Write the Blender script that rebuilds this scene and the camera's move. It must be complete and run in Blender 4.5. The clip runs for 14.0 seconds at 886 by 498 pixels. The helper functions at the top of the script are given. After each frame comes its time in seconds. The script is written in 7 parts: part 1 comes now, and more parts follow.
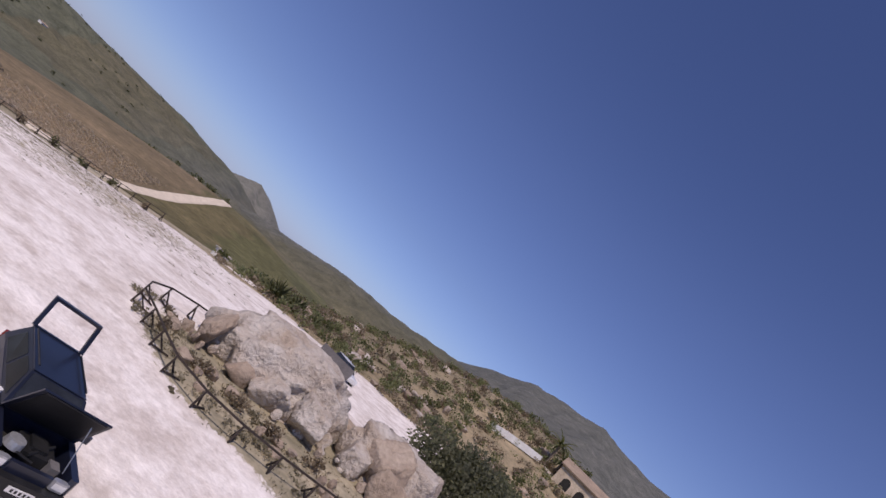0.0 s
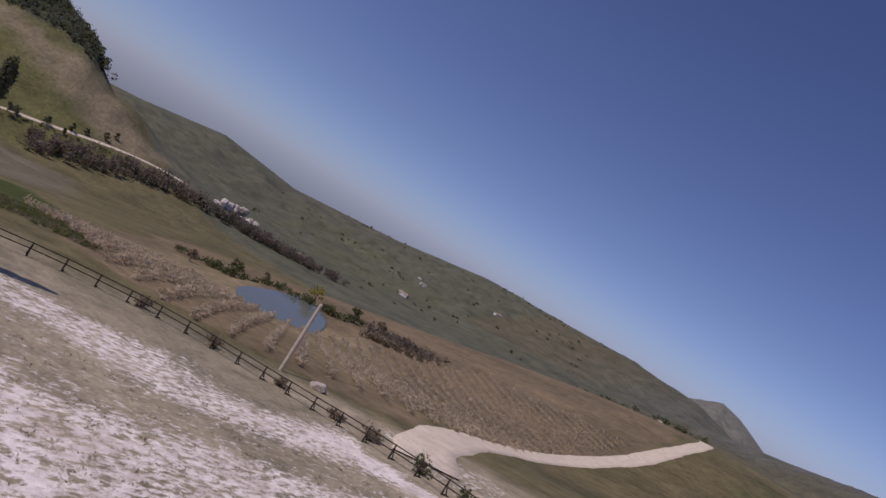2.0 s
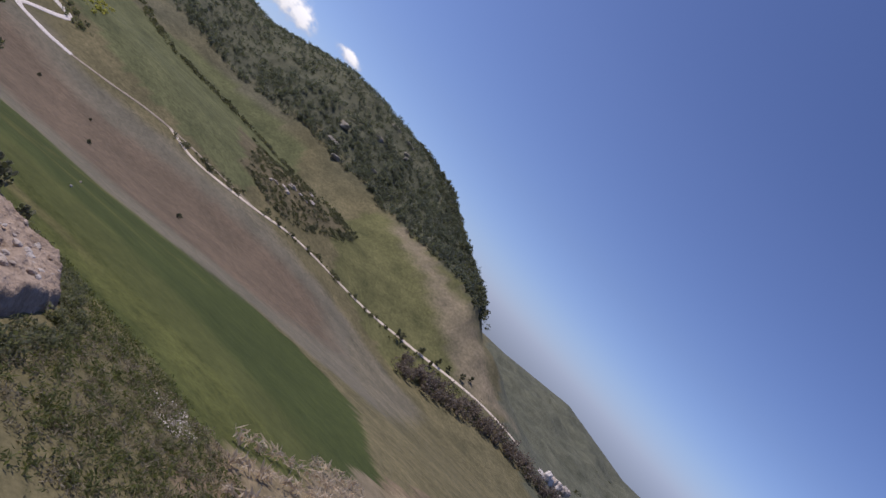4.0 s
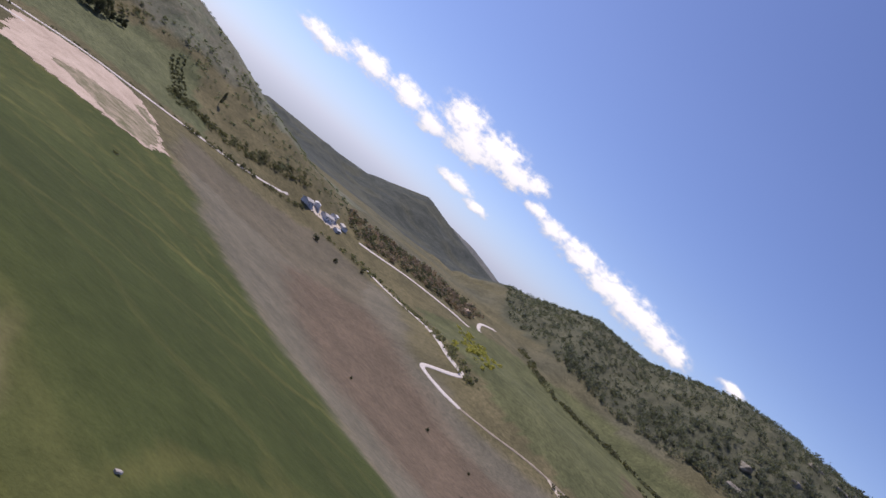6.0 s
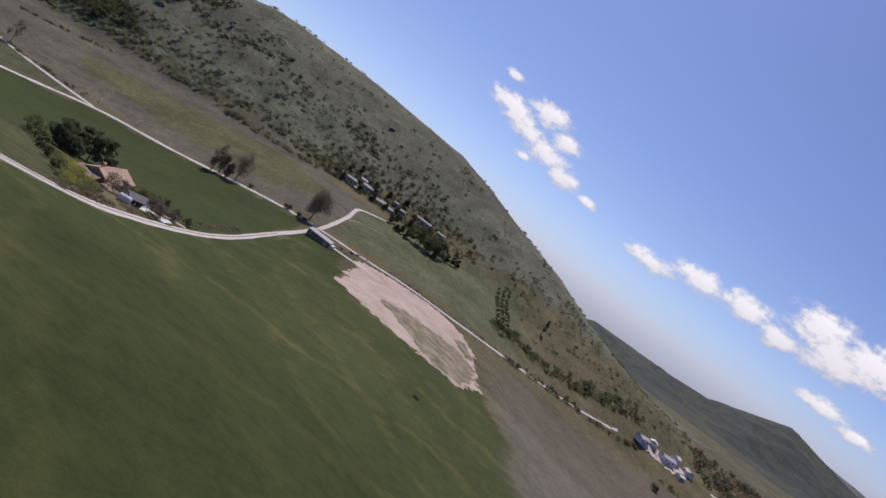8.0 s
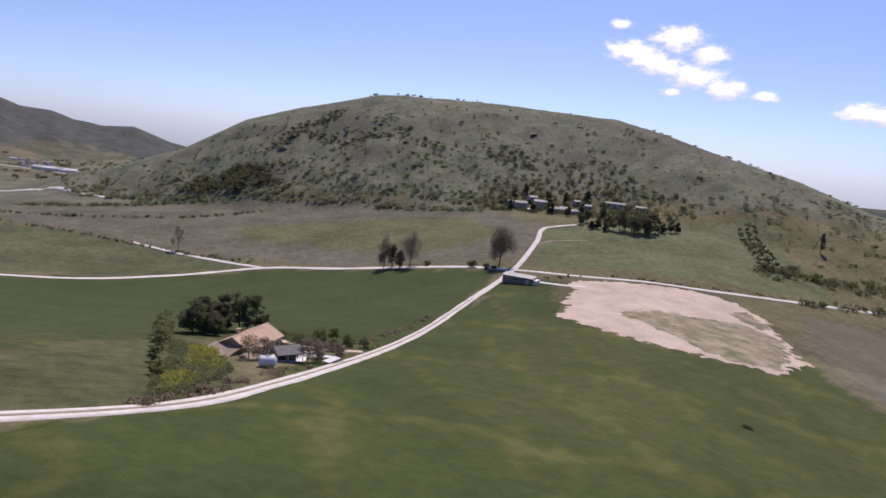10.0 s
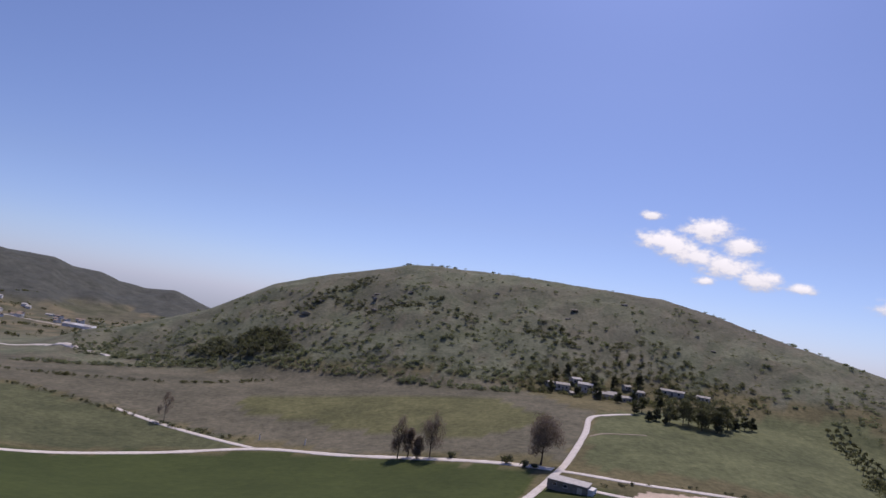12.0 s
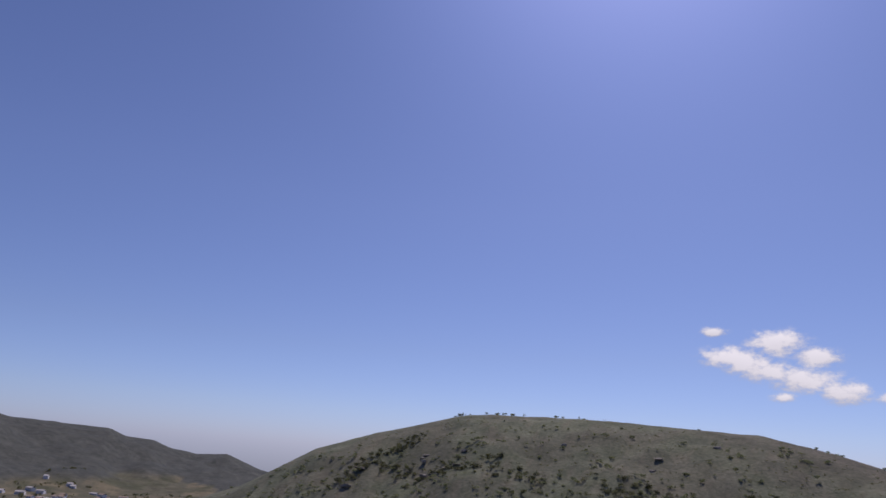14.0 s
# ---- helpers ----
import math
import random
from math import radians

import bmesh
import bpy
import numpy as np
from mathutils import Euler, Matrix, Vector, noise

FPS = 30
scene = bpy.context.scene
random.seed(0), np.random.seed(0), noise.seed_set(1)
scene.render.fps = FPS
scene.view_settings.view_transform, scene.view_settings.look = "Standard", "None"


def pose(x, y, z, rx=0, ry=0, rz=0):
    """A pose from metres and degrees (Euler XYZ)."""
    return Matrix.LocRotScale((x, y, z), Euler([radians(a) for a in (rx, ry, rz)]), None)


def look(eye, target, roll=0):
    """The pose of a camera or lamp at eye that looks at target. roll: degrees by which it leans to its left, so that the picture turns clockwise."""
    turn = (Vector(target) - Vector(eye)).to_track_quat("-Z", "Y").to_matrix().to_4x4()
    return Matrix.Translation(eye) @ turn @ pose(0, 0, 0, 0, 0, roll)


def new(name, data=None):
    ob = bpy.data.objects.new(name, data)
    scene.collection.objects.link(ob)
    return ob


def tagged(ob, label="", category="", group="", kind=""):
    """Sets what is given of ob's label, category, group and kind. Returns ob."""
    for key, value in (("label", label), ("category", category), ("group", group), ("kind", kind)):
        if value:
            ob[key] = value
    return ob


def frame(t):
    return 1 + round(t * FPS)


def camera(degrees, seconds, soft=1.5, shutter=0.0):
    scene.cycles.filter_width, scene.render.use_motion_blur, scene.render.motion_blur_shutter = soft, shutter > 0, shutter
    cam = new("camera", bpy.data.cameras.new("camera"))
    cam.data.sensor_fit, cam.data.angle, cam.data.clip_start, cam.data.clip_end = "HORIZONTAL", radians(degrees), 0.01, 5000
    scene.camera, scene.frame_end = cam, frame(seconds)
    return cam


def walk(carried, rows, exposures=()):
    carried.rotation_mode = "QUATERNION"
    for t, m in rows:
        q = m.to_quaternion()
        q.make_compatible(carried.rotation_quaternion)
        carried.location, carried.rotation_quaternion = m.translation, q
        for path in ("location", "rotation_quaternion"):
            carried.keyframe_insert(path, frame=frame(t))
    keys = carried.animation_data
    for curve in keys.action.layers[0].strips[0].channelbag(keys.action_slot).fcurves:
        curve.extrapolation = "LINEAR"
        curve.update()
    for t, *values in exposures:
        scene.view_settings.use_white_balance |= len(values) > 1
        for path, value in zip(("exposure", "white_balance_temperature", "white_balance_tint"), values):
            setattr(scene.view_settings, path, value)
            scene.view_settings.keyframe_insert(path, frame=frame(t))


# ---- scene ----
cam = camera(72.0, 14.0, soft=1.55)
PATH = [
    (0.0, look((-135.84, -57.59, 70.49), (-139.08, -156.05, 87.63), 46.68)),
    (0.5, look((-134.96, -69.22, 71.62), (-118.24, -167.51, 79.27), 50.53)),
    (1.0, look((-132.51, -81.88, 72.16), (-94.84, -174.51, 72.16), 44.48)),
    (1.5, look((-125.70, -92.75, 71.36), (-72.61, -177.46, 69.26), 42.41)),
    (2.0, look((-118.14, -101.56, 70.55), (-52.21, -176.75, 70.81), 32.04)),
    (2.2, look((-114.99, -104.54, 70.38), (-45.34, -176.27, 72.56), 28.44)),
    (4.3, look((-71.39, -120.50, 68.04), (28.51, -122.84, 64.38), 50.39)),
    (4.5, look((-67.14, -120.39, 67.87), (32.48, -113.62, 62.42), 51.35)),
    (5.0, look((-56.49, -119.99, 67.00), (39.36, -92.39, 59.86), 48.59)),
    (5.5, look((-45.42, -115.85, 65.74), (44.80, -72.92, 61.54), 41.17)),
    (6.0, look((-36.11, -110.21, 65.09), (44.16, -50.69, 61.61), 41.46)),
    (6.5, look((-25.99, -101.39, 64.55), (39.09, -25.61, 59.82), 36.90)),
    (7.0, look((-19.67, -91.77, 64.99), (33.24, -6.92, 64.12), 38.43)),
    (7.5, look((-13.64, -81.03, 65.83), (29.20, 9.31, 64.14), 42.79)),
    (8.0, look((-6.44, -67.70, 65.67), (23.40, 27.31, 56.58), 36.77)),
    (8.5, look((-1.49, -55.22, 63.99), (16.60, 42.49, 52.79), 30.19)),
    (8.7, look((-0.32, -50.70, 63.52), (13.76, 47.55, 51.29), 27.33)),
    (10.8, look((2.09, -4.08, 56.73), (-0.61, 94.58, 40.61), -0.74)),
    (11.0, look((2.24, 0.35, 55.92), (1.12, 99.50, 42.98), 5.07)),
    (11.5, look((2.23, 10.54, 53.93), (-1.76, 110.44, 51.93), 10.97)),
    (12.0, look((1.29, 22.89, 54.82), (-8.02, 121.86, 65.72), 7.96)),
    (12.5, look((1.07, 35.61, 59.12), (-10.83, 132.81, 79.42), 5.87)),
    (13.0, look((0.98, 47.62, 62.76), (-11.16, 144.58, 84.45), 7.49)),
    (13.5, look((0.43, 59.20, 66.15), (-14.81, 155.50, 88.90), 5.57)),
    (14.0, look((-0.92, 71.03, 69.52), (-19.77, 164.16, 101.35), 4.13)),
]
walk(cam, PATH, [(0.0, -0.14, 7120, 20), (0.4, -0.32, 7220, 23), (1.6, -0.38, 7220, 23), (2.2, -0.44, 7120, 21), (4.3, 0.12, 6720, 16), (5.5, 0.2, 6870, 18), (7.0, -0.06, 6820, 17), (7.6, -0.18, 6770, 17), (8.7, 0.06, 6820, 17), (11.0, 0.28, 6970, 19), (12.0, -0.05, 6870, 19), (12.5, -0.26, 6770, 20), (14.0, -0.34, 6720, 21)])

# ---- daylight ----
SUN_AZ, SUN_EL = 12.0, 56.0
world = bpy.data.worlds.new("sky")
scene.world = world
world.use_nodes = True
wt = world.node_tree
wt.nodes.clear()


def wnode(kind, **props):
    n = wt.nodes.new(kind)
    for k, v in props.items():
        if k == "operation":
            n.operation = v
    return n


def wmath(op, a, b=None, c=None):
    n = wnode("ShaderNodeMath", operation=op)
    for i, v in enumerate((a, b, c)):
        if v is None:
            continue
        if isinstance(v, (int, float)):
            n.inputs[i].default_value = v
        else:
            wt.links.new(v, n.inputs[i])
    return n.outputs[0]


sky = wt.nodes.new("ShaderNodeTexSky")
sky.sky_type = "NISHITA"
sky.sun_disc = False
sky.sun_elevation, sky.sun_rotation = radians(SUN_EL), radians(SUN_AZ)
sky.altitude, sky.air_density, sky.dust_density, sky.ozone_density = 300, 1.0, 0.25, 4.0
coord = wt.nodes.new("ShaderNodeTexCoord")
split = wt.nodes.new("ShaderNodeSeparateXYZ")
wt.links.new(coord.outputs["Generated"], split.inputs[0])
bearing = wmath("MULTIPLY", wmath("ARCTAN2", split.outputs[0], split.outputs[1]), 57.2958)
height = wmath("MULTIPLY", wmath("ARCSINE", split.outputs[2]), 57.2958)
# Small fair-weather clouds: bearing, height, half width, half height in degrees.
CLOUDS = [
    (14.4, 9.3, 2.2, 0.85), (15.8, 8.7, 2.0, 0.75), (18.0, 10.5, 2.1, 0.95), (17.4, 8.1, 2.2, 0.80), (19.9, 7.5, 2.4, 0.85), (22.3, 6.6, 1.8, 0.75), (20.8, 9.3, 1.6, 0.75), (13.4, 11.5, 1.0, 0.40), (18.2, 6.1, 0.9, 0.35), (25.4, 6.1, 1.0, 0.42),
    (33.0, 5.2, 2.4, 0.75), (37.4, 6.3, 2.5, 1.00), (41.6, 6.5, 2.5, 1.05), (44.9, 6.0, 2.0, 0.90), (47.0, 8.5, 2.4, 1.50), (48.9, 7.0, 3.0, 1.60), (51.6, 8.1, 2.7, 1.60), (54.0, 7.6, 2.2, 1.30), (56.2, 8.2, 1.2, 0.80),
    (50.2, 3.5, 2.0, 0.60), (53.2, 2.9, 1.4, 0.45), (57.6, 6.5, 1.3, 0.60), (60.1, 6.1, 2.0, 0.80), (63.6, 5.8, 2.6, 1.10), (67.4, 5.4, 2.8, 1.30), (70.4, 5.1, 2.8, 1.35), (73.0, 4.8, 2.2, 1.20), (75.0, 4.5, 1.5, 0.90), (80.3, 5.4, 1.3, 0.50),
]
cover, weight, rise = 0.0, 0.01, 0.0
for a, e, wa, we in CLOUDS:
    du = wmath("DIVIDE", wmath("SUBTRACT", bearing, a), wa)
    dv = wmath("DIVIDE", wmath("SUBTRACT", height, e), we)
    lump = wmath("EXPONENT", wmath("MULTIPLY", wmath("ADD", wmath("MULTIPLY", du, du), wmath("MULTIPLY", dv, dv)), -1.0))
    cover = wmath("MAXIMUM", cover, lump)
    weight = wmath("ADD", weight, lump)
    rise = wmath("ADD", rise, wmath("MULTIPLY", lump, dv))
lit = wmath("MINIMUM", wmath("MAXIMUM", wmath("DIVIDE", rise, weight), -1.0), 1.0)
plane = wt.nodes.new("ShaderNodeCombineXYZ")
wt.links.new(bearing, plane.inputs[0])
wt.links.new(wmath("MULTIPLY", height, 1.5), plane.inputs[1])
billow = wt.nodes.new("ShaderNodeTexNoise")
billow.inputs["Scale"].default_value, billow.inputs["Detail"].default_value, billow.inputs["Roughness"].default_value = 0.75, 10, 0.62
wt.links.new(plane.outputs[0], billow.inputs["Vector"])
near = wmath("MINIMUM", wmath("MULTIPLY", cover, 3.0), 1.0)
edge = wmath("SUBTRACT", wmath("ADD", cover, wmath("MULTIPLY", near, wmath("MULTIPLY", wmath("SUBTRACT", billow.outputs["Fac"], 0.5), 1.9))), 0.10)
mask = wt.nodes.new("ShaderNodeMapRange")
mask.interpolation_type = "SMOOTHSTEP"
mask.inputs["From Min"].default_value, mask.inputs["From Max"].default_value = 0.0, 0.7
wt.links.new(edge, mask.inputs["Value"])
shade = wt.nodes.new("ShaderNodeMapRange")
shade.inputs["From Min"].default_value, shade.inputs["From Max"].default_value = 0.05, 0.75
shade.inputs["To Min"].default_value, shade.inputs["To Max"].default_value = 6.0, 9.0
wt.links.new(edge, shade.inputs["Value"])
glare = wmath("ADD", shade.outputs[0], wmath("MULTIPLY", lit, 1.5))
white = wt.nodes.new("ShaderNodeCombineColor")
for i, k in enumerate((0.95, 0.965, 1.02)):
    wt.links.new(wmath("MULTIPLY", glare, k), white.inputs[i])
tint = wt.nodes.new("ShaderNodeMix")
tint.data_type, tint.blend_type = "RGBA", "MULTIPLY"
tint.inputs["Factor"].default_value = 1.0
hue = wt.nodes.new("ShaderNodeValToRGB")
hue.color_ramp.elements[0].color = (0.60, 0.72, 1.20, 1)
hue.color_ramp.elements[1].position, hue.color_ramp.elements[1].color = 0.55, (0.91, 0.86, 1.05, 1)
low_hue = hue.color_ramp.elements.new(0.08)
low_hue.color = (0.70, 0.77, 1.10, 1)
mid_hue = hue.color_ramp.elements.new(0.22)
mid_hue.color = (0.78, 0.78, 1.0, 1)
wt.links.new(wmath("DIVIDE", height, 40.0), hue.inputs[0])
wt.links.new(hue.outputs[0], tint.inputs["B"])
# the clear sky deepens overhead away from the sun
away = wmath("MULTIPLY", wmath("SUBTRACT", 1.0, wmath("COSINE", wmath("DIVIDE", wmath("SUBTRACT", bearing, SUN_AZ), 57.2958))), 0.5)
high = wt.nodes.new("ShaderNodeMapRange")
high.interpolation_type = "SMOOTHSTEP"
high.inputs["From Min"].default_value, high.inputs["From Max"].default_value = 3.0, 34.0
wt.links.new(height, high.inputs["Value"])
deep = wt.nodes.new("ShaderNodeMix")
deep.data_type = "RGBA"
deep.inputs["A"].default_value, deep.inputs["B"].default_value = (1, 1, 1, 1), (0.64, 0.74, 0.89, 1)
wt.links.new(wmath("MULTIPLY", away, wmath("ADD", wmath("MULTIPLY", high.outputs[0], 0.35), 0.65)), deep.inputs["Factor"])
deepen = wt.nodes.new("ShaderNodeMix")
deepen.data_type, deepen.blend_type = "RGBA", "MULTIPLY"
deepen.inputs["Factor"].default_value = 1.0
# the air brightens towards the sun
aim = wt.nodes.new("ShaderNodeVectorMath")
aim.operation = "DOT_PRODUCT"
wt.links.new(coord.outputs["Generated"], aim.inputs[0])
aim.inputs[1].default_value = (math.sin(radians(SUN_AZ)) * math.cos(radians(SUN_EL)), math.cos(radians(SUN_AZ)) * math.cos(radians(SUN_EL)), math.sin(radians(SUN_EL)))
aureole = wmath("ADD", 1.0, wmath("MULTIPLY", wmath("POWER", wmath("MAXIMUM", aim.outputs["Value"], 0.0), 16.0), 0.9))
haze = wt.nodes.new("ShaderNodeVectorMath")
haze.operation = "SCALE"
wt.links.new(sky.outputs[0], haze.inputs[0])
wt.links.new(aureole, haze.inputs["Scale"])
wt.links.new(haze.outputs["Vector"], deepen.inputs["A"])
wt.links.new(deep.outputs["Result"], deepen.inputs["B"])
wt.links.new(deepen.outputs["Result"], tint.inputs["A"])
join = wt.nodes.new("ShaderNodeMix")
join.data_type = "RGBA"
wt.links.new(wmath("MULTIPLY", mask.outputs[0], 0.92), join.inputs["Factor"])
wt.links.new(tint.outputs["Result"], join.inputs["A"])
wt.links.new(white.outputs[0], join.inputs["B"])
back = wt.nodes.new("ShaderNodeBackground")
back.inputs["Strength"].default_value = 0.11
wt.links.new(join.outputs["Result"], back.inputs["Color"])
wout = wt.nodes.new("ShaderNodeOutputWorld")
wt.links.new(back.outputs[0], wout.inputs["Surface"])

sun = new("sun", bpy.data.lights.new("sun", "SUN"))
sun.data.energy, sun.data.angle, sun.data.color = 3.2, radians(0.53), (1.0, 0.95, 0.88)
_s = Vector((math.sin(radians(SUN_AZ)) * math.cos(radians(SUN_EL)), math.cos(radians(SUN_AZ)) * math.cos(radians(SUN_EL)), math.sin(radians(SUN_EL))))
sun.matrix_basis = look(_s * 100, (0, 0, 0))
tagged(sun, kind="structure")

# ---- materials ----
def material(name):
    m = bpy.data.materials.new(name)
    m.use_nodes = True
    return m, m.node_tree, m.node_tree.nodes["Principled BSDF"]


def add(nt, kind, **inputs):
    n = nt.nodes.new(kind)
    for k, v in inputs.items():
        n.inputs[k.replace("_", " ")].default_value = v
    return n


def mixed(nt, mode, fac, a, b):
    n = nt.nodes.new("ShaderNodeMix")
    n.data_type, n.blend_type = "RGBA", mode
    for key, v in (("Factor", fac), ("A", a), ("B", b)):
        if isinstance(v, (int, float, tuple)):
            n.inputs[key].default_value = v
        else:
            nt.links.new(v, n.inputs[key])
    return n.outputs["Result"]


def ranged(nt, v, a, b, c=0.0, d=1.0):
    n = nt.nodes.new("ShaderNodeMapRange")
    for key, q in (("From Min", a), ("From Max", b), ("To Min", c), ("To Max", d)):
        n.inputs[key].default_value = q
    nt.links.new(v, n.inputs["Value"])
    return n.outputs[0]


def speckle(nt, scale, detail=5, rough=0.6, vec=None):
    n = add(nt, "ShaderNodeTexNoise", Scale=scale, Detail=detail, Roughness=rough)
    if vec is None:
        g = nt.nodes.new("ShaderNodeNewGeometry")
        vec = g.outputs["Position"]
    nt.links.new(vec, n.inputs["Vector"])
    return n.outputs["Fac"]


def surface(name, colour, second=None, scale=2.0, fine=20.0, rough=0.85, bump=0.3, depth=0.02, metal=0.0, spec=0.3, vary=0.0):
    """A plain weathered surface: two colours in blotches, fine grain and relief."""
    m, nt, p = material(name)
    second = second or tuple(c * 0.72 for c in colour)
    blotch = ranged(nt, speckle(nt, scale), 0.35, 0.65)
    col = mixed(nt, "MIX", blotch, (*colour, 1), (*second, 1))
    grain = speckle(nt, fine, 4)
    col = mixed(nt, "MULTIPLY", 0.55, col, mixed(nt, "MIX", ranged(nt, grain, 0.3, 0.7), (0.62, 0.62, 0.62, 1), (1.15, 1.15, 1.15, 1)))
    if vary:
        o = nt.nodes.new("ShaderNodeObjectInfo")
        col = mixed(nt, "MULTIPLY", 1.0, col, mixed(nt, "MIX", o.outputs["Random"], (1 - vary,) * 3 + (1,), (1 + vary,) * 3 + (1,)))
    nt.links.new(col, p.inputs["Base Color"])
    p.inputs["Roughness"].default_value, p.inputs["Metallic"].default_value = rough, metal
    p.inputs["Specular IOR Level"].default_value = spec
    if bump:
        b = add(nt, "ShaderNodeBump", Strength=bump, Distance=depth)
        nt.links.new(grain, b.inputs["Height"])
        nt.links.new(b.outputs[0], p.inputs["Normal"])
    return m


def leafy(name, colour, second, rough=0.6, glow=(1.45, 1.5, 0.95)):
    """Foliage: each leaf or tuft takes its own shade between two greens."""
    m, nt, p = material(name)
    g = nt.nodes.new("ShaderNodeNewGeometry")
    col = mixed(nt, "MIX", g.outputs["Random Per Island"], (*colour, 1), (*second, 1))
    col = mixed(nt, "MULTIPLY", 0.5, col, mixed(nt, "MIX", ranged(nt, speckle(nt, 1.2, 3), 0.3, 0.7), (0.6, 0.6, 0.6, 1), (1.3, 1.3, 1.2, 1)))
    nt.links.new(col, p.inputs["Base Color"])
    p.inputs["Roughness"].default_value = rough
    p.inputs["Specular IOR Level"].default_value = 0.25
    p.inputs["Subsurface Weight"].default_value = 0.0
    t = nt.nodes.new("ShaderNodeBsdfTranslucent")
    nt.links.new(mixed(nt, "MULTIPLY", 1.0, col, (*glow, 1)), t.inputs["Color"])
    mixer = add(nt, "ShaderNodeMixShader", Fac=0.5)
    nt.links.new(p.outputs[0], mixer.inputs[1])
    nt.links.new(t.outputs[0], mixer.inputs[2])
    nt.links.new(mixer.outputs[0], nt.nodes["Material Output"].inputs["Surface"])
    return m


def ground_material():
    """Earth, crops and pasture in the colours of the fields, broken up at several scales, with chalky gravel on the knoll."""
    m, nt, p = material("land")
    tint = nt.nodes.new("ShaderNodeAttribute")
    tint.attribute_name = "field"
    chalk = nt.nodes.new("ShaderNodeAttribute")
    chalk.attribute_name = "chalk"
    col = tint.outputs["Color"]
    rough = tint.outputs["Alpha"]

    def amount(k):
        n = nt.nodes.new("ShaderNodeMath")
        n.operation = "MULTIPLY"
        n.inputs[1].default_value = k
        nt.links.new(rough, n.inputs[0])
        return n.outputs[0]

    wide = speckle(nt, 0.035, 6, 0.65)
    mid = speckle(nt, 0.35, 6, 0.7)
    fine = speckle(nt, 2.6, 5, 0.7)
    col = mixed(nt, "MULTIPLY", amount(0.8), col, mixed(nt, "MIX", ranged(nt, wide, 0.32, 0.68), (0.62, 0.64, 0.61, 1), (1.38, 1.32, 1.27, 1)))
    col = mixed(nt, "MULTIPLY", amount(0.8), col, mixed(nt, "MIX", ranged(nt, mid, 0.32, 0.68), (0.58, 0.60, 0.54, 1), (1.40, 1.36, 1.28, 1)))
    col = mixed(nt, "MULTIPLY", amount(0.6), col, mixed(nt, "MIX", ranged(nt, fine, 0.3, 0.7), (0.55, 0.57, 0.5, 1), (1.35, 1.32, 1.25, 1)))
    # chalk: pale trampled gravel with thin grass coming through
    grav = mixed(nt, "MIX", ranged(nt, speckle(nt, 0.5, 7, 0.72), 0.42, 0.62), (0.86, 0.80, 0.765, 1), (0.62, 0.545, 0.50, 1))
    grav = mixed(nt, "MULTIPLY", 0.5, grav, mixed(nt, "MIX", ranged(nt, fine, 0.35, 0.65), (0.7, 0.68, 0.66, 1), (1.12, 1.12, 1.12, 1)))
    stretch = nt.nodes.new("ShaderNodeMapping")
    stretch.inputs["Scale"].default_value = (1.3, 0.95, 1)
    stretch.inputs["Rotation"].default_value = (0, 0, 0.6)
    gg = nt.nodes.new("ShaderNodeNewGeometry")
    nt.links.new(gg.outputs["Position"], stretch.inputs["Vector"])
    tuft = speckle(nt, 1.9, 8, 0.74, stretch.outputs[0])
    worn = nt.nodes.new("ShaderNodeMath")
    worn.operation = "ADD"
    nt.links.new(tuft, worn.inputs[0])
    nt.links.new(ranged(nt, chalk.outputs["Fac"], 0.0, 1.0, -0.62, 0.38), worn.inputs[1])
    bare = ranged(nt, worn.outputs[0], 0.44, 0.54)
    col = mixed(nt, "MIX", bare, col, grav)
    nt.links.new(col, p.inputs["Base Color"])
    p.inputs["Roughness"].default_value = 0.95
    p.inputs["Specular IOR Level"].default_value = 0.1
    b = add(nt, "ShaderNodeBump", Strength=0.6, Distance=0.35)
    nt.links.new(mid, b.inputs["Height"])
    b2 = add(nt, "ShaderNodeBump", Strength=0.5, Distance=0.08)
    nt.links.new(fine, b2.inputs["Height"])
    nt.links.new(b.outputs[0], b2.inputs["Normal"])
    nt.links.new(b2.outputs[0], p.inputs["Normal"])
    return m


LAND = ground_material()
CHALK_ROAD = surface("chalk_track", (0.74, 0.68, 0.63), (0.60, 0.54, 0.49), 0.6, 6, 0.95, 0.5, 0.03, spec=0.1)
PALE_EARTH = surface("pale_earth", (0.62, 0.495, 0.40), (0.48, 0.375, 0.295), 0.12, 1.6, 0.95, 0.5, 0.06, spec=0.1)
CREAM_ROAD = surface("cream_road", (0.74, 0.64, 0.52), (0.60, 0.51, 0.41), 0.5, 5, 0.95, 0.5, 0.03, spec=0.1)
EARTH_LANE = surface("earth_lane", (0.40, 0.34, 0.265), (0.28, 0.235, 0.18), 0.3, 4, 0.95, 0.5, 0.03, spec=0.1)
WEEDY_EARTH = surface("weedy_earth", (0.165, 0.160, 0.088), (0.400, 0.325, 0.240), 0.16, 1.4, 0.95, 0.6, 0.08, spec=0.1)


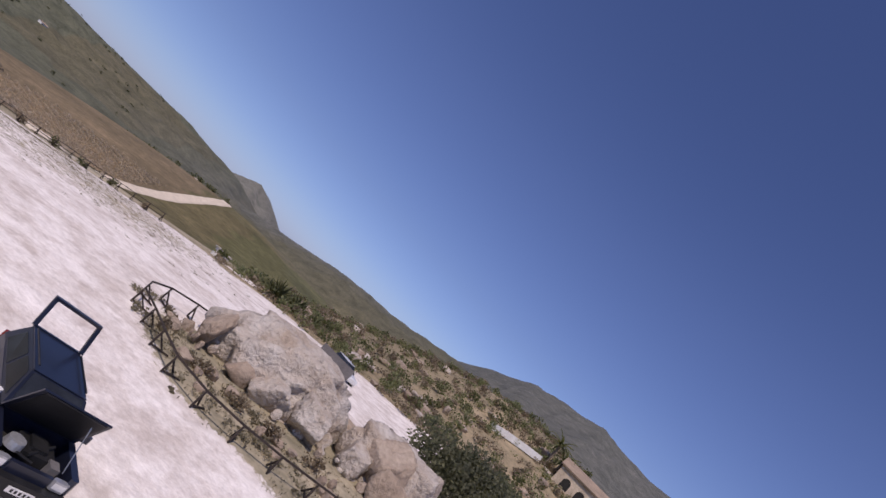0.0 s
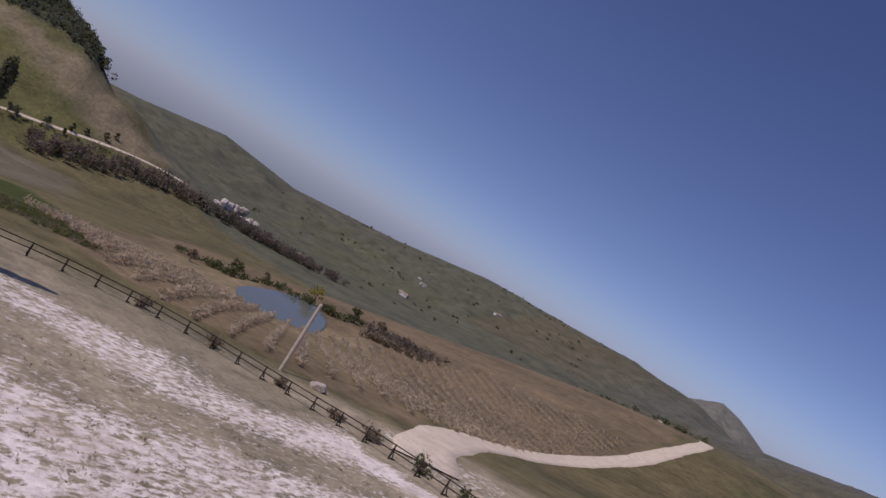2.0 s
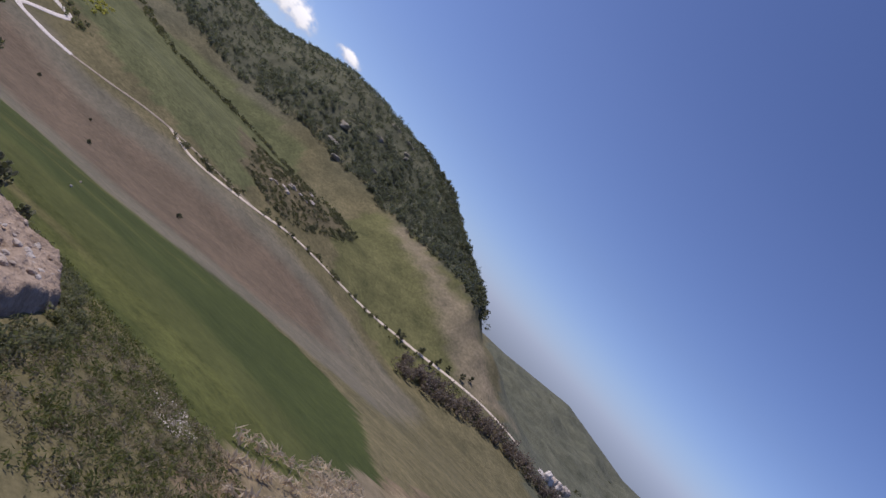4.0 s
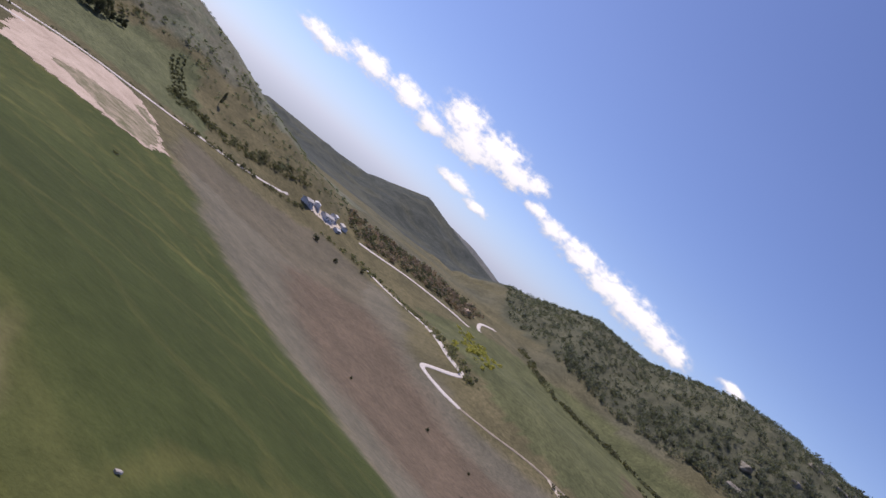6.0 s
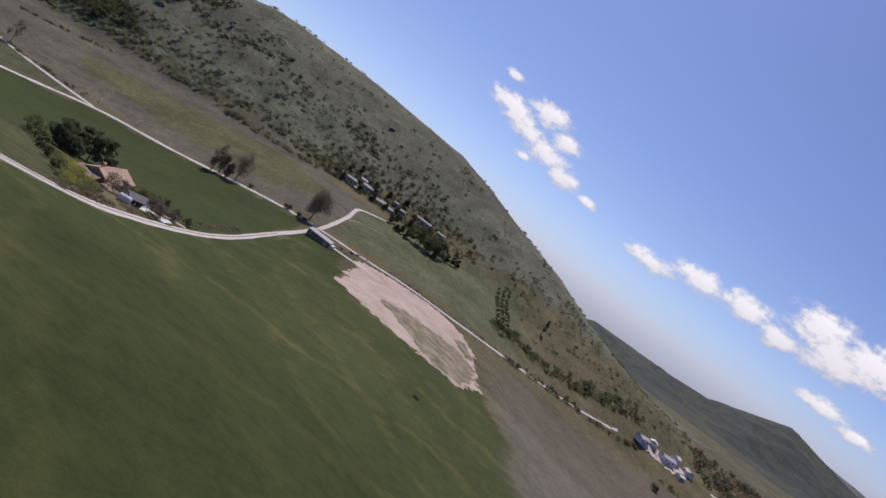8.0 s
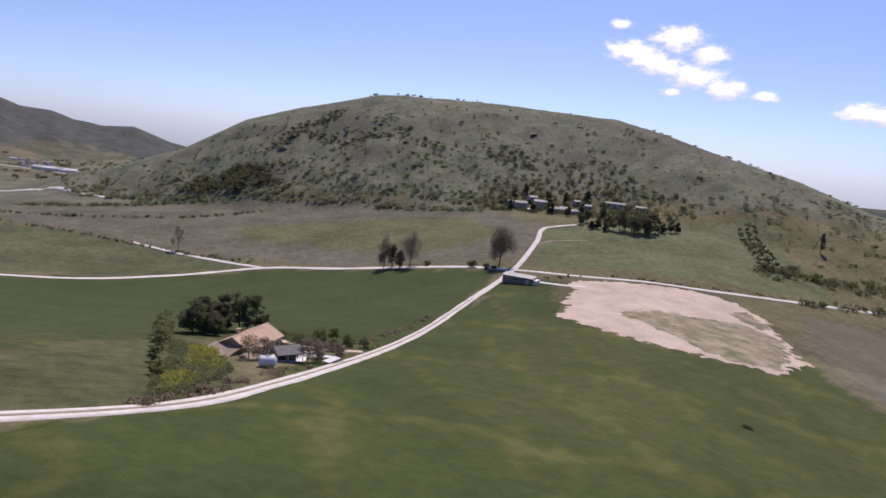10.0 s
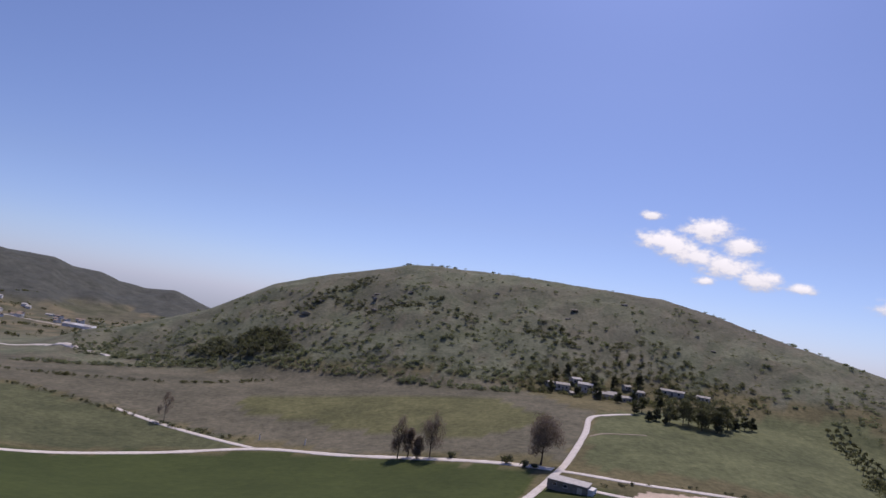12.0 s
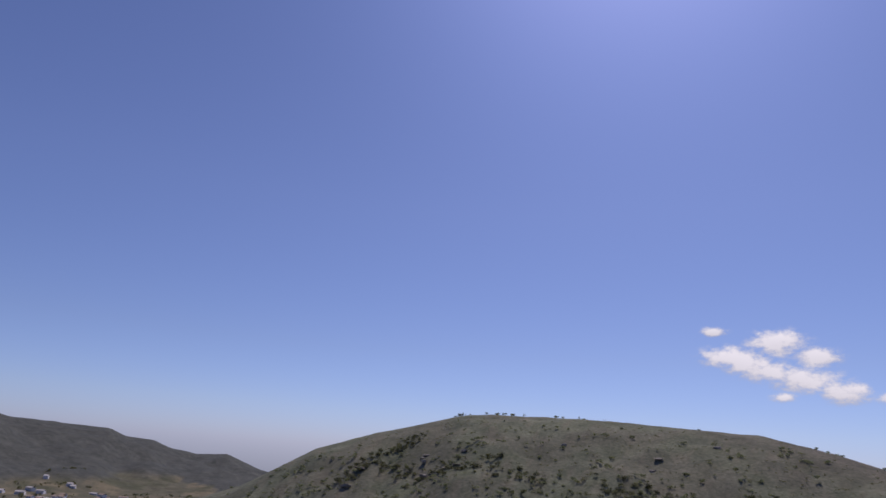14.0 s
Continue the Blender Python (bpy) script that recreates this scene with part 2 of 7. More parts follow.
# ---- the lie of the land ----
# Rises and hollows of the ground: centre x, y, spread, height over the plain at -8 m.
NEAR_SWELLS = [
    (-120, -110, 70, 8.7), (-40, -90, 60, 9.9), (-30, 20, 90, 13.0), (-60, -20, 80, 1.8), (-25, 90, 70, -1.3),
    (60, 230, 90, 9.2), (120, 90, 100, 6.7), (-110, 280, 110, -21.0), (200, -50, 110, -10.3), (300, 200, 120, -23.7),
    (350, 80, 70, 21.6), (420, -120, 90, 16.1), (410, -220, 90, -30.7), (540, -280, 100, 55.1), (100, -120, 90, 11.3), (-142, -58, 34, 4.5), (-180, -190, 33, 16.0), (-88, -120, 18, -2.3), (-31, -105, 10, -2.2), (455, -88, 30, 8.0),
]
FAR_SWELLS = [
    (60, -260, 100, 10.7), (-80, -220, 80, -7.2), (-70, -400, 120, 37.2), (-250, -150, 170, 67.0), (200, -400, 180, -7.7),
    (450, -650, 250, -19.9), (500, -1000, 350, -6.6), (800, -500, 350, -14.7), (0, 450, 150, 24.0), (250, 430, 150, 17.2),
    (-300, 450, 300, 6.0), (-800, 1200, 600, -51.8), (700, 200, 300, 20.9), (0, -800, 350, 46.8), (-180, 100, 120, 6.3),
]
# Hills: a point to stand on, and along its horizon (bearing, elevation, distance of the crest, distance of the foot).
NORTH_HILL = ((0, 0, 58), [(-31, -4.8, 700, 560), (-24.5, -2.4, 720, 520), (-19.4, 0.6, 745, 480), (-15, 2.0, 760, 460), (-8, 3.9, 765, 440),
              (-5, 4.15, 765, 435), (4, 4.2, 750, 440), (14.5, 3.7, 720, 450), (19, 2.7, 700, 450), (24.3, 1.2, 670, 440), (30, -0.2, 640, 430),
              (35, -2.0, 600, 420), (44, -4.4, 540, 420)])
EAST_HILL = ((-50, -115, 68), [(56, -2.6, 1300, 900), (60.7, -0.5, 1250, 850), (63, 0.0, 1200, 800), (68.5, 2.2, 1150, 740), (74, 2.2, 1100, 700),
             (81.5, 4.8, 1050, 650), (85, 4.95, 1020, 630), (92, 4.6, 990, 590), (96, 4.2, 930, 570), (100, 1.9, 780, 560), (105.6, -0.6, 640, 545), (109, -3.6, 600, 540)])
PASS_HILL = ((-30, -80, 66), [(27, -4.5, 1500, 1100), (33, -2.0, 1700, 1200), (40.5, -1.75, 1800, 1200), (44, -1.4, 1850, 1250), (49.8, 0.75, 1900, 1300),
             (52, 0.3, 1900, 1300), (55.3, -0.4, 1850, 1300), (60, -1.2, 1800, 1300), (66, -4.0, 1700, 1300)])
BLUE_HILL = ((-30, -80, 66), [(48, -2.5, 3500, 2600), (53, 0.1, 3600, 2700), (56, -0.1, 3600, 2700), (60, -0.9, 3600, 2700), (65, -2.5, 3600, 2700)])
SOUTH_EAST = ((-118, -100, 71), [(96, -4.6, 1500, 900), (106, -2.9, 1500, 950), (110, -2.6, 1500, 950), (117, -1.5, 1700, 950), (124.3, -2.4, 1700, 950),
              (134.5, -1.5, 1700, 850), (144, 0.0, 1700, 800), (149.6, 0.2, 1700, 800), (159, 0.6, 1700, 800), (165, 0.4, 1650, 800), (172, -1.5, 1600, 900)])
FAR_PEAK = ((-118, -100, 71), [(159, -1.5, 3500, 2600), (164, 0.5, 3500, 2600), (166.4, 1.6, 3500, 2600), (168, 1.2, 3500, 2600), (171, -0.2, 3500, 2600), (176, -2, 3500, 2600)])
SOUTH_HILL = ((-130, -65, 71), [(160, -2.6, 1300, 800), (168, -0.6, 1300, 700), (172, 0.2, 1300, 600), (175.5, 1.0, 1250, 560), (178, 1.5, 1200, 540),
              (183, 2.0, 1150, 520), (190.6, 3.4, 1100, 520), (196, 3.8, 1050, 520), (204, 3.0, 1050, 520), (220, 1.0, 1050, 600)])
WEST_HILL = ((-130, -65, 71), [(187, 2.0, 2000, 1100), (190.6, 3.6, 2000, 1100), (194, 5.4, 1950, 1050), (197.3, 7.0, 1900, 1000), (204, 8.3, 1900, 950), (209.4, 7.8, 1900, 950),
             (225, 8.6, 1900, 900), (245, 8.0, 2000, 900), (265, 6.0, 2200, 1000), (285, 4.5, 2500, 1200), (300, 3.0, 2700, 1300), (312, 1.8, 2700, 1400)])
NORTH_WEST = ((0, 30, 60), [(296, 3.0, 2900, 1500), (310, 1.6, 2900, 1500), (316, 0.6, 2900, 1500), (320, 0.42, 2900, 1550), (322.6, 0.32, 2900, 1600), (323.9, -0.2, 2900, 1650), (326, -0.35, 2900, 1700),
              (327.2, -0.85, 2900, 1700), (329.4, -1.2, 2900, 1750), (331.8, -1.05, 2900, 1800), (334.5, -2.1, 2900, 1800), (340, -3.2, 2900, 1900), (350, -4, 2900, 1900)])
HILLS = [NORTH_HILL, EAST_HILL, PASS_HILL, BLUE_HILL, SOUTH_EAST, FAR_PEAK, SOUTH_HILL, WEST_HILL, NORTH_WEST]


def smooth(a, b, v):
    s = np.clip((v - a) / (b - a), 0, 1)
    return s * s * (3 - 2 * s)


def ripple(x, y, size, seed):
    """A cheap wavy noise between about -1 and 1."""
    out = 0
    for k in range(4):
        a = seed * 1.7 + k * 2.1
        u = (x * np.cos(a) + y * np.sin(a)) / size
        v = (-x * np.sin(a * 1.3 + 0.5) + y * np.cos(a * 1.3 + 0.5)) / size
        out = out + np.sin(u * 6.28 + seed + 2.2 * np.sin(v * 3.1 + k)) * (0.5 if k % 2 else 0.35)
    return out


def hill(x, y, base, where, rim):
    ox, oy, oz = where
    r = np.hypot(x - ox, y - oy)
    mid = (rim[0][0] + rim[-1][0]) / 2
    az = (np.degrees(np.arctan2(x - ox, y - oy)) - mid + 180) % 360 - 180 + mid
    t = np.array(rim, float)
    el, crest, foot = (np.interp(az, t[:, 0], t[:, c]) for c in (1, 2, 3))
    width = (t[-1, 0] - t[0, 0])
    fade = smooth(t[0, 0] - 0.10 * width, t[0, 0], az) * (1 - smooth(t[-1, 0], t[-1, 0] + 0.10 * width, az))
    top = oz + crest * np.tan(np.radians(el))
    s = np.clip((r - foot) / (crest - foot), 0, 1)
    rise = np.sin(s * 1.5708) ** 1.15
    rough = ripple(x, y, crest * 0.09, rim[0][0]) * 0.0035 * crest * np.sin(s * 3.1416) ** 1.0 + ripple(x, y, crest * 0.03, 3 + rim[0][0]) * 0.0016 * crest * np.sin(s * 3.1416) + ripple(x, y, crest * 0.013, 7 + rim[0][0]) * 0.0006 * crest * np.sin(s * 3.1416)
    z = base + (top - base) * rise + rough
    past = np.maximum(r - crest, 0)
    z = z - past * past / (past + 150) * 0.25
    z = base + (z - base) * fade
    return np.maximum(base, np.where(s > 0, z, base))


def ground_height(x, y):
    x, y = np.asarray(x, float), np.asarray(y, float)
    z = np.full(np.broadcast(x, y).shape, -8.0)
    for cx, cy, w, h in NEAR_SWELLS + FAR_SWELLS:
        z = z + h * np.exp(-((x - cx) ** 2 + (y - cy) ** 2) / (2 * w * w))
    z = z - 0.06 * np.maximum(np.hypot(x, y) - 1500, 0)
    pond = 1 - smooth(0.85, 1.5, np.hypot((x - 4) * 0.82 + (y + 202) * 0.57, ((y + 202) * 0.82 - (x - 4) * 0.57) * 0.55) / 14)
    z = z + (36.6 - z) * pond
    for where, rim in HILLS:
        z = hill(x, y, z, where, rim)
    return z



# ---- the ground ----
def inside(x, y, poly):
    """1 inside a polygon, 0 outside."""
    hit = np.zeros(x.shape, bool)
    n = len(poly)
    for i in range(n):
        (x1, y1), (x2, y2) = poly[i], poly[(i + 1) % n]
        cross = ((y1 > y) != (y2 > y)) & (x < (x2 - x1) * (y - y1) / ((y2 - y1) or 1e-9) + x1)
        hit ^= cross
    return hit


def paint(x, y, z):
    """The colour of the land: pasture, crops, stubble, ploughed earth, scrub, with haze tinted into the far hills."""
    wob = ripple(x, y, 37, 5) * 3.0 + ripple(x, y, 11, 8) * 1.0
    xs, ys = x + wob, y + ripple(x, y, 41, 9) * 3.0 + ripple(x, y, 13, 2)
    col = np.empty(x.shape + (3,))
    col[:] = (0.142, 0.128, 0.078)

    def lay(mask, c, k=1.0):
        f = (np.asarray(mask, float) * k)[..., None]
        col[:] = col * (1 - f) + np.array(c) * f

    def soft(poly, w):
        """The polygon with a blurred edge w metres wide."""
        return sum(inside(xs + w * math.cos(k * 0.785) * (0.4 + 0.6 * (k % 2)), ys + w * math.sin(k * 0.785) * (0.4 + 0.6 * (k % 2)), poly) for k in range(8)) / 8.0

    lay(1 - smooth(0.9, 1.15, np.hypot((xs + 122) / 50, (ys + 100) / 55)), (0.335, 0.298, 0.245))
    # slopes of the far hills, vegetation greyed in its colour to stand in for haze
    far = smooth(420, 700, np.hypot(x, y - 60))
    lay(far * (0.5 + 0.5 * ripple(x, y, 210, 3)).clip(0, 1), (0.118, 0.116, 0.086))
    lay(inside(xs, ys, [(200, -420), (560, -330), (1700, -700), (1500, -2000), (300, -2200), (100, -700)]), (0.110, 0.119, 0.098), 0.9)
    lay(inside(xs, ys, [(400, -560), (640, -600), (900, -900), (560, -1000), (420, -760)]) * (ripple(x, y, 170, 4) > -0.1), (0.104, 0.120, 0.074), 0.4)
    lay(inside(xs, ys, [(250, -900), (420, -820), (640, -1500), (300, -1500)]), (0.135, 0.122, 0.088), 0.7)
    # north hill scrub, with a little grey haze mixed into its ground colour
    north = inside(xs, ys, [(-520, 470), (-160, 478), (0, 455), (120, 470), (210, 440), (430, 400), (560, 460), (500, 900), (-300, 1000), (-700, 900)])
    lay(north, (0.156, 0.170, 0.130))
    lay(north * smooth(0.0, 0.7, ripple(x, y, 34, 5)), (0.122, 0.138, 0.096), 0.7)
    lay(north * smooth(0.45, 0.8, ripple(x, y, 23, 9)), (0.180, 0.165, 0.132), 0.55)
    lay(north * smooth(-0.1, 0.4, ripple(x, y, 120, 12)), (0.140, 0.130, 0.112), 0.45)
    lay(north * smooth(80, 240, x) * smooth(520, 600, y), (0.128, 0.115, 0.102), 0.75)
    # fields under the north hill
    lay(inside(xs, ys, [(-520, 480), (-160, 472), (20, 445), (64, 372), (40, 275), (-60, 297), (-100, 312), (-330, 380)]), (0.140, 0.132, 0.108))
    lay(inside(xs, ys, [(-150, 392), (-60, 405), (10, 400), (40, 350), (0, 310), (-70, 335), (-130, 365)]), (0.122, 0.128, 0.060), 0.8)
    lay(inside(xs, ys, [(-480, 470), (-200, 478), (-150, 440), (-260, 400), (-420, 400)]) * smooth(-0.3, 0.3, ripple(x, y, 80, 4)), (0.112, 0.110, 0.090), 0.7)
    lay(inside(xs, ys, [(-420, 300), (-330, 372), (-165, 330), (-100, 306), (-140, 276), (-230, 215)]), (0.100, 0.110, 0.066))
    lay(inside(xs, ys, [(44, 262), (200, 280), (230, 420), (130, 420), (66, 372)]), (0.122, 0.136, 0.078))
    # crops
    lay(inside(xs, ys, [(-50, -150), (70, -158), (92, -140), (97, -117), (70, -82), (78, -50), (88, -20), (96, 40), (118, 120), (118, 160), (84, 150), (52, 165), (40, 182), (48, 232), (26, 236), (6, 178), (-12, 118), (-24, 70), (-34, 40), (-44, -10), (-30, -70), (-34, -105)]), (0.059, 0.076, 0.026))
    lay(inside(xs, ys, [(-180, 238), (-130, 275), (-96, 294), (-40, 283), (24, 258), (8, 186), (-10, 124), (-22, 104), (-60, 118), (-70, 70), (-60, 20), (-150, 60), (-230, 150)]), (0.056, 0.074, 0.026))
    lay(soft([(0, 60), (48, 70), (66, 120), (56, 160), (44, 178), (20, 150)], 16), (0.086, 0.098, 0.038), 0.6)
    lay(soft([(60, 40), (92, 50), (112, 130), (96, 146), (70, 110)], 16), (0.080, 0.092, 0.036), 0.5)
    crop = inside(xs, ys, [(-34, -105), (97, -117), (78, -50), (96, 40), (118, 160), (52, 165), (48, 232), (26, 236), (-12, 118), (-44, -10)])
    lay(crop * (0.5 + 0.5 * ripple(x * 1.0, y * 0.35, 34, 2)).clip(0, 1), (0.070, 0.084, 0.030), 0.30)
    lay(crop * smooth(0.90, 0.99, np.sin((xs * 0.93 + ys * 0.36) / 27 * 6.28)), (0.118, 0.118, 0.043), 0.5)
    lay(crop * smooth(0.955, 0.995, np.sin((ys * 0.96 - xs * 0.28 + 0.004 * xs * xs) / 46 * 6.28)), (0.130, 0.126, 0.046), 0.55)
    lay(crop * smooth(0.1, 0.8, ripple(x, y * 0.5, 19, 7)), (0.046, 0.060, 0.020), 0.35)
    lay(soft([(-16, -74), (40, -96), (62, -60), (48, 0), (10, 50), (-34, 20), (-26, -40)], 18), (0.043, 0.056, 0.019), 0.6)
    rimg = 1 - smooth(5, 15, np.abs(x + 22 + 0.15 * (y + 90)))
    lay(rimg * inside(x, y, [(-60, -160), (20, -160), (20, 20), (-60, 20)]), (0.095, 0.108, 0.038), 0.25)
    lay(soft([(-46, -132), (-34, -112), (-34, -96), (-30, -80), (-18, -80), (-8, -100), (-10, -130), (-30, -150)], 4), (0.088, 0.098, 0.036), 0.8)
    straw = 1 - smooth(0.5, 2.2, np.abs(xs + 23.0 - 0.16 * (ys + 92)))
    lay(straw * smooth(-112, -100, y) * (1 - smooth(-84, -74, y)), (0.21, 0.175, 0.10), 0.5)
    lay(soft([(-62, 60), (-50, 96), (-40, 90), (-30, 74), (-30, 50), (-44, 30), (-62, 36)], 4), (0.078, 0.090, 0.042), 0.9)
    lay(soft([(-80, 62), (-62, 62), (-50, 98), (-41, 101), (-39, 113), (-20, 106), (-14, 122), (-60, 128), (-84, 100)], 3), (0.060, 0.074, 0.030), 0.95)
    # stubble and ploughed land to the east
    lay(soft([(97, -117), (70, -82), (78, -50), (88, -20), (96, 40), (118, 120), (130, 175), (160, 240), (330, 260), (360, 190), (270, 90), (262, 20), (330, -90), (350, -180), (330, -260), (120, -180)], 7), (0.158, 0.145, 0.116))
    lay(soft([(150, -130), (118, -70), (120, 0), (140, 60), (190, 130), (270, 170), (262, 100), (240, 50), (230, 0), (280, -70), (310, -150), (240, -170)], 13), (0.142, 0.108, 0.082), 0.9)
    lay(inside(xs, ys, [(130, 175), (160, 240), (330, 262), (350, 210), (260, 130), (200, 150)]), (0.135, 0.118, 0.088), 0.8)
    lay(inside(xs, ys, [(360, -230), (400, -150), (460, -120), (600, -140), (620, -200), (520, -270), (440, -330)]), (0.122, 0.124, 0.062))
    lay(soft([(620, -160), (566, -214), (534, -240), (500, -292), (468, -348), (474, -392), (440, -330), (428, -306), (458, -276), (504, -236), (530, -212), (580, -170)], 6), (0.235, 0.200, 0.158), 0.85)
    lay(inside(xs, ys, [(310, 30), (330, 100), (400, 190), (520, 200), (660, 120), (640, -40), (560, -60), (420, -70), (330, -60)]), (0.112, 0.122, 0.066))
    # forest floor of the east hill
    lay(inside(x, y, [(700, 160), (690, 30), (680, -60), (620, -160), (548, -250), (526, -290), (700, -330), (1200, -200), (1300, 300), (1000, 480), (720, 300)]), (0.102, 0.107, 0.080), 0.9)
    lay(inside(x, y, [(700, 160), (690, 30), (680, -60), (620, -160), (548, -250), (526, -290), (700, -330), (1200, -200), (1300, 300), (1000, 480), (720, 300)]) * (1 - smooth(740, 860, np.hypot(x + 50, y + 115) + 50 * ripple(x, y, 130, 6))), (0.080, 0.086, 0.066), 0.9)
    lay(inside(xs, ys, [(372, -50), (366, -88), (410, -112), (499, -141), (522, -112), (480, -72), (517, 5), (430, -20)]), (0.135, 0.118, 0.080))
    # vineyard and brown field to the south
    lay(inside(xs, ys, [(-84, -150), (-74, -200), (-64, -290), (-50, -370), (60, -420), (170, -330), (110, -230), (10, -150), (-40, -128), (-60, -120)]), (0.190, 0.150, 0.108))
    lay(inside(xs, ys, [(-40, -128), (10, -150), (40, -190), (-10, -220), (-50, -190), (-74, -160)]), (0.260, 0.215, 0.150), 0.8)
    lay(inside(xs, ys, [(-200, -330), (-62, -385), (-40, -420), (0, -620), (-260, -640)]), (0.175, 0.142, 0.100))
    lay(inside(xs, ys, [(-120, -165), (-78, -190), (-72, -240), (-66, -330), (-110, -320), (-140, -230)]), (0.140, 0.122, 0.074))
    lay(inside(xs, ys, [(-400, -100), (-170, -160), (-130, -170), (-140, -240), (-240, -420), (-500, -420)]), (0.150, 0.125, 0.080))
    lay(inside(xs, ys, [(-118, -126), (-150, -120), (-170, -104), (-230, -130), (-260, -220), (-180, -260), (-130, -205), (-122, -165)]), (0.300, 0.250, 0.190))
    lay(inside(xs, ys, [(-66, -390), (-100, -330), (-140, -240), (-210, -270), (-420, -500), (-500, -1500), (-60, -1500), (0, -640)]), (0.128, 0.122, 0.092), 0.85)
    lay(inside(xs, ys, [(-150, -230), (-96, -215), (-84, -330), (-130, -345)]), (0.112, 0.120, 0.064), 0.6)
    lay(inside(xs, ys, [(-170, -245), (-150, -230), (-130, -345), (-165, -330)]), (0.160, 0.112, 0.088), 0.7)
    # southern slopes greyed with distance: haze put into the colour
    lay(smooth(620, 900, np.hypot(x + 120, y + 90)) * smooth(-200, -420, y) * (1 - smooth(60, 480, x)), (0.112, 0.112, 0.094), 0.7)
    # far west, north west and beyond the pass: bluish haze put into the slope colour
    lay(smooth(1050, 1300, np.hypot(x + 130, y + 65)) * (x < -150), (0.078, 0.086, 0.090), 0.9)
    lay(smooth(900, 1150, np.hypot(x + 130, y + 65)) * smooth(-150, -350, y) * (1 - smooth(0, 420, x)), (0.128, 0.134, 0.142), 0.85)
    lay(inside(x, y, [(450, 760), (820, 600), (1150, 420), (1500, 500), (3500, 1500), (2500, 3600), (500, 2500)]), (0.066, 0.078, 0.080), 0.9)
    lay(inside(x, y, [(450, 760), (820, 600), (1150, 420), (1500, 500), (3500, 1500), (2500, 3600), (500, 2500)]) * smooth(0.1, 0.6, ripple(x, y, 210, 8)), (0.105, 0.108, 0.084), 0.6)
    west = inside(xs, ys, [(-380, 560), (-900, 760), (-1500, 1150), (-1500, 1900), (-900, 1700), (-560, 1100)]) * (1 - smooth(-52, -34, z))
    lay(west, (0.135, 0.128, 0.092), 0.8)
    lay(west * (ripple(x, y, 190, 6) > 0.25), (0.200, 0.172, 0.124), 0.7)
    lay(west * (ripple(x, y, 150, 11) > 0.45), (0.085, 0.092, 0.062), 0.8)
    # farthest peaks paled: distant haze put into their colour
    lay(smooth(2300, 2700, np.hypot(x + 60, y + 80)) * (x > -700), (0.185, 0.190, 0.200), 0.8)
    return col.clip(0.01, 0.8)


def crop_grain(x, y):
    """How uneven the ground cover is: a sown crop stands even, wild land does not."""
    sown = inside(x, y, [(-30, -150), (70, -158), (97, -117), (70, -82), (88, -20), (118, 120), (118, 160), (52, 165), (40, 182), (48, 232), (26, 236), (-12, 118), (-34, 40), (-44, -10), (-24, -70), (-20, -105)])
    young = inside(x, y, [(-180, 238), (-96, 294), (-40, 283), (24, 258), (-10, 124), (-60, 128), (-70, 70), (-150, 60), (-230, 150)])
    strip = inside(x, y, [(97, -117), (70, -82), (88, -20), (118, 120), (160, 240), (330, 260), (360, 190), (262, 20), (350, -180), (120, -180)])
    return 1.0 - 0.45 * np.maximum(sown, young) - 0.35 * strip


def chalk_cover(x, y):
    """How far the pale gravel of the knoll's top shows."""
    xs, ys = x + ripple(x, y, 23, 4) * 2.2, y + ripple(x, y, 19, 6) * 2.2
    d = np.hypot((xs + 123) / 56, (ys + 97) / 53)
    top = (1 - smooth(0.78, 1.02, d)) * smooth(-129, -124, ys + 0.05 * (xs + 120) + 6 * smooth(-126, -114, xs))
    top = np.maximum(top, 0.95 * (1 - smooth(0.7, 1.1, np.hypot((xs + 125) / 5.5, (ys + 136) / 5))))
    top = np.maximum(top, 0.55 * (1 - smooth(0.7, 1.1, np.hypot((xs + 98) / 11, (ys + 139) / 7))))
    top = np.maximum(top, 0.6 * (1 - smooth(0.6, 1.1, np.hypot((xs + 44) / 5, (ys + 122.5) / 3.5))))
    thin = 0.37 * (1 - smooth(0.75, 1.35, np.hypot((xs + 99) / 29, (ys + 108) / 23))) + 0.05 * smooth(0.0, 0.5, ripple(x, y, 15, 7)) * (1 - smooth(0.6, 1.3, np.hypot((xs + 118) / 26, (ys + 92) / 22)))
    verge = 0.12 * (1 - smooth(1.5, 4.5, np.abs(0.75 * (xs + 80) - 0.66 * (ys + 104) + 3))) * (xs > -104)
    isle = 1 - smooth(0.7, 1.0, np.hypot((xs + 137) / 8.6, (ys + 84.5) / 6.6))
    return (top - thin - verge - isle * 0.9).clip(0, 1)


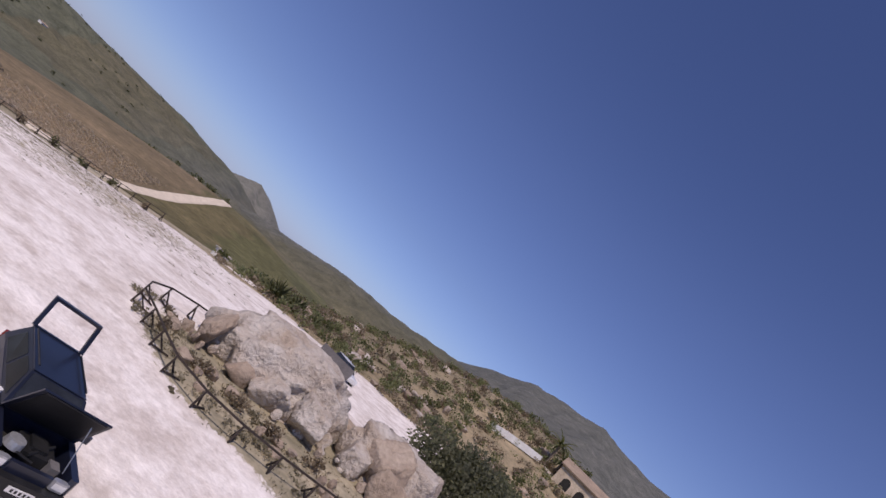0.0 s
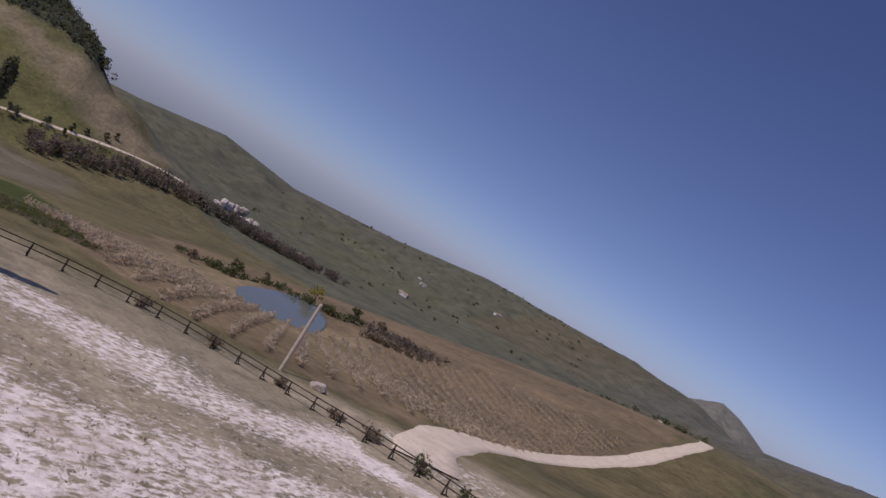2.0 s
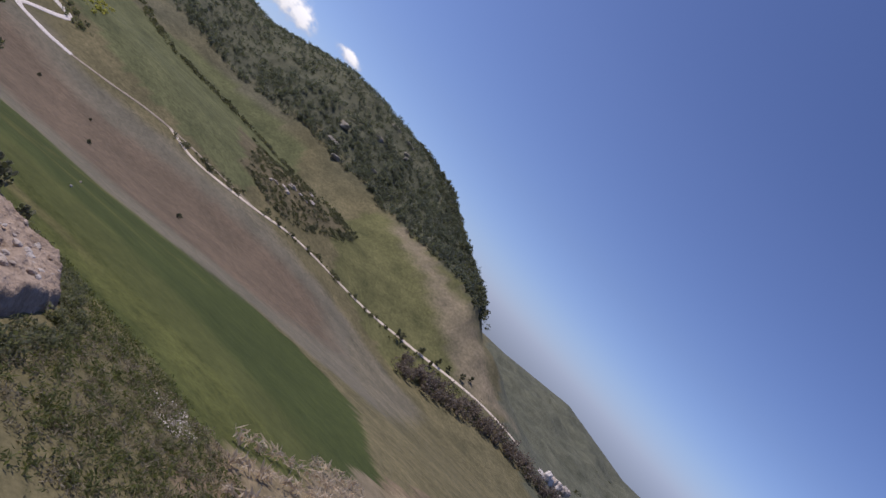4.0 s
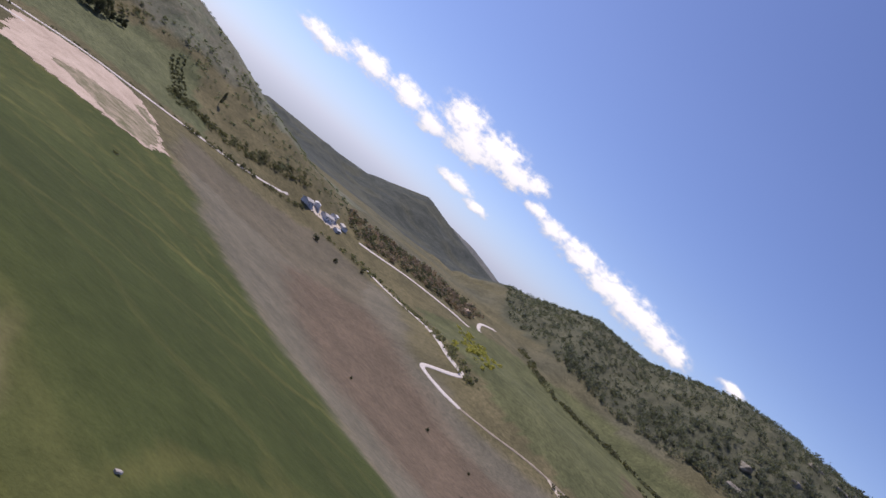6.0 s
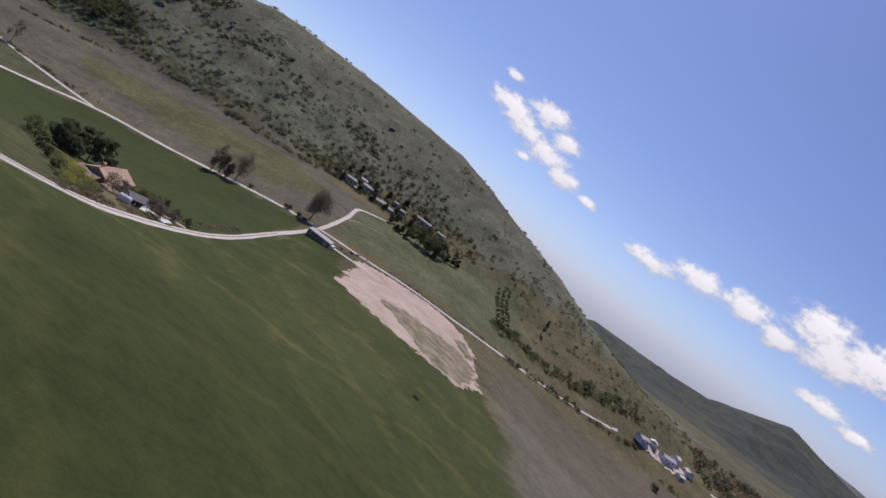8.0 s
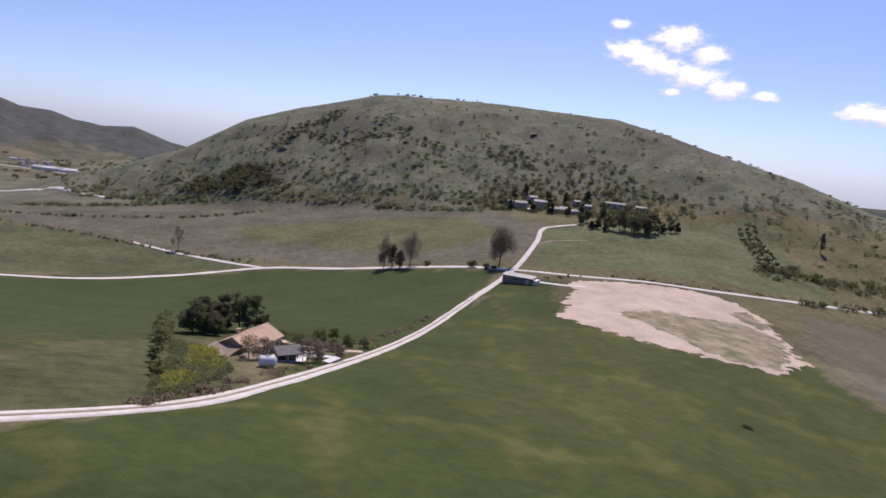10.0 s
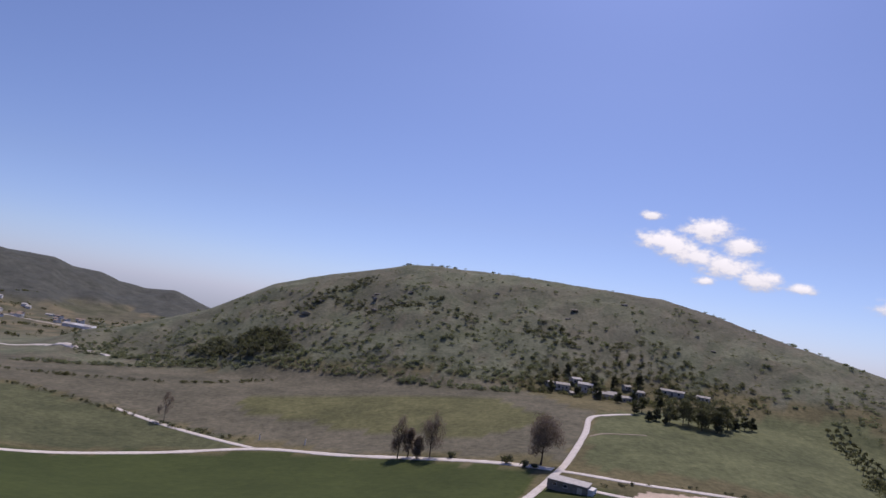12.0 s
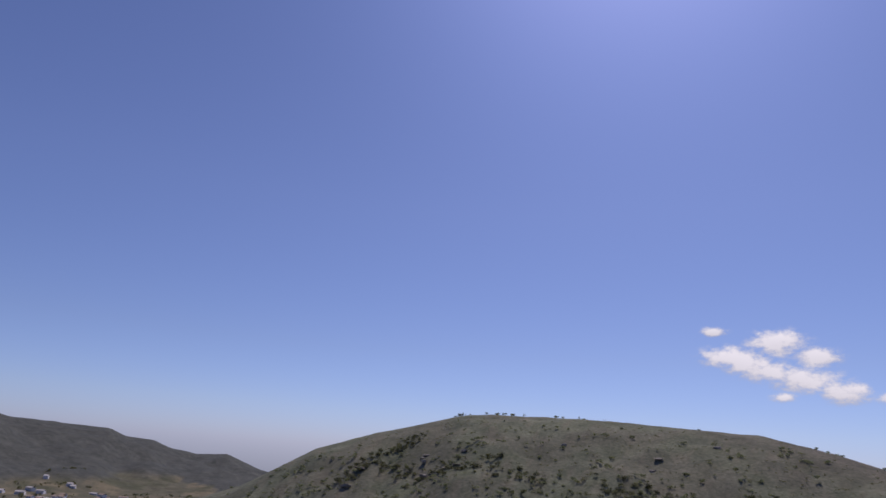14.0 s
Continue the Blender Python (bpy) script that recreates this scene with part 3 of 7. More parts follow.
def build_ground():
    turns, rings = 1120, 330
    cx, cy = -45.0, -65.0
    a = np.linspace(0, 2 * np.pi, turns, endpoint=False)
    r = np.geomspace(2.0, 4850, rings)
    A, Rr = np.meshgrid(a, r)
    x, y = np.append(cx, (cx + Rr * np.sin(A)).ravel()), np.append(cy, (cy + Rr * np.cos(A)).ravel())
    z = ground_height(x, y)
    i = np.arange(rings - 1)[:, None] * turns + np.arange(turns)[None, :] + 1
    j = np.arange(rings - 1)[:, None] * turns + (np.arange(turns)[None, :] + 1) % turns + 1
    quads = np.stack([i, i + turns, j + turns, j], -1).reshape(-1, 4)
    fan = np.stack([np.zeros(turns, int), np.arange(turns) + 1, (np.arange(turns) + 1) % turns + 1], 1)
    me = bpy.data.meshes.new("ground")
    nq, nf = len(quads), len(fan)
    me.vertices.add(len(x))
    me.vertices.foreach_set("co", np.stack([x, y, z], 1).astype(np.float32).ravel())
    me.loops.add(nq * 4 + nf * 3)
    me.loops.foreach_set("vertex_index", np.concatenate([quads.ravel(), fan.ravel()]).astype(np.int32))
    me.polygons.add(nq + nf)
    me.polygons.foreach_set("loop_start", np.concatenate([np.arange(nq) * 4, nq * 4 + np.arange(nf) * 3]).astype(np.int32))
    me.polygons.foreach_set("use_smooth", np.ones(nq + nf, bool))
    me.update(calc_edges=True)
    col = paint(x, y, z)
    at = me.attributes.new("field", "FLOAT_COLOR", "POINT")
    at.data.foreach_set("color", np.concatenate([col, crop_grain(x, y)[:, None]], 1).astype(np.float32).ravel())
    ck = me.attributes.new("chalk", "FLOAT", "POINT")
    ck.data.foreach_set("value", chalk_cover(x, y).astype(np.float32))
    me.materials.append(LAND)
    ob = new("ground", me)
    tagged(ob, "rolling farmland with green crops, ploughed strips and chalky gravel", "ground", kind="structure")
    return ob


ground = build_ground()


def spot(x, y, lift=0.0):
    return Vector((x, y, float(ground_height(x, y)) + lift))


def spline(points, step):
    """Evenly stepped points on a smooth line through the given ones."""
    p = np.array(points, float)
    p = np.vstack([2 * p[0] - p[1], p, 2 * p[-1] - p[-2]])
    out = []
    for k in range(1, len(p) - 2):
        n = max(2, int(np.linalg.norm(p[k + 1] - p[k]) / step))
        for s in np.linspace(0, 1, n, endpoint=False):
            out.append(0.5 * (2 * p[k] + (p[k + 1] - p[k - 1]) * s + (2 * p[k - 1] - 5 * p[k] + 4 * p[k + 1] - p[k + 2]) * s ** 2 + (3 * p[k] - p[k - 1] - 3 * p[k + 1] + p[k + 2]) * s ** 3))
    out.append(p[-2])
    return np.array(out)


def mesh_of(name, verts, faces, mat, smoothed=False):
    me = bpy.data.meshes.new(name)
    me.from_pydata([tuple(v) for v in verts], [], [tuple(f) for f in faces])
    if smoothed:
        me.polygons.foreach_set("use_smooth", [True] * len(me.polygons))
    for q in (mat if isinstance(mat, (list, tuple)) else [mat]):
        me.materials.append(q)
    return me


def track(name, label, points, width, mat, lift=0.12, category="road", seed=0):
    """A road laid over the ground, with a worn uneven edge and real thickness."""
    p = spline(points, 1.5)
    d = np.gradient(p, axis=0)
    d /= np.linalg.norm(d, axis=1, keepdims=True)
    nrm = np.stack([d[:, 1], -d[:, 0]], 1)
    rng = np.random.default_rng(seed)
    cols = [-1.0, -0.92, -0.5, 0, 0.5, 0.92, 1.0]
    jit = np.convolve(rng.standard_normal(len(p) + 4), [0.2] * 5, "valid")
    half = (width / 2 * (1 + 0.16 * jit))[:, None, None]
    q = p[:, None, :] + nrm[:, None, :] * np.array(cols)[None, :, None] * half
    hump = np.array([lift * (abs(c) < 1) + 0.06 * (c == 0) - 0.35 * (abs(c) == 1) for c in cols])
    z = ground_height(q[..., 0], q[..., 1]) + hump[None, :]
    verts = np.concatenate([q, z[..., None]], 2).reshape(-1, 3)
    k = len(cols)
    faces = [(i * k + j, i * k + j + 1, (i - 1) * k + j + 1, (i - 1) * k + j) for i in range(1, len(p)) for j in range(k - 1)]
    ob = new(name, mesh_of(name, verts, faces, mat, True))
    return tagged(ob, label, category, kind="structure")


def sheet(name, label, poly, mat, lift=0.10, cell=2.0, category="ground"):
    """A patch of other ground laid over the land inside a polygon, with a ragged edge."""
    P = np.array(poly, float)
    xs, ys = np.arange(P[:, 0].min() - 3, P[:, 0].max() + 3, cell), np.arange(P[:, 1].min() - 3, P[:, 1].max() + 3, cell)
    X, Y = np.meshgrid(xs, ys)
    cx, cy = X + cell / 2, Y + cell / 2
    keep = inside(cx + ripple(cx, cy, 9, 3) * 1.6, cy + ripple(cx, cy, 7, 5) * 1.6, poly)
    Z = ground_height(X, Y) + lift
    idx = -np.ones(X.shape, int)
    verts, faces = [], []

    def vid(i, j):
        if idx[i, j] < 0:
            idx[i, j] = len(verts)
            verts.append((X[i, j] + ripple(X[i, j], Y[i, j], 5, 1) * 0.5, Y[i, j] + ripple(X[i, j], Y[i, j], 6, 2) * 0.5, Z[i, j]))
        return idx[i, j]

    for i in range(X.shape[0] - 1):
        for j in range(X.shape[1] - 1):
            if keep[i, j]:
                faces.append((vid(i, j), vid(i, j + 1), vid(i + 1, j + 1), vid(i + 1, j)))
    ob = new(name, mesh_of(name, verts, faces, mat, True))
    return tagged(ob, label, category, kind="structure")


track("road", "white chalk farm road past the house to the hill", [(-112, -52), (-100, -36), (-80, -12), (-60, 8), (-40, 32), (-28.6, 49), (-22.9, 68), (-17.8, 88), (-9.7, 119), (-1.5, 151), (5.4, 178), (13, 203), (22, 227), (31, 252), (38, 273), (52, 324), (60, 360), (72, 372), (86, 381)], 3.2, CHALK_ROAD, seed=1)
track("road", "white chalk track along the valley fields", [(-420, 110), (-260, 185), (-175, 236), (-137, 272), (-96, 297), (-49, 286), (5, 270), (31, 259)], 4.6, CHALK_ROAD, seed=2)
track("road", "narrow chalk track forking to the north west", [(-98, 299), (-128, 313), (-152, 323), (-190, 340)], 3.2, CHALK_ROAD, seed=3)
track("road", "pale lane along the north edge of the bare plot", [(33, 257), (62, 246), (97, 247), (120, 249), (150, 258), (199, 274), (300, 300)], 3.2, CHALK_ROAD, seed=4)
sheet("farm_yard", "pale trodden yard round the valley farm", [(318, 296), (330, 292), (352, 288), (368, 294), (376, 302), (360, 306), (336, 306)], CREAM_ROAD, 0.14, 1.2, "yard")
track("road", "short pale path from the hut to the plot", [(40, 233), (50, 228), (60, 226)], 3.0, CHALK_ROAD, seed=5)
track("road", "chalk road along the foot of the eastern slope", [(305, -15), (302, -41), (328, -78), (363, -112), (396, -167), (417, -216), (425, -255), (431, -300), (440, -380)], 3.4, CREAM_ROAD, seed=6)
track("path", "faint pale footpath below the dark grove", [(53, 318), (60, 325), (70, 328), (82, 331)], 1.6, EARTH_LANE, seed=33)
track("road", "white road with a hairpin bend in the fields", [(266, 34), (262, 50), (267, 70), (299, 64), (310, 89), (350, 150), (365, 189), (365, 233)], 4.5, CHALK_ROAD, seed=7)
track("lane", "worn earth lane climbing past the fields", [(330, -80), (305, -15), (278, 18), (266, 34)], 2.6, EARTH_LANE, seed=27)
track("road", "pale road to the farm on the far slope", [(393, 288), (450, 261), (485, 224), (497, 196)], 5.0, CHALK_ROAD, seed=8)
track("road", "white chalk road leading south along the vineyard", [(-96, -137), (-90, -146), (-82, -167), (-75, -198), (-71, -232), (-68, -276), (-57, -366), (-30, -440)], 5.4, CREAM_ROAD, seed=9)
track("road", "thin white road across the western valley", [(-300, 500), (-356, 520), (-437, 566), (-560, 640), (-760, 760), (-1000, 880)], 5.0, CHALK_ROAD, seed=31)
track("road", "white road past the western sheds", [(-430, 760), (-560, 930), (-700, 1070), (-860, 1130), (-1040, 1170)], 6.0, CHALK_ROAD, seed=32)
track("grass_strip", "grassy strip between the wheel ruts", [(-60, 8), (-40, 32), (-28.6, 49), (-22.9, 68), (-17.8, 88), (-9.7, 119), (-1.5, 151), (5.4, 178), (13, 203)], 0.6, EARTH_LANE, 0.22, "verge", 21)
sheet("bare_plot", "bare pinkish earth plot with patches of weeds", [(57, 236), (74, 240), (92, 242), (116, 243), (128, 233), (130, 214), (122, 186), (117, 163), (110, 156), (99, 144), (87, 147), (72, 152), (57, 160), (40, 178), (46, 192), (49, 206), (54, 222)], PALE_EARTH, 0.10, 0.9)
sheet("weed_patch", "dull olive weeds creeping over the bare plot", [(64, 189), (80, 199), (100, 197), (114, 199), (121, 188), (118, 174), (113, 167), (109, 159), (101, 148.5), (91, 150), (82, 154), (80, 164), (74, 173)], WEEDY_EARTH, 0.16, 0.8, "weeds")
sheet("weed_patch", "thin olive weeds at the end of the bare plot", [(117, 216), (125, 222), (127, 206), (121, 196), (116, 204)], WEEDY_EARTH, 0.16, 0.8, "weeds")


# ---- building helpers ----
from mathutils import noise as mnoise


class Geo:
    """Gathers simple solids into one mesh."""

    def __init__(self):
        self.v, self.f, self.mi = [], [], []

    def put(self, verts, faces, m=0):
        b = len(self.v)
        self.v += [tuple(p) for p in verts]
        self.f += [tuple(i + b for i in f) for f in faces]
        self.mi += [m] * len(faces)
        return self

    def box(self, c, s, turn=0.0, taper=1.0, m=0, bevel=0.0):
        """A block with centre c, size s, turned about z; taper narrows its top; bevel chops its upright edges."""
        hx, hy, hz = s[0] / 2, s[1] / 2, s[2] / 2
        k = min(bevel, hx * 0.9, hy * 0.9)
        ring = [(-hx, -hy), (hx, -hy), (hx, hy), (-hx, hy)] if k <= 0 else [(-hx + k, -hy), (hx - k, -hy), (hx, -hy + k), (hx, hy - k), (hx - k, hy), (-hx + k, hy), (-hx, hy - k), (-hx, -hy + k)]
        n = len(ring)
        co, si = math.cos(turn), math.sin(turn)
        pts = []
        for zz, q in ((-hz, 1.0), (hz, taper)):
            for x, y in ring:
                x, y = x * q, y * q
                pts.append((c[0] + x * co - y * si, c[1] + x * si + y * co, c[2] + zz))
        return self.put(pts, [tuple(range(n - 1, -1, -1)), tuple(range(n, 2 * n))] + [(i, (i + 1) % n, n + (i + 1) % n, n + i) for i in range(n)], m)

    def tube(self, a, b, r0, r1=None, n=8, m=0):
        a, b = Vector(a), Vector(b)
        r1 = r0 if r1 is None else r1
        q = (b - a).to_track_quat("Z", "Y")
        pts = []
        for p, r in ((a, r0), (b, r1)):
            for k in range(n):
                t = 6.2832 * k / n
                pts.append(p + q @ Vector((math.cos(t) * r, math.sin(t) * r, 0)))
        return self.put(pts, [tuple(range(n - 1, -1, -1)), tuple(range(n, 2 * n))] + [(i, (i + 1) % n, n + (i + 1) % n, n + i) for i in range(n)], m)

    def bar(self, a, b, w, h):
        """A squared beam between two points."""
        a, b = Vector(a), Vector(b)
        q = (b - a).to_track_quat("Z", "Y")
        pts = [p + q @ Vector((x * w / 2, y * h / 2, 0)) for p in (a, b) for x, y in ((-1, -1), (1, -1), (1, 1), (-1, 1))]
        return self.put(pts, [(3, 2, 1, 0), (4, 5, 6, 7), (0, 1, 5, 4), (1, 2, 6, 5), (2, 3, 7, 6), (3, 0, 4, 7)])

    def slab(self, quad, thick):
        """A plate on four corners with thickness below it."""
        p = [Vector(q) for q in quad]
        nrm = (p[1] - p[0]).cross(p[2] - p[0]).normalized()
        if nrm.z < 0:
            nrm = -nrm
        low = [q - nrm * thick for q in p]
        return self.put(p + low, [(0, 1, 2, 3), (7, 6, 5, 4), (0, 4, 5, 1), (1, 5, 6, 2), (2, 6, 7, 3), (3, 7, 4, 0)])

    def ball(self, c, r, rng, n=10, rows=6, rough=0.15, flat=0.0):
        """A lumpy stone-like ball; flat cuts the top."""
        pts = [(c[0], c[1], c[2] - r[2])]
        for i in range(1, rows):
            ph = math.pi * i / rows
            for k in range(n):
                t = 6.2832 * (k + 0.5 * (i % 2)) / n
                q = 1 + rng.uniform(-rough, rough)
                z = -math.cos(ph) * r[2] * q
                if flat:
                    z = min(z, r[2] * (1 - flat) * (1 + rng.uniform(-0.06, 0.06)))
                pts.append((c[0] + math.sin(ph) * math.cos(t) * r[0] * q, c[1] + math.sin(ph) * math.sin(t) * r[1] * q, c[2] + z))
        pts.append((c[0], c[1], c[2] + r[2] * (1 - flat)))
        last = len(pts) - 1
        faces = [(0, 1 + (k + 1) % n, 1 + k) for k in range(n)]
        for i in range(rows - 2):
            for k in range(n):
                a, b = 1 + i * n + k, 1 + i * n + (k + 1) % n
                faces.append((a, b, b + n, a + n))
        faces += [(last, 1 + (rows - 2) * n + k, 1 + (rows - 2) * n + (k + 1) % n) for k in range(n)]
        return self.put(pts, faces)

    def mesh(self, name, mat, smoothed=False):
        me = mesh_of(name, self.v, self.f, mat, smoothed)
        if any(self.mi):
            me.polygons.foreach_set("material_index", self.mi)
        bm = bmesh.new()
        bm.from_mesh(me)
        bmesh.ops.recalc_face_normals(bm, faces=bm.faces)
        bm.to_mesh(me)
        bm.free()
        return me


def part(name, geo, mat, parent, label="", smoothed=False):
    me = geo.mesh(name, mat, smoothed) if isinstance(geo, Geo) else geo
    ob = new(name, me)
    ob.parent = parent
    if label:
        tagged(ob, label)
    return ob


def thing(name, where, label, category, group="", turn=0.0):
    ob = new(name)
    ob.empty_display_size = 0.2
    ob.matrix_basis = pose(*where, 0, 0, math.degrees(turn))
    return tagged(ob, label, category, group)


def leaves(rng, centres, radii, count, size, shell=0.45, narrow=0.6, squash=1.0):
    """Loose leaf sprays round clump centres: arrays of vertices and quads, every spray its own island."""
    centres, radii = np.asarray(centres, float), np.asarray(radii, float)
    if radii.ndim == 1:
        radii = np.stack([radii, radii, radii * squash], 1)
    weight = radii.prod(1) ** (2 / 3)
    which = rng.choice(len(centres), count, p=weight / weight.sum())
    d = rng.standard_normal((count, 3))
    d /= np.linalg.norm(d, axis=1, keepdims=True)
    rad = rng.uniform(0, 1, (count, 1)) ** shell
    p = centres[which] + d * rad * radii[which]
    u = rng.standard_normal((count, 3)) + d * 0.4
    u /= np.linalg.norm(u, axis=1, keepdims=True)
    w = np.cross(u, d + rng.standard_normal((count, 3)) * 0.5)
    w /= np.linalg.norm(w, axis=1, keepdims=True) + 1e-9
    s = size * rng.uniform(0.6, 1.5, (count, 1))
    if np.ndim(size):
        s = np.asarray(size)[which][:, None] * rng.uniform(0.6, 1.5, (count, 1))
    a, b, c, e = p - u * s * 0.5, p + w * s * narrow * 0.5, p + u * s * 0.5 + d * s * 0.15, p - w * s * narrow * 0.5
    verts = np.stack([a, b, c, e], 1).reshape(-1, 3)
    faces = np.arange(count * 4).reshape(-1, 4)
    return verts, faces


def quick_mesh(name, verts, faces, mat, smoothed=False):
    me = bpy.data.meshes.new(name)
    n, k = faces.shape
    me.vertices.add(len(verts))
    me.vertices.foreach_set("co", np.asarray(verts, np.float32).ravel())
    me.loops.add(n * k)
    me.loops.foreach_set("vertex_index", faces.astype(np.int32).ravel())
    me.polygons.add(n)
    me.polygons.foreach_set("loop_start", (np.arange(n) * k).astype(np.int32))
    me.polygons.foreach_set("use_smooth", np.full(n, smoothed))
    me.update(calc_edges=True)
    me.materials.append(mat)
    return me


# ---- more materials ----
PINE_LEAF = leafy("pine_needles", (0.092, 0.098, 0.068), (0.165, 0.166, 0.116))
GARDEN_LEAF = leafy("garden_shrubs", (0.135, 0.150, 0.078), (0.250, 0.255, 0.150))
BUSH_LEAF = leafy("bush_leaves", (0.084, 0.098, 0.050), (0.165, 0.165, 0.088))
OLIVE_LEAF = leafy("olive_leaves", (0.110, 0.120, 0.072), (0.200, 0.195, 0.130))
YELLOW_LEAF = leafy("flowering_broom", (0.260, 0.250, 0.070), (0.380, 0.350, 0.110))
WEED_LEAF = leafy("rank_weeds", (0.085, 0.100, 0.040), (0.170, 0.172, 0.080))
DRY_LEAF = leafy("dry_twigs", (0.190, 0.152, 0.108), (0.330, 0.270, 0.195), glow=(1.25, 1.18, 1.08))
TWIG_LEAF = leafy("winter_twigs", (0.150, 0.124, 0.104), (0.260, 0.220, 0.184), glow=(1.25, 1.18, 1.08))
WOOD_LEAF = leafy("hill_wood", (0.070, 0.076, 0.054), (0.128, 0.128, 0.092))
FOREST_LEAF = leafy("forest_crowns", (0.094, 0.106, 0.088), (0.170, 0.180, 0.146))
HILL_LEAF = leafy("north_hill_scrub", (0.118, 0.136, 0.098), (0.225, 0.236, 0.178))
SCRUB_LEAF = leafy("hill_scrub", (0.082, 0.088, 0.056), (0.150, 0.146, 0.096))
CACTUS_PAD = leafy("cactus_pads", (0.120, 0.130, 0.095), (0.300, 0.300, 0.240), 0.5)
GRASS_TUFT = leafy("grass_tufts", (0.170, 0.155, 0.105), (0.330, 0.290, 0.210), glow=(1.25, 1.18, 1.08))
VINE_WOOD = leafy("bare_vines", (0.420, 0.345, 0.260), (0.640, 0.545, 0.430), glow=(1.25, 1.18, 1.08))
BARK = surface("bark", (0.120, 0.090, 0.065), (0.070, 0.052, 0.040), 3, 14, 0.95, 0.6, 0.03)
PALE_BARK = surface("pale_bark", (0.240, 0.200, 0.160), (0.150, 0.120, 0.095), 3, 14, 0.95, 0.5, 0.03)
LIMESTONE = surface("limestone", (0.560, 0.510, 0.470), (0.420, 0.340, 0.275), 0.7, 4, 0.95, 1.0, 0.25, spec=0.15)
RUST_STONE = surface("rust_stone", (0.430, 0.350, 0.285), (0.300, 0.228, 0.175), 0.6, 5, 0.95, 0.9, 0.12, spec=0.15)
GREY_ROCK = surface("grey_rock", (0.360, 0.325, 0.275), (0.220, 0.195, 0.155), 0.25, 2, 0.95, 0.9, 0.3, spec=0.15)
LEDGE_EARTH = surface("ledge_earth", (0.420, 0.330, 0.260), (0.270, 0.205, 0.155), 0.7, 4, 0.95, 1.0, 0.22, spec=0.1)
DARK_WOOD = surface("dark_rail", (0.060, 0.045, 0.038), (0.035, 0.028, 0.025), 4, 30, 0.85, 0.4, 0.01)
RAW_WOOD = surface("raw_pole", (0.620, 0.540, 0.440), (0.480, 0.410, 0.330), 3, 20, 0.9, 0.3, 0.01)
TILES = surface("clay_tiles", (0.680, 0.470, 0.345), (0.560, 0.375, 0.265), 0.7, 9, 0.9, 0.5, 0.03, vary=0.12)
OLD_TILES = surface("old_tiles", (0.400, 0.300, 0.225), (0.270, 0.210, 0.165), 0.7, 9, 0.9, 0.5, 0.03, vary=0.15)
PLASTER = surface("ochre_plaster", (0.520, 0.400, 0.270), (0.420, 0.310, 0.205), 0.8, 9, 0.92, 0.3, 0.01)
GREY_WALL = surface("grey_block_wall", (0.260, 0.238, 0.210), (0.180, 0.164, 0.142), 0.9, 7, 0.92, 0.4, 0.02)
STONE_WALL = surface("stone_wall", (0.600, 0.500, 0.390), (0.450, 0.370, 0.285), 0.7, 4, 0.95, 0.7, 0.05)
OLD_STONE = surface("old_masonry", (0.540, 0.500, 0.445), (0.380, 0.350, 0.310), 0.5, 3, 0.95, 0.7, 0.06)
WHITE_PAINT = surface("white_paint", (0.780, 0.770, 0.760), (0.660, 0.650, 0.640), 1.0, 8, 0.7, 0.15, 0.01)
CONCRETE = surface("concrete", (0.600, 0.570, 0.540), (0.470, 0.440, 0.410), 0.8, 9, 0.9, 0.3, 0.01)
GALVANISED = surface("galvanised_sheet", (0.560, 0.570, 0.600), (0.440, 0.450, 0.480), 1.5, 10, 0.4, 0.1, 0.01, metal=0.6, spec=0.5)
DARK_HOLE = surface("unlit_inside", (0.030, 0.028, 0.026), (0.020, 0.019, 0.018), 2, 10, 0.9, 0.0)
WINDOW_DARK = surface("dark_pane", (0.030, 0.035, 0.042), (0.020, 0.022, 0.026), 2, 10, 0.12, 0.0, spec=0.5)
BLUE_PAINT = surface("dark_blue_paint", (0.014, 0.018, 0.036), (0.011, 0.014, 0.027), 2, 40, 0.28, 0.0, spec=0.5)
BLACK_PLASTIC = surface("black_plastic", (0.022, 0.022, 0.024), (0.014, 0.014, 0.015), 4, 40, 0.5, 0.1, 0.002)
TYRE = surface("tyre_rubber", (0.025, 0.025, 0.025), (0.016, 0.016, 0.016), 6, 40, 0.85, 0.3, 0.005)
LAMP_RED = surface("red_lamp", (0.220, 0.020, 0.020), (0.160, 0.015, 0.015), 8, 40, 0.2, 0.0, spec=0.5)
STEEL = surface("steel_rim", (0.500, 0.500, 0.510), (0.380, 0.380, 0.390), 6, 40, 0.35, 0.0, metal=0.8)
CAR_WHITE = surface("car_white", (0.720, 0.720, 0.730), (0.640, 0.640, 0.650), 2, 30, 0.25, 0.0, spec=0.5)
GREY_PANEL = surface("grey_board", (0.170, 0.160, 0.160), (0.130, 0.120, 0.120), 1, 12, 0.8, 0.1, 0.01)


def water_material():
    m, nt, p = material("pond_water")
    p.inputs["Base Color"].default_value = (0.13, 0.145, 0.13, 1)
    p.inputs["Roughness"].default_value = 0.12
    p.inputs["IOR"].default_value = 1.33
    b = add(nt, "ShaderNodeBump", Strength=0.25, Distance=0.05)
    nt.links.new(speckle(nt, 1.3, 3), b.inputs["Height"])
    nt.links.new(b.outputs[0], p.inputs["Normal"])
    return m


WATER = water_material()


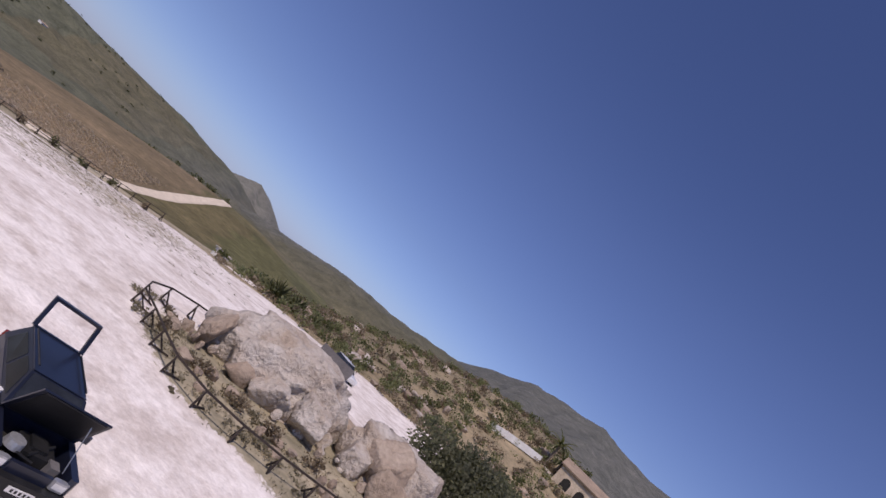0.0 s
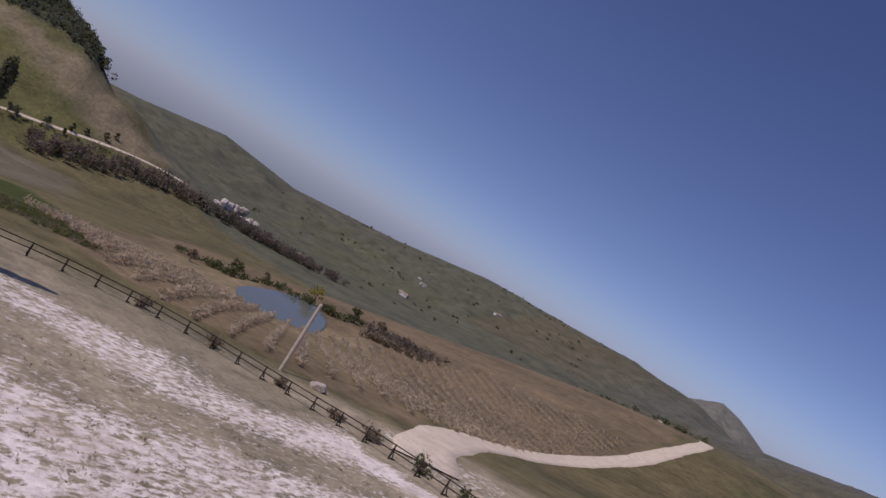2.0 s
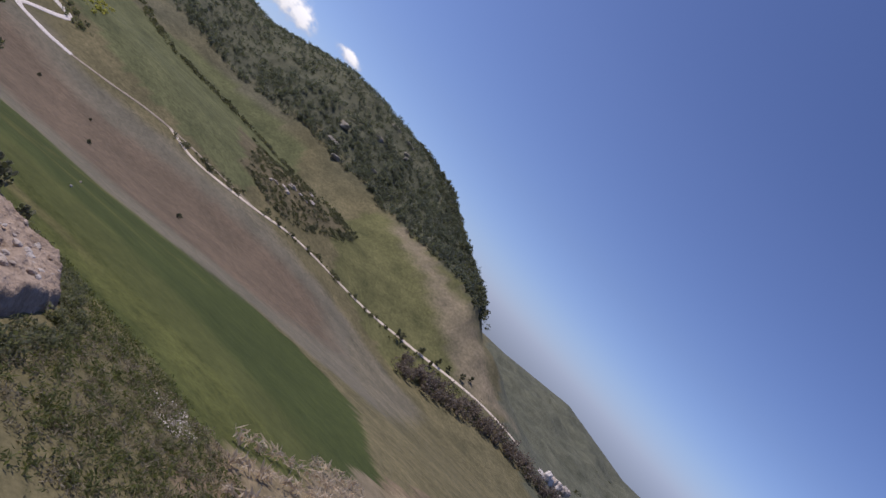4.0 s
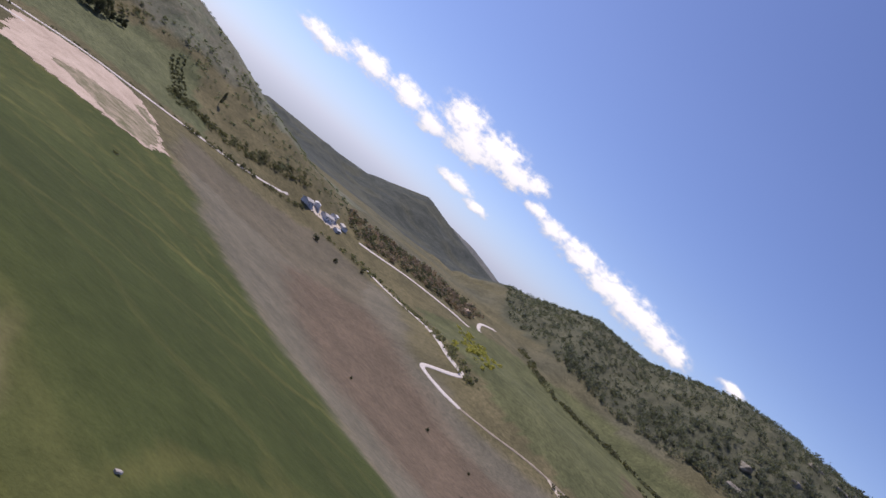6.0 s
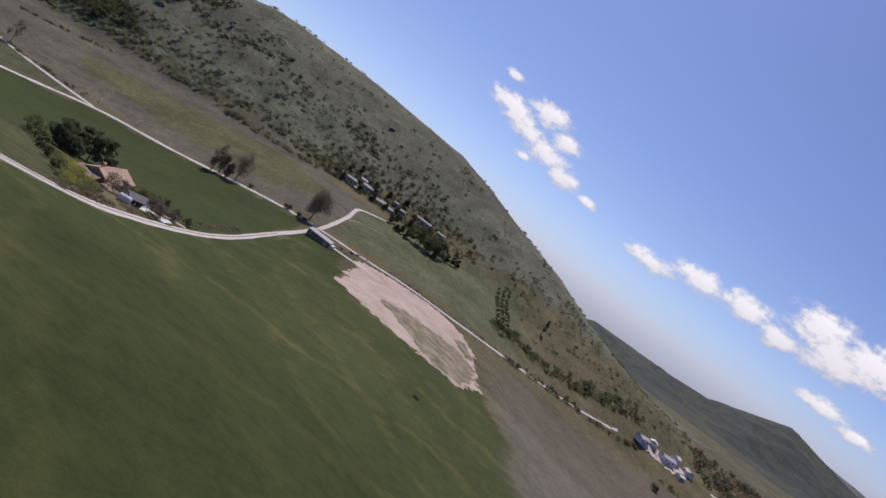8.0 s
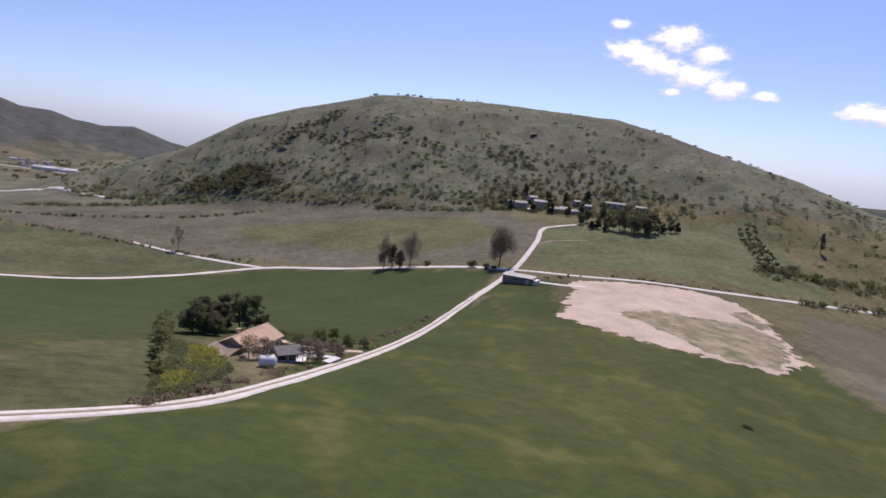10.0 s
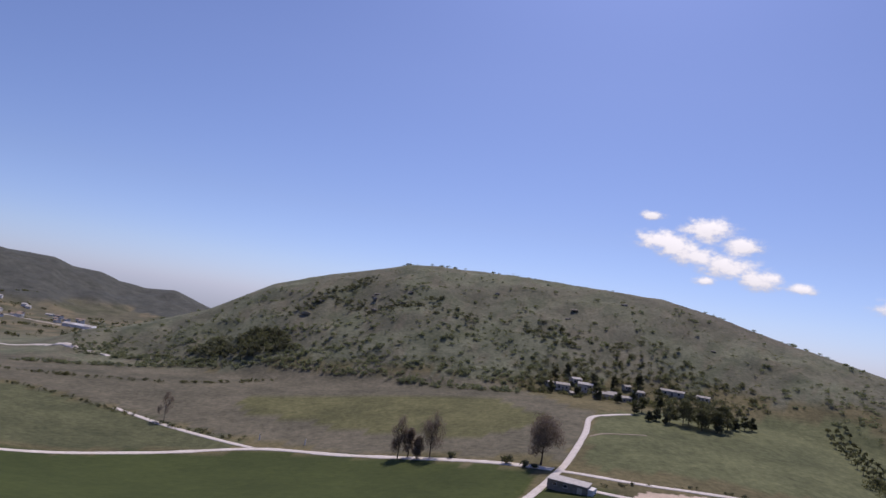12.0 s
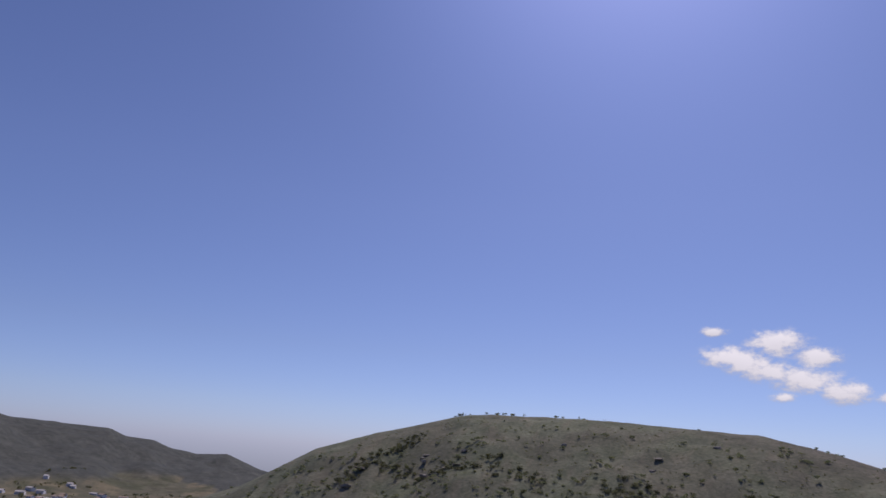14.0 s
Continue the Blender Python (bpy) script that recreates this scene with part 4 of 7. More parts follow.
# ---- plants ----
def tree(name, x, y, height, spread, label, rng, leaf, bark=BARK, trunk=0.3, bare=0.25, clumps=16, count=1500, size=0.5, group="", category="tree", upright=0.75, sparse=0.45, lift=0.0, clump=1.0):
    """A tapered trunk with limbs, and a crown of leaf sprays gathered in uneven clumps."""
    t = thing(name, spot(x, y, lift - 0.1), label, category, group)
    g = Geo()
    top = Vector((rng.uniform(-0.1, 0.1) * spread, rng.uniform(-0.1, 0.1) * spread, height * 0.72))
    fork = Vector((top.x * 0.3, top.y * 0.3, height * bare))
    r = trunk
    g.tube((0, 0, 0), fork, r, r * 0.75, 9).tube(fork, top, r * 0.75, r * 0.22, 8)
    cen, rad = [], []
    for k in range(clumps):
        a = 6.2832 * (k * 0.618 + rng.uniform(-0.1, 0.1))
        zz = rng.uniform(bare + 0.12, 0.93)
        prof = math.sin(min(1.0, (zz - bare) / (1 - bare) * 0.9 + 0.12) * 3.14) ** 0.6
        rr = spread * rng.uniform(0.25, 1.0) * prof * 0.78
        c = Vector((math.cos(a) * rr, math.sin(a) * rr, height * zz))
        cen.append(c)
        q = spread * rng.uniform(0.26, 0.44) * clump
        rad.append((q, q, q * upright))
        if k % 2 == 0:
            s = fork.lerp(top, min(0.95, max(0.0, (zz - bare) * 0.8)))
            g.tube(s, s.lerp(c, 0.85), r * 0.28, r * 0.08, 6)
    part("trunk", g, bark, t)
    v, f = leaves(rng, cen, rad, count, size, sparse)
    part("crown", quick_mesh("crown", v, f, leaf), None, t)
    return t


def bush(name, x, y, radius, height, label, rng, leaf, count=260, size=0.35, clumps=7, group="", category="bush", lift=0.0):
    t = thing(name, spot(x, y, lift - 0.05), label, category, group)
    g = Geo()
    cen, rad = [], []
    for k in range(clumps):
        a, rr = rng.uniform(0, 6.28), radius * rng.uniform(0, 0.72)
        zz = height * rng.uniform(0.3, 0.68)
        cen.append((math.cos(a) * rr, math.sin(a) * rr, zz))
        q = radius * rng.uniform(0.35, 0.55)
        rad.append((q, q, min(zz, height * rng.uniform(0.3, 0.45))))
        g.tube((math.cos(a) * rr * 0.2, math.sin(a) * rr * 0.2, 0), (math.cos(a) * rr, math.sin(a) * rr, zz), 0.03 + radius * 0.02, 0.02, 5)
    part("branch", g, BARK, t)
    v, f = leaves(rng, cen, rad, count, size, 0.5)
    part("foliage", quick_mesh("foliage", v, f, leaf), None, t)
    return t


def thicket(name, label, spots, radii, heights, leaf, rng, per=26, grain=0.55, category="scrub"):
    """Many shrubs or treetops that nobody could count, as one mass of leaf sprays."""
    spots = np.asarray(spots, float)
    radii, heights = np.asarray(radii, float), np.asarray(heights, float)
    z = ground_height(spots[:, 0], spots[:, 1])
    n = len(spots)
    sub = 3
    off = rng.uniform(-0.55, 0.55, (n, sub, 2)) * radii[:, None, None]
    cen = np.concatenate([spots[:, None, :] + off, (z[:, None] + heights[:, None] * rng.uniform(0.35, 0.65, (n, sub)))[..., None]], 2).reshape(-1, 3)
    rr = np.repeat(radii, sub) * rng.uniform(0.45, 0.75, n * sub)
    hh = np.repeat(heights, sub) * rng.uniform(0.36, 0.5, n * sub)
    v, f = leaves(rng, cen, np.stack([rr, rr, hh], 1), n * per, np.repeat(radii, sub) * grain, 0.4, 0.8)
    ob = new(name, quick_mesh(name, v, f, leaf))
    return tagged(ob, label, category, kind="stuff")


def scatter(rng, n, poly, keep=None):
    """Random places inside a polygon."""
    P = np.array(poly, float)
    out = np.empty((0, 2))
    while len(out) < n:
        q = rng.uniform(P.min(0), P.max(0), (n * 3, 2))
        q = q[inside(q[:, 0], q[:, 1], poly)]
        if keep is not None:
            q = q[keep(q[:, 0], q[:, 1]) > rng.uniform(0, 1, len(q))]
        out = np.vstack([out, q])
    return out[:n]


def along(rng, points, n, wide):
    p = spline(points, 2.0)
    i = rng.integers(0, len(p), n)
    return p[i] + rng.uniform(-wide, wide, (n, 2))


def agave(name, x, y, size, label, rng, n=26, group=""):
    """A rosette of stiff tapering blades."""
    t = thing(name, spot(x, y), label, "plant", group)
    for k in range(n):
        g = Geo()
        a = k * 2.4
        up = 0.25 + 1.1 * k / n
        d = Vector((math.cos(a) * math.cos(up), math.sin(a) * math.cos(up), math.sin(up)))
        s = d.cross(Vector((0, 0, 1))).normalized()
        L = size * rng.uniform(0.8, 1.1)
        w = size * 0.06
        tip = d * L - Vector((0, 0, L * 0.08))
        mid = d * L * 0.5
        nrm = s.cross(d)
        g.put([s * w * 0.6, -s * w * 0.6, mid + s * w, mid - s * w, tip, mid + nrm * w * 0.6], [(0, 1, 3, 2), (2, 3, 4), (0, 2, 5), (1, 5, 3), (2, 4, 5), (3, 5, 4), (0, 5, 1)])
        part("leaf", g, BUSH_LEAF, t)
    return t


# ---- stone ----
def icosphere(detail):
    bm = bmesh.new()
    bmesh.ops.create_icosphere(bm, subdivisions=detail, radius=1.0)
    v = np.array([q.co[:] for q in bm.verts])
    f = np.array([[q.index for q in face.verts] for face in bm.faces])
    bm.free()
    return v, f


BALLS = {k: icosphere(k) for k in (2, 3, 4, 5)}


def rock_mesh(rng, size, mat, detail=4, rough=0.06, planes=11):
    """A stone split along flat faces, its edges worn and its skin rough."""
    v, f = BALLS[detail]
    n = rng.standard_normal((planes, 3))
    n /= np.linalg.norm(n, axis=1, keepdims=True)
    n = np.vstack([n, [[0.12, 0.08, 0.99]]])
    d = rng.uniform(0.42, 0.80, len(n))
    reach = np.min(np.where(v @ n.T > 0.05, d / np.maximum(v @ n.T, 0.05), 9.0), axis=1)
    p = v * np.minimum(reach, 1.0)[:, None]
    seed = Vector(rng.uniform(-50, 50, 3))
    k = max(size)
    bump = np.array([mnoise.fractal(Vector(q) * 1.6 + seed, 0.8, 2.1, 6) for q in p])
    crack = np.array([1 - abs(mnoise.noise(Vector(q) * 2.3 - seed)) * 8 for q in p]).clip(0, 1)
    step = np.array([round(mnoise.noise(Vector(q) * 1.3 + seed * 2) * 4) / 4 for q in p])
    p = p * (1 + bump * rough + step * 0.09 - crack * 0.075)[:, None]
    p = p / np.abs(p).max(0) * np.array(size) * 0.5
    return quick_mesh("stone", p, f, mat, detail > 3)


def boulder(name, x, y, size, label, rng, mat, rough=0.08, sink=0.22, turn=0.0, cracks=True, detail=4):
    """A weathered boulder with chips about its foot."""
    t = thing(name, spot(x, y, (0.5 - sink) * size[2]), label, "rock", turn=turn)
    part("body", rock_mesh(rng, size, mat, detail, rough), None, t)
    if cracks:
        for k in range(4):
            a = rng.uniform(0, 6.28)
            s = rng.uniform(0.1, 0.24)
            c = part("chip", rock_mesh(rng, [q * s for q in size], mat, 2, 0.1, 8), None, t)
            c.matrix_basis = pose(math.cos(a) * size[0] * 0.5, math.sin(a) * size[1] * 0.5, -size[2] * rng.uniform(0.15, 0.28))
    return t


# ---- fences ----
def rail_fence(label, line, spacing, height, rails, mat, brace=0.0):
    """Posts and rails along a line; brace adds the slanting struts."""
    p = spline(line, 0.25)
    run = np.concatenate([[0], np.cumsum(np.linalg.norm(np.diff(p, axis=0), axis=1))])
    n = max(2, int(run[-1] / spacing) + 1)
    q = np.stack([np.interp(np.linspace(0, run[-1], n), run, p[:, c]) for c in (0, 1)], 1)
    t = thing("fence", spot(*q[0]), label, "fence")
    o = spot(*q[0])
    tops = []
    thick = 0.045 if brace > 0.6 else 0.06
    for k in range(n):
        b = spot(*q[k]) - o
        d = Vector((*(q[min(k + 1, n - 1)] - q[max(k - 1, 0)]), 0)).normalized()
        side = Vector((-d.y, d.x, 0))
        part("post", Geo().tube(b - Vector((0, 0, 0.3)), b + Vector((0, 0, height)), thick, thick * 0.9, 7), mat, t)
        if brace:
            part("brace", Geo().bar(b + Vector((0, 0, 0.08)), b + side * brace + d * 0.25 * brace + Vector((0, 0, 0.04 + float(ground_height(*(q[k] + np.array(side[:2]) * brace))) - o.z - b.z)), 0.06, 0.06), mat, t)
            part("strut", Geo().bar(b + Vector((0, 0, height * 0.75)), b + side * brace * 0.75 + Vector((0, 0, 0.05)), 0.055, 0.055), mat, t)
        tops.append(b)
    for k in range(n - 1):
        for h in rails:
            part("rail", Geo().bar(tops[k] + Vector((0, 0, h * height)), tops[k + 1] + Vector((0, 0, h * height)), 0.05, 0.07), mat, t)
    return t



# ---- things on the knoll ----
def wheel(parent, x, y, r=0.33, w=0.2):
    t = part("wheel", Geo().tube((x, y - w * 0.35, r), (x, y + w * 0.35, r), r * 0.3, n=12), STEEL, parent)
    part("tyre", Geo().tube((x, y - w / 2, r), (x, y + w / 2, r), r, n=20), TYRE, t)
    s = 1 if y > 0 else -1
    part("rim", Geo().tube((x, y + s * w * 0.51, r), (x, y + s * w * 0.54, r), r * 0.62, n=16), STEEL, t)


def hull(sections):
    """A car body from cross sections: x, half width at sill, half width at shoulder, sill height, shoulder height, top height."""
    g = Geo()
    ring = []
    for x, ws, wb, zs, zb, zt in sections:
        ring.append([(x, -ws, zs), (x, -wb, zs + 0.12), (x, -wb * 1.0, zb), (x, -wb * 0.93, zt), (x, 0, zt + 0.025), (x, wb * 0.93, zt), (x, wb, zb), (x, wb, zs + 0.12), (x, ws, zs)])
    n = len(ring[0])
    pts = [p for r in ring for p in r]
    faces = []
    for i in range(len(ring) - 1):
        for k in range(n):
            faces.append((i * n + k, i * n + (k + 1) % n, (i + 1) * n + (k + 1) % n, (i + 1) * n + k))
    faces += [tuple(range(n)), tuple(range((len(ring) - 1) * n, len(ring) * n))]
    g.put(pts, faces)
    return g


def parked_car():
    """Dark blue car facing the camera, bonnet and tailgate both raised."""
    a = math.atan2(2.9, -2.2)
    t = thing("car", spot(-132.96, -70.93, 0.0), "dark blue hatchback with bonnet and tailgate raised, on white gravel", "car", turn=a)
    part("body", hull([(-2.02, 0.62, 0.72, 0.38, 0.72, 0.98), (-1.85, 0.72, 0.84, 0.27, 0.72, 1.0), (-1.2, 0.76, 0.87, 0.24, 0.72, 0.98), (0.0, 0.76, 0.87, 0.24, 0.72, 0.95), (0.75, 0.76, 0.87, 0.24, 0.70, 0.92)]), BLUE_PAINT, t)
    # front wings and nose round an open engine bay
    for s in (-1, 1):
        part("wing", Geo().box((1.32, s * 0.78, 0.60), (1.25, 0.16, 0.60), bevel=0.05), BLUE_PAINT, t)
        h = part("headlight", Geo().box((1.93, s * 0.60, 0.70), (0.12, 0.34, 0.19), bevel=0.05), GALVANISED, t, "clear glass headlight")
        part("reflector", Geo().box((1.985, s * 0.60, 0.70), (0.02, 0.24, 0.11)), WHITE_PAINT, h)
        part("mirror", Geo().box((0.62, s * 1.0, 1.02), (0.12, 0.22, 0.15), bevel=0.04), WHITE_PAINT if s < 0 else BLUE_PAINT, t)
    part("front_panel", Geo().box((1.93, 0, 0.66), (0.10, 0.86, 0.24), bevel=0.03), BLUE_PAINT, t)
    b = part("bumper", Geo().box((2.02, 0, 0.42), (0.26, 1.70, 0.32), bevel=0.10), BLACK_PLASTIC, t)
    p = part("plate", Geo().box((2.16, 0.06, 0.44), (0.02, 0.50, 0.11)), WHITE_PAINT, b, "white number plate with unreadable bars")
    g = Geo()
    for k in range(5):
        g.box((2.173, -0.10 + k * 0.08, 0.44), (0.006, 0.045, 0.06))
    part("plate_marks", g, BLACK_PLASTIC, p)
    part("engine_bay", Geo().box((1.3, 0, 0.42), (1.2, 1.40, 0.16)), DARK_HOLE, t)
    part("engine", Geo().box((1.25, 0.10, 0.64), (0.62, 0.72, 0.30), bevel=0.08).box((1.22, 0.1, 0.82), (0.45, 0.34, 0.08), bevel=0.04), BLACK_PLASTIC, t)
    part("air_filter", Geo().tube((1.42, -0.36, 0.72), (1.42, -0.36, 0.86), 0.20, 0.17, 16), GALVANISED, t, "round pale air filter housing")
    part("battery", Geo().box((1.62, 0.42, 0.72), (0.26, 0.20, 0.22), bevel=0.01), GREY_PANEL, t)
    part("hose", Geo().tube((1.6, -0.1, 0.78), (1.1, 0.42, 0.84), 0.035).tube((1.66, 0.05, 0.70), (1.55, -0.42, 0.74), 0.03), BLACK_PLASTIC, t)
    bonnet = Geo()
    bonnet.slab([(0.78, -0.80, 0.96), (0.78, 0.80, 0.96), (1.42, 0.74, 1.84), (1.42, -0.74, 1.84)], 0.04)
    h = part("bonnet", bonnet, BLUE_PAINT, t, "raised bonnet with black underside")
    part("bonnet_lining", Geo().slab([(0.835, -0.70, 0.985), (0.835, 0.70, 0.985), (1.44, 0.66, 1.79), (1.44, -0.66, 1.79)], 0.02), BLACK_PLASTIC, h)
    part("prop_rod", Geo().tube((1.70, 0.60, 0.80), (1.30, 0.52, 1.60), 0.012, n=6), STEEL, h)
    # cabin
    cab = Geo()
    lo = [(0.80, 0.80), (-1.88, 0.80)]
    hi = [(0.15, 0.62), (-1.62, 0.60)]
    pts = [(lo[0][0], -lo[0][1], 0.94), (lo[0][0], lo[0][1], 0.94), (lo[1][0], lo[1][1], 0.97), (lo[1][0], -lo[1][1], 0.97), (hi[0][0], -hi[0][1], 1.46), (hi[0][0], hi[0][1], 1.46), (hi[1][0], hi[1][1], 1.48), (hi[1][0], -hi[1][1], 1.48)]
    cab.put(pts, [(0, 1, 5, 4), (1, 2, 6, 5), (3, 0, 4, 7), (4, 5, 6, 7), (0, 3, 2, 1)])
    part("cabin", cab, BLUE_PAINT, t)
    part("windscreen", Geo().slab([(0.745, -0.70, 1.0), (0.745, 0.70, 1.0), (0.20, 0.57, 1.44), (0.20, -0.57, 1.44)], -0.02), WINDOW_DARK, t, "dark reflecting windscreen")
    part("roof", Geo().slab([(0.16, -0.61, 1.485), (0.16, 0.61, 1.485), (-1.62, 0.59, 1.505), (-1.62, -0.59, 1.505)], 0.03), BLUE_PAINT, t)
    for s in (-1, 1):
        part("side_window", Geo().slab([(0.55, s * 0.79, 1.02), (-0.45, s * 0.79, 1.02), (-0.45, s * 0.655, 1.40), (0.12, s * 0.655, 1.40)], -0.03 * s), WINDOW_DARK, t)
        part("side_window", Geo().slab([(-0.55, s * 0.79, 1.02), (-1.55, s * 0.79, 1.04), (-1.45, s * 0.65, 1.40), (-0.55, s * 0.655, 1.40)], -0.03 * s), WINDOW_DARK, t)
        part("door_handle", Geo().box((-0.35, s * 0.885, 0.84), (0.18, 0.03, 0.03)), BLACK_PLASTIC, t)
        part("tail_lamp", Geo().box((-1.98, s * 0.70, 0.86), (0.10, 0.18, 0.26), bevel=0.04), LAMP_RED, t)
        part("roof_rail", Geo().bar((0.05, s * 0.55, 1.55), (-1.45, s * 0.55, 1.56), 0.03, 0.03), BLACK_PLASTIC, t)
    # tailgate swung up over the rear
    gate = Geo()
    A, B = Vector((-1.66, 0, 1.50)), Vector((-2.02, 0, 2.12))
    for s in (-1, 1):
        gate.bar(A + Vector((0, s * 0.60, 0)), B + Vector((0, s * 0.58, 0)), 0.10, 0.06)
    gate.bar(B + Vector((0, -0.62, 0)), B + Vector((0, 0.62, 0)), 0.12, 0.07).bar(A + Vector((0, -0.60, 0)), A + Vector((0, 0.60, 0)), 0.07, 0.06)
    part("tailgate", gate, BLUE_PAINT, t, "raised tailgate seen as an open frame")
    for x in (1.28, -1.25):
        for s in (-1, 1):
            wheel(t, x, s * 0.78)
    return t


parked_car()


def small_car():
    t = thing("car", spot(-139.4, -113.0), "small white car parked by the scrub", "car", turn=2.2)
    part("body", hull([(-1.9, 0.6, 0.7, 0.36, 0.68, 0.86), (-1.7, 0.7, 0.8, 0.27, 0.7, 0.92), (0.6, 0.72, 0.82, 0.25, 0.68, 0.9), (1.7, 0.68, 0.78, 0.28, 0.6, 0.74), (1.9, 0.55, 0.66, 0.36, 0.52, 0.62)]), CAR_WHITE, t)
    c = Geo()
    c.put([(0.75, -0.74, 0.9), (0.75, 0.74, 0.9), (-1.75, 0.74, 0.92), (-1.75, -0.74, 0.92), (0.1, -0.58, 1.42), (0.1, 0.58, 1.42), (-1.4, 0.58, 1.43), (-1.4, -0.58, 1.43)], [(0, 1, 5, 4), (1, 2, 6, 5), (2, 3, 7, 6), (3, 0, 4, 7)])
    part("cabin_glass", c, WINDOW_DARK, t, "dark side and rear glass")
    part("roof", Geo().slab([(0.14, -0.60, 1.455), (0.14, 0.60, 1.455), (-1.42, 0.60, 1.465), (-1.42, -0.60, 1.465)], 0.04), CAR_WHITE, t)
    for x in (1.15, -1.2):
        for s in (-1, 1):
            wheel(t, x, s * 0.72, 0.3)
    return t


small_car()


def sign_board():
    t = thing("sign_board", spot(-138.0, -104.0), "blank grey sign board on two posts beside the yard", "sign", turn=0.25)
    for s in (-1, 1):
        part("post", Geo().tube((s * 1.0, 0, -0.3), (s * 1.0, 0, 1.9), 0.05, n=8), DARK_WOOD, t)
    part("board", Geo().box((0, 0.05, 1.35), (3.2, 0.06, 1.0), bevel=0.01), GREY_PANEL, t)


sign_board()

# rock garden ringed by a rusty rail fence
rail_fence("dark braced rail fence round the rock garden", [(-132.4, -87.8), (-131.3, -87.2), (-130.3, -86.1), (-129.7, -85.4), (-129.5, -84.1), (-129.6, -83.2), (-130.0, -82.4), (-130.6, -81.7), (-131.6, -80.8), (-132.5, -79.4), (-134.0, -78.5), (-135.5, -78.3), (-137.2, -78.5), (-138.9, -79.0), (-141.0, -79.8)], 1.6, 0.75, (0.97,), DARK_WOOD, 0.75)
rng = np.random.default_rng(11)
for bx, by, bs, mat, tn in [(-132.5, -84.6, (1.2, 1.7, 2.5), RUST_STONE, 0.3), (-133.4, -85.6, (2.7, 2.5, 2.7), LIMESTONE, 0.9), (-134.7, -86.0, (3.1, 2.9, 3.1), LIMESTONE, 0.2), (-136.2, -86.2, (3.6, 3.4, 4.0), LIMESTONE, 1.4), (-137.7, -86.3, (3.6, 3.4, 4.4), LIMESTONE, 2.4),
                            (-136.3, -84.4, (2.5, 2.0, 2.5), LIMESTONE, 0.4), (-138.3, -84.7, (2.7, 2.2, 2.6), LIMESTONE, 2.0), (-134.7, -84.3, (1.9, 1.4, 1.4), RUST_STONE, 0.5), (-133.6, -87.4, (2.9, 2.5, 2.2), LIMESTONE, 0.7), (-135.5, -88.3, (3.6, 3.1, 2.6), LIMESTONE, 1.1), (-137.8, -88.7, (3.6, 3.1, 2.9), LIMESTONE, 2.2),
                            (-132.1, -88.7, (1.6, 1.4, 1.1), RUST_STONE, 0.2), (-141.9, -86.7, (3.6, 3.1, 3.6), RUST_STONE, 1.8), (-143.5, -87.7, (3.6, 3.4, 3.9), LIMESTONE, 0.1), (-143.0, -85.2, (2.2, 2.0, 2.0), RUST_STONE, 2.6), (-140.7, -85.8, (2.0, 1.8, 1.9), LIMESTONE, 1.2), (-145.0, -89.5, (3.1, 2.9, 2.9), LIMESTONE, 0.6), (-140.0, -88.7, (2.2, 2.0, 1.6), RUST_STONE, 1.5)]:
    boulder("boulder", bx, by, bs, "pale split limestone boulder in the rock garden" if mat is LIMESTONE else "rust-stained boulder in the rock garden", rng, mat, turn=tn, detail=5 if bs[2] > 2 else 4)
boulder("outcrop", -136.2, -86.6, (9.4, 5.4, 4.7), "broad pale limestone outcrop split into plates", rng, LIMESTONE, 0.16, 0.34, 0.22, detail=5)
boulder("outcrop", -142.9, -87.4, (5.6, 4.4, 4.2), "rust-streaked limestone outcrop beside the dark bush", rng, LIMESTONE, 0.16, 0.34, 0.6, detail=5)
for k in range(16):
    bx, by = scatter(rng, 1, [(-131, -86), (-131, -82.4), (-134, -80), (-140, -80.6), (-143, -82.6), (-138, -82.4), (-133, -82.6)])[0]
    boulder("stone", bx, by, [rng.uniform(0.3, 0.8) for q in range(3)], "loose brown stone in the rock garden", rng, RUST_STONE, cracks=False, detail=3)
for bx, by, r in [(-131.4, -82.6, 0.5), (-133.6, -81.6, 0.6), (-135.6, -81.4, 0.7), (-137.2, -81.6, 0.6), (-139.4, -82.4, 0.7), (-132.9, -88.6, 0.6), (-130.9, -84.8, 0.4), (-140.6, -81.0, 0.5)]:
    bush("bush", bx, by, r, r * 1.1, "low dry shrub between the boulders", rng, DRY_LEAF, 200, 0.14, 6, "shrubs in the rock garden")
pts = scatter(rng, 160, [(-130, -88), (-129, -84), (-131, -81), (-134, -78), (-140, -79), (-144, -83), (-139, -82), (-133, -83)])
thicket("isle_grass", "thin dull grass round the boulders", pts, rng.uniform(0.15, 0.4, 160), rng.uniform(0.1, 0.3, 160), GRASS_TUFT, rng, 22, 0.3, "grass")
agave("agave", -137.0, -105.4, 1.5, "spiky grey-green agave by the yard", rng, 26, "agaves")
for px, py, ps, n in [(-128.6, -134.0, 3.3, 60), (-131.2, -136.0, 2.9, 52), (-127.0, -137.0, 2.6, 44), (-134.0, -134.4, 2.2, 40), (-130.0, -139.5, 2.4, 40)]:
    agave("palm_bush", px, py, ps, "large spiky dwarf palm at the yard's edge", rng, n, "dwarf palms")
bush("bush", -148.2, -97.2, 3.8, 4.6, "big dark dense bush behind the boulders", rng, PINE_LEAF, 9000, 0.26, 22)
bush("bush", -152.6, -101.4, 3.4, 4.2, "big dark dense bush behind the boulders", rng, PINE_LEAF, 6500, 0.26, 18)
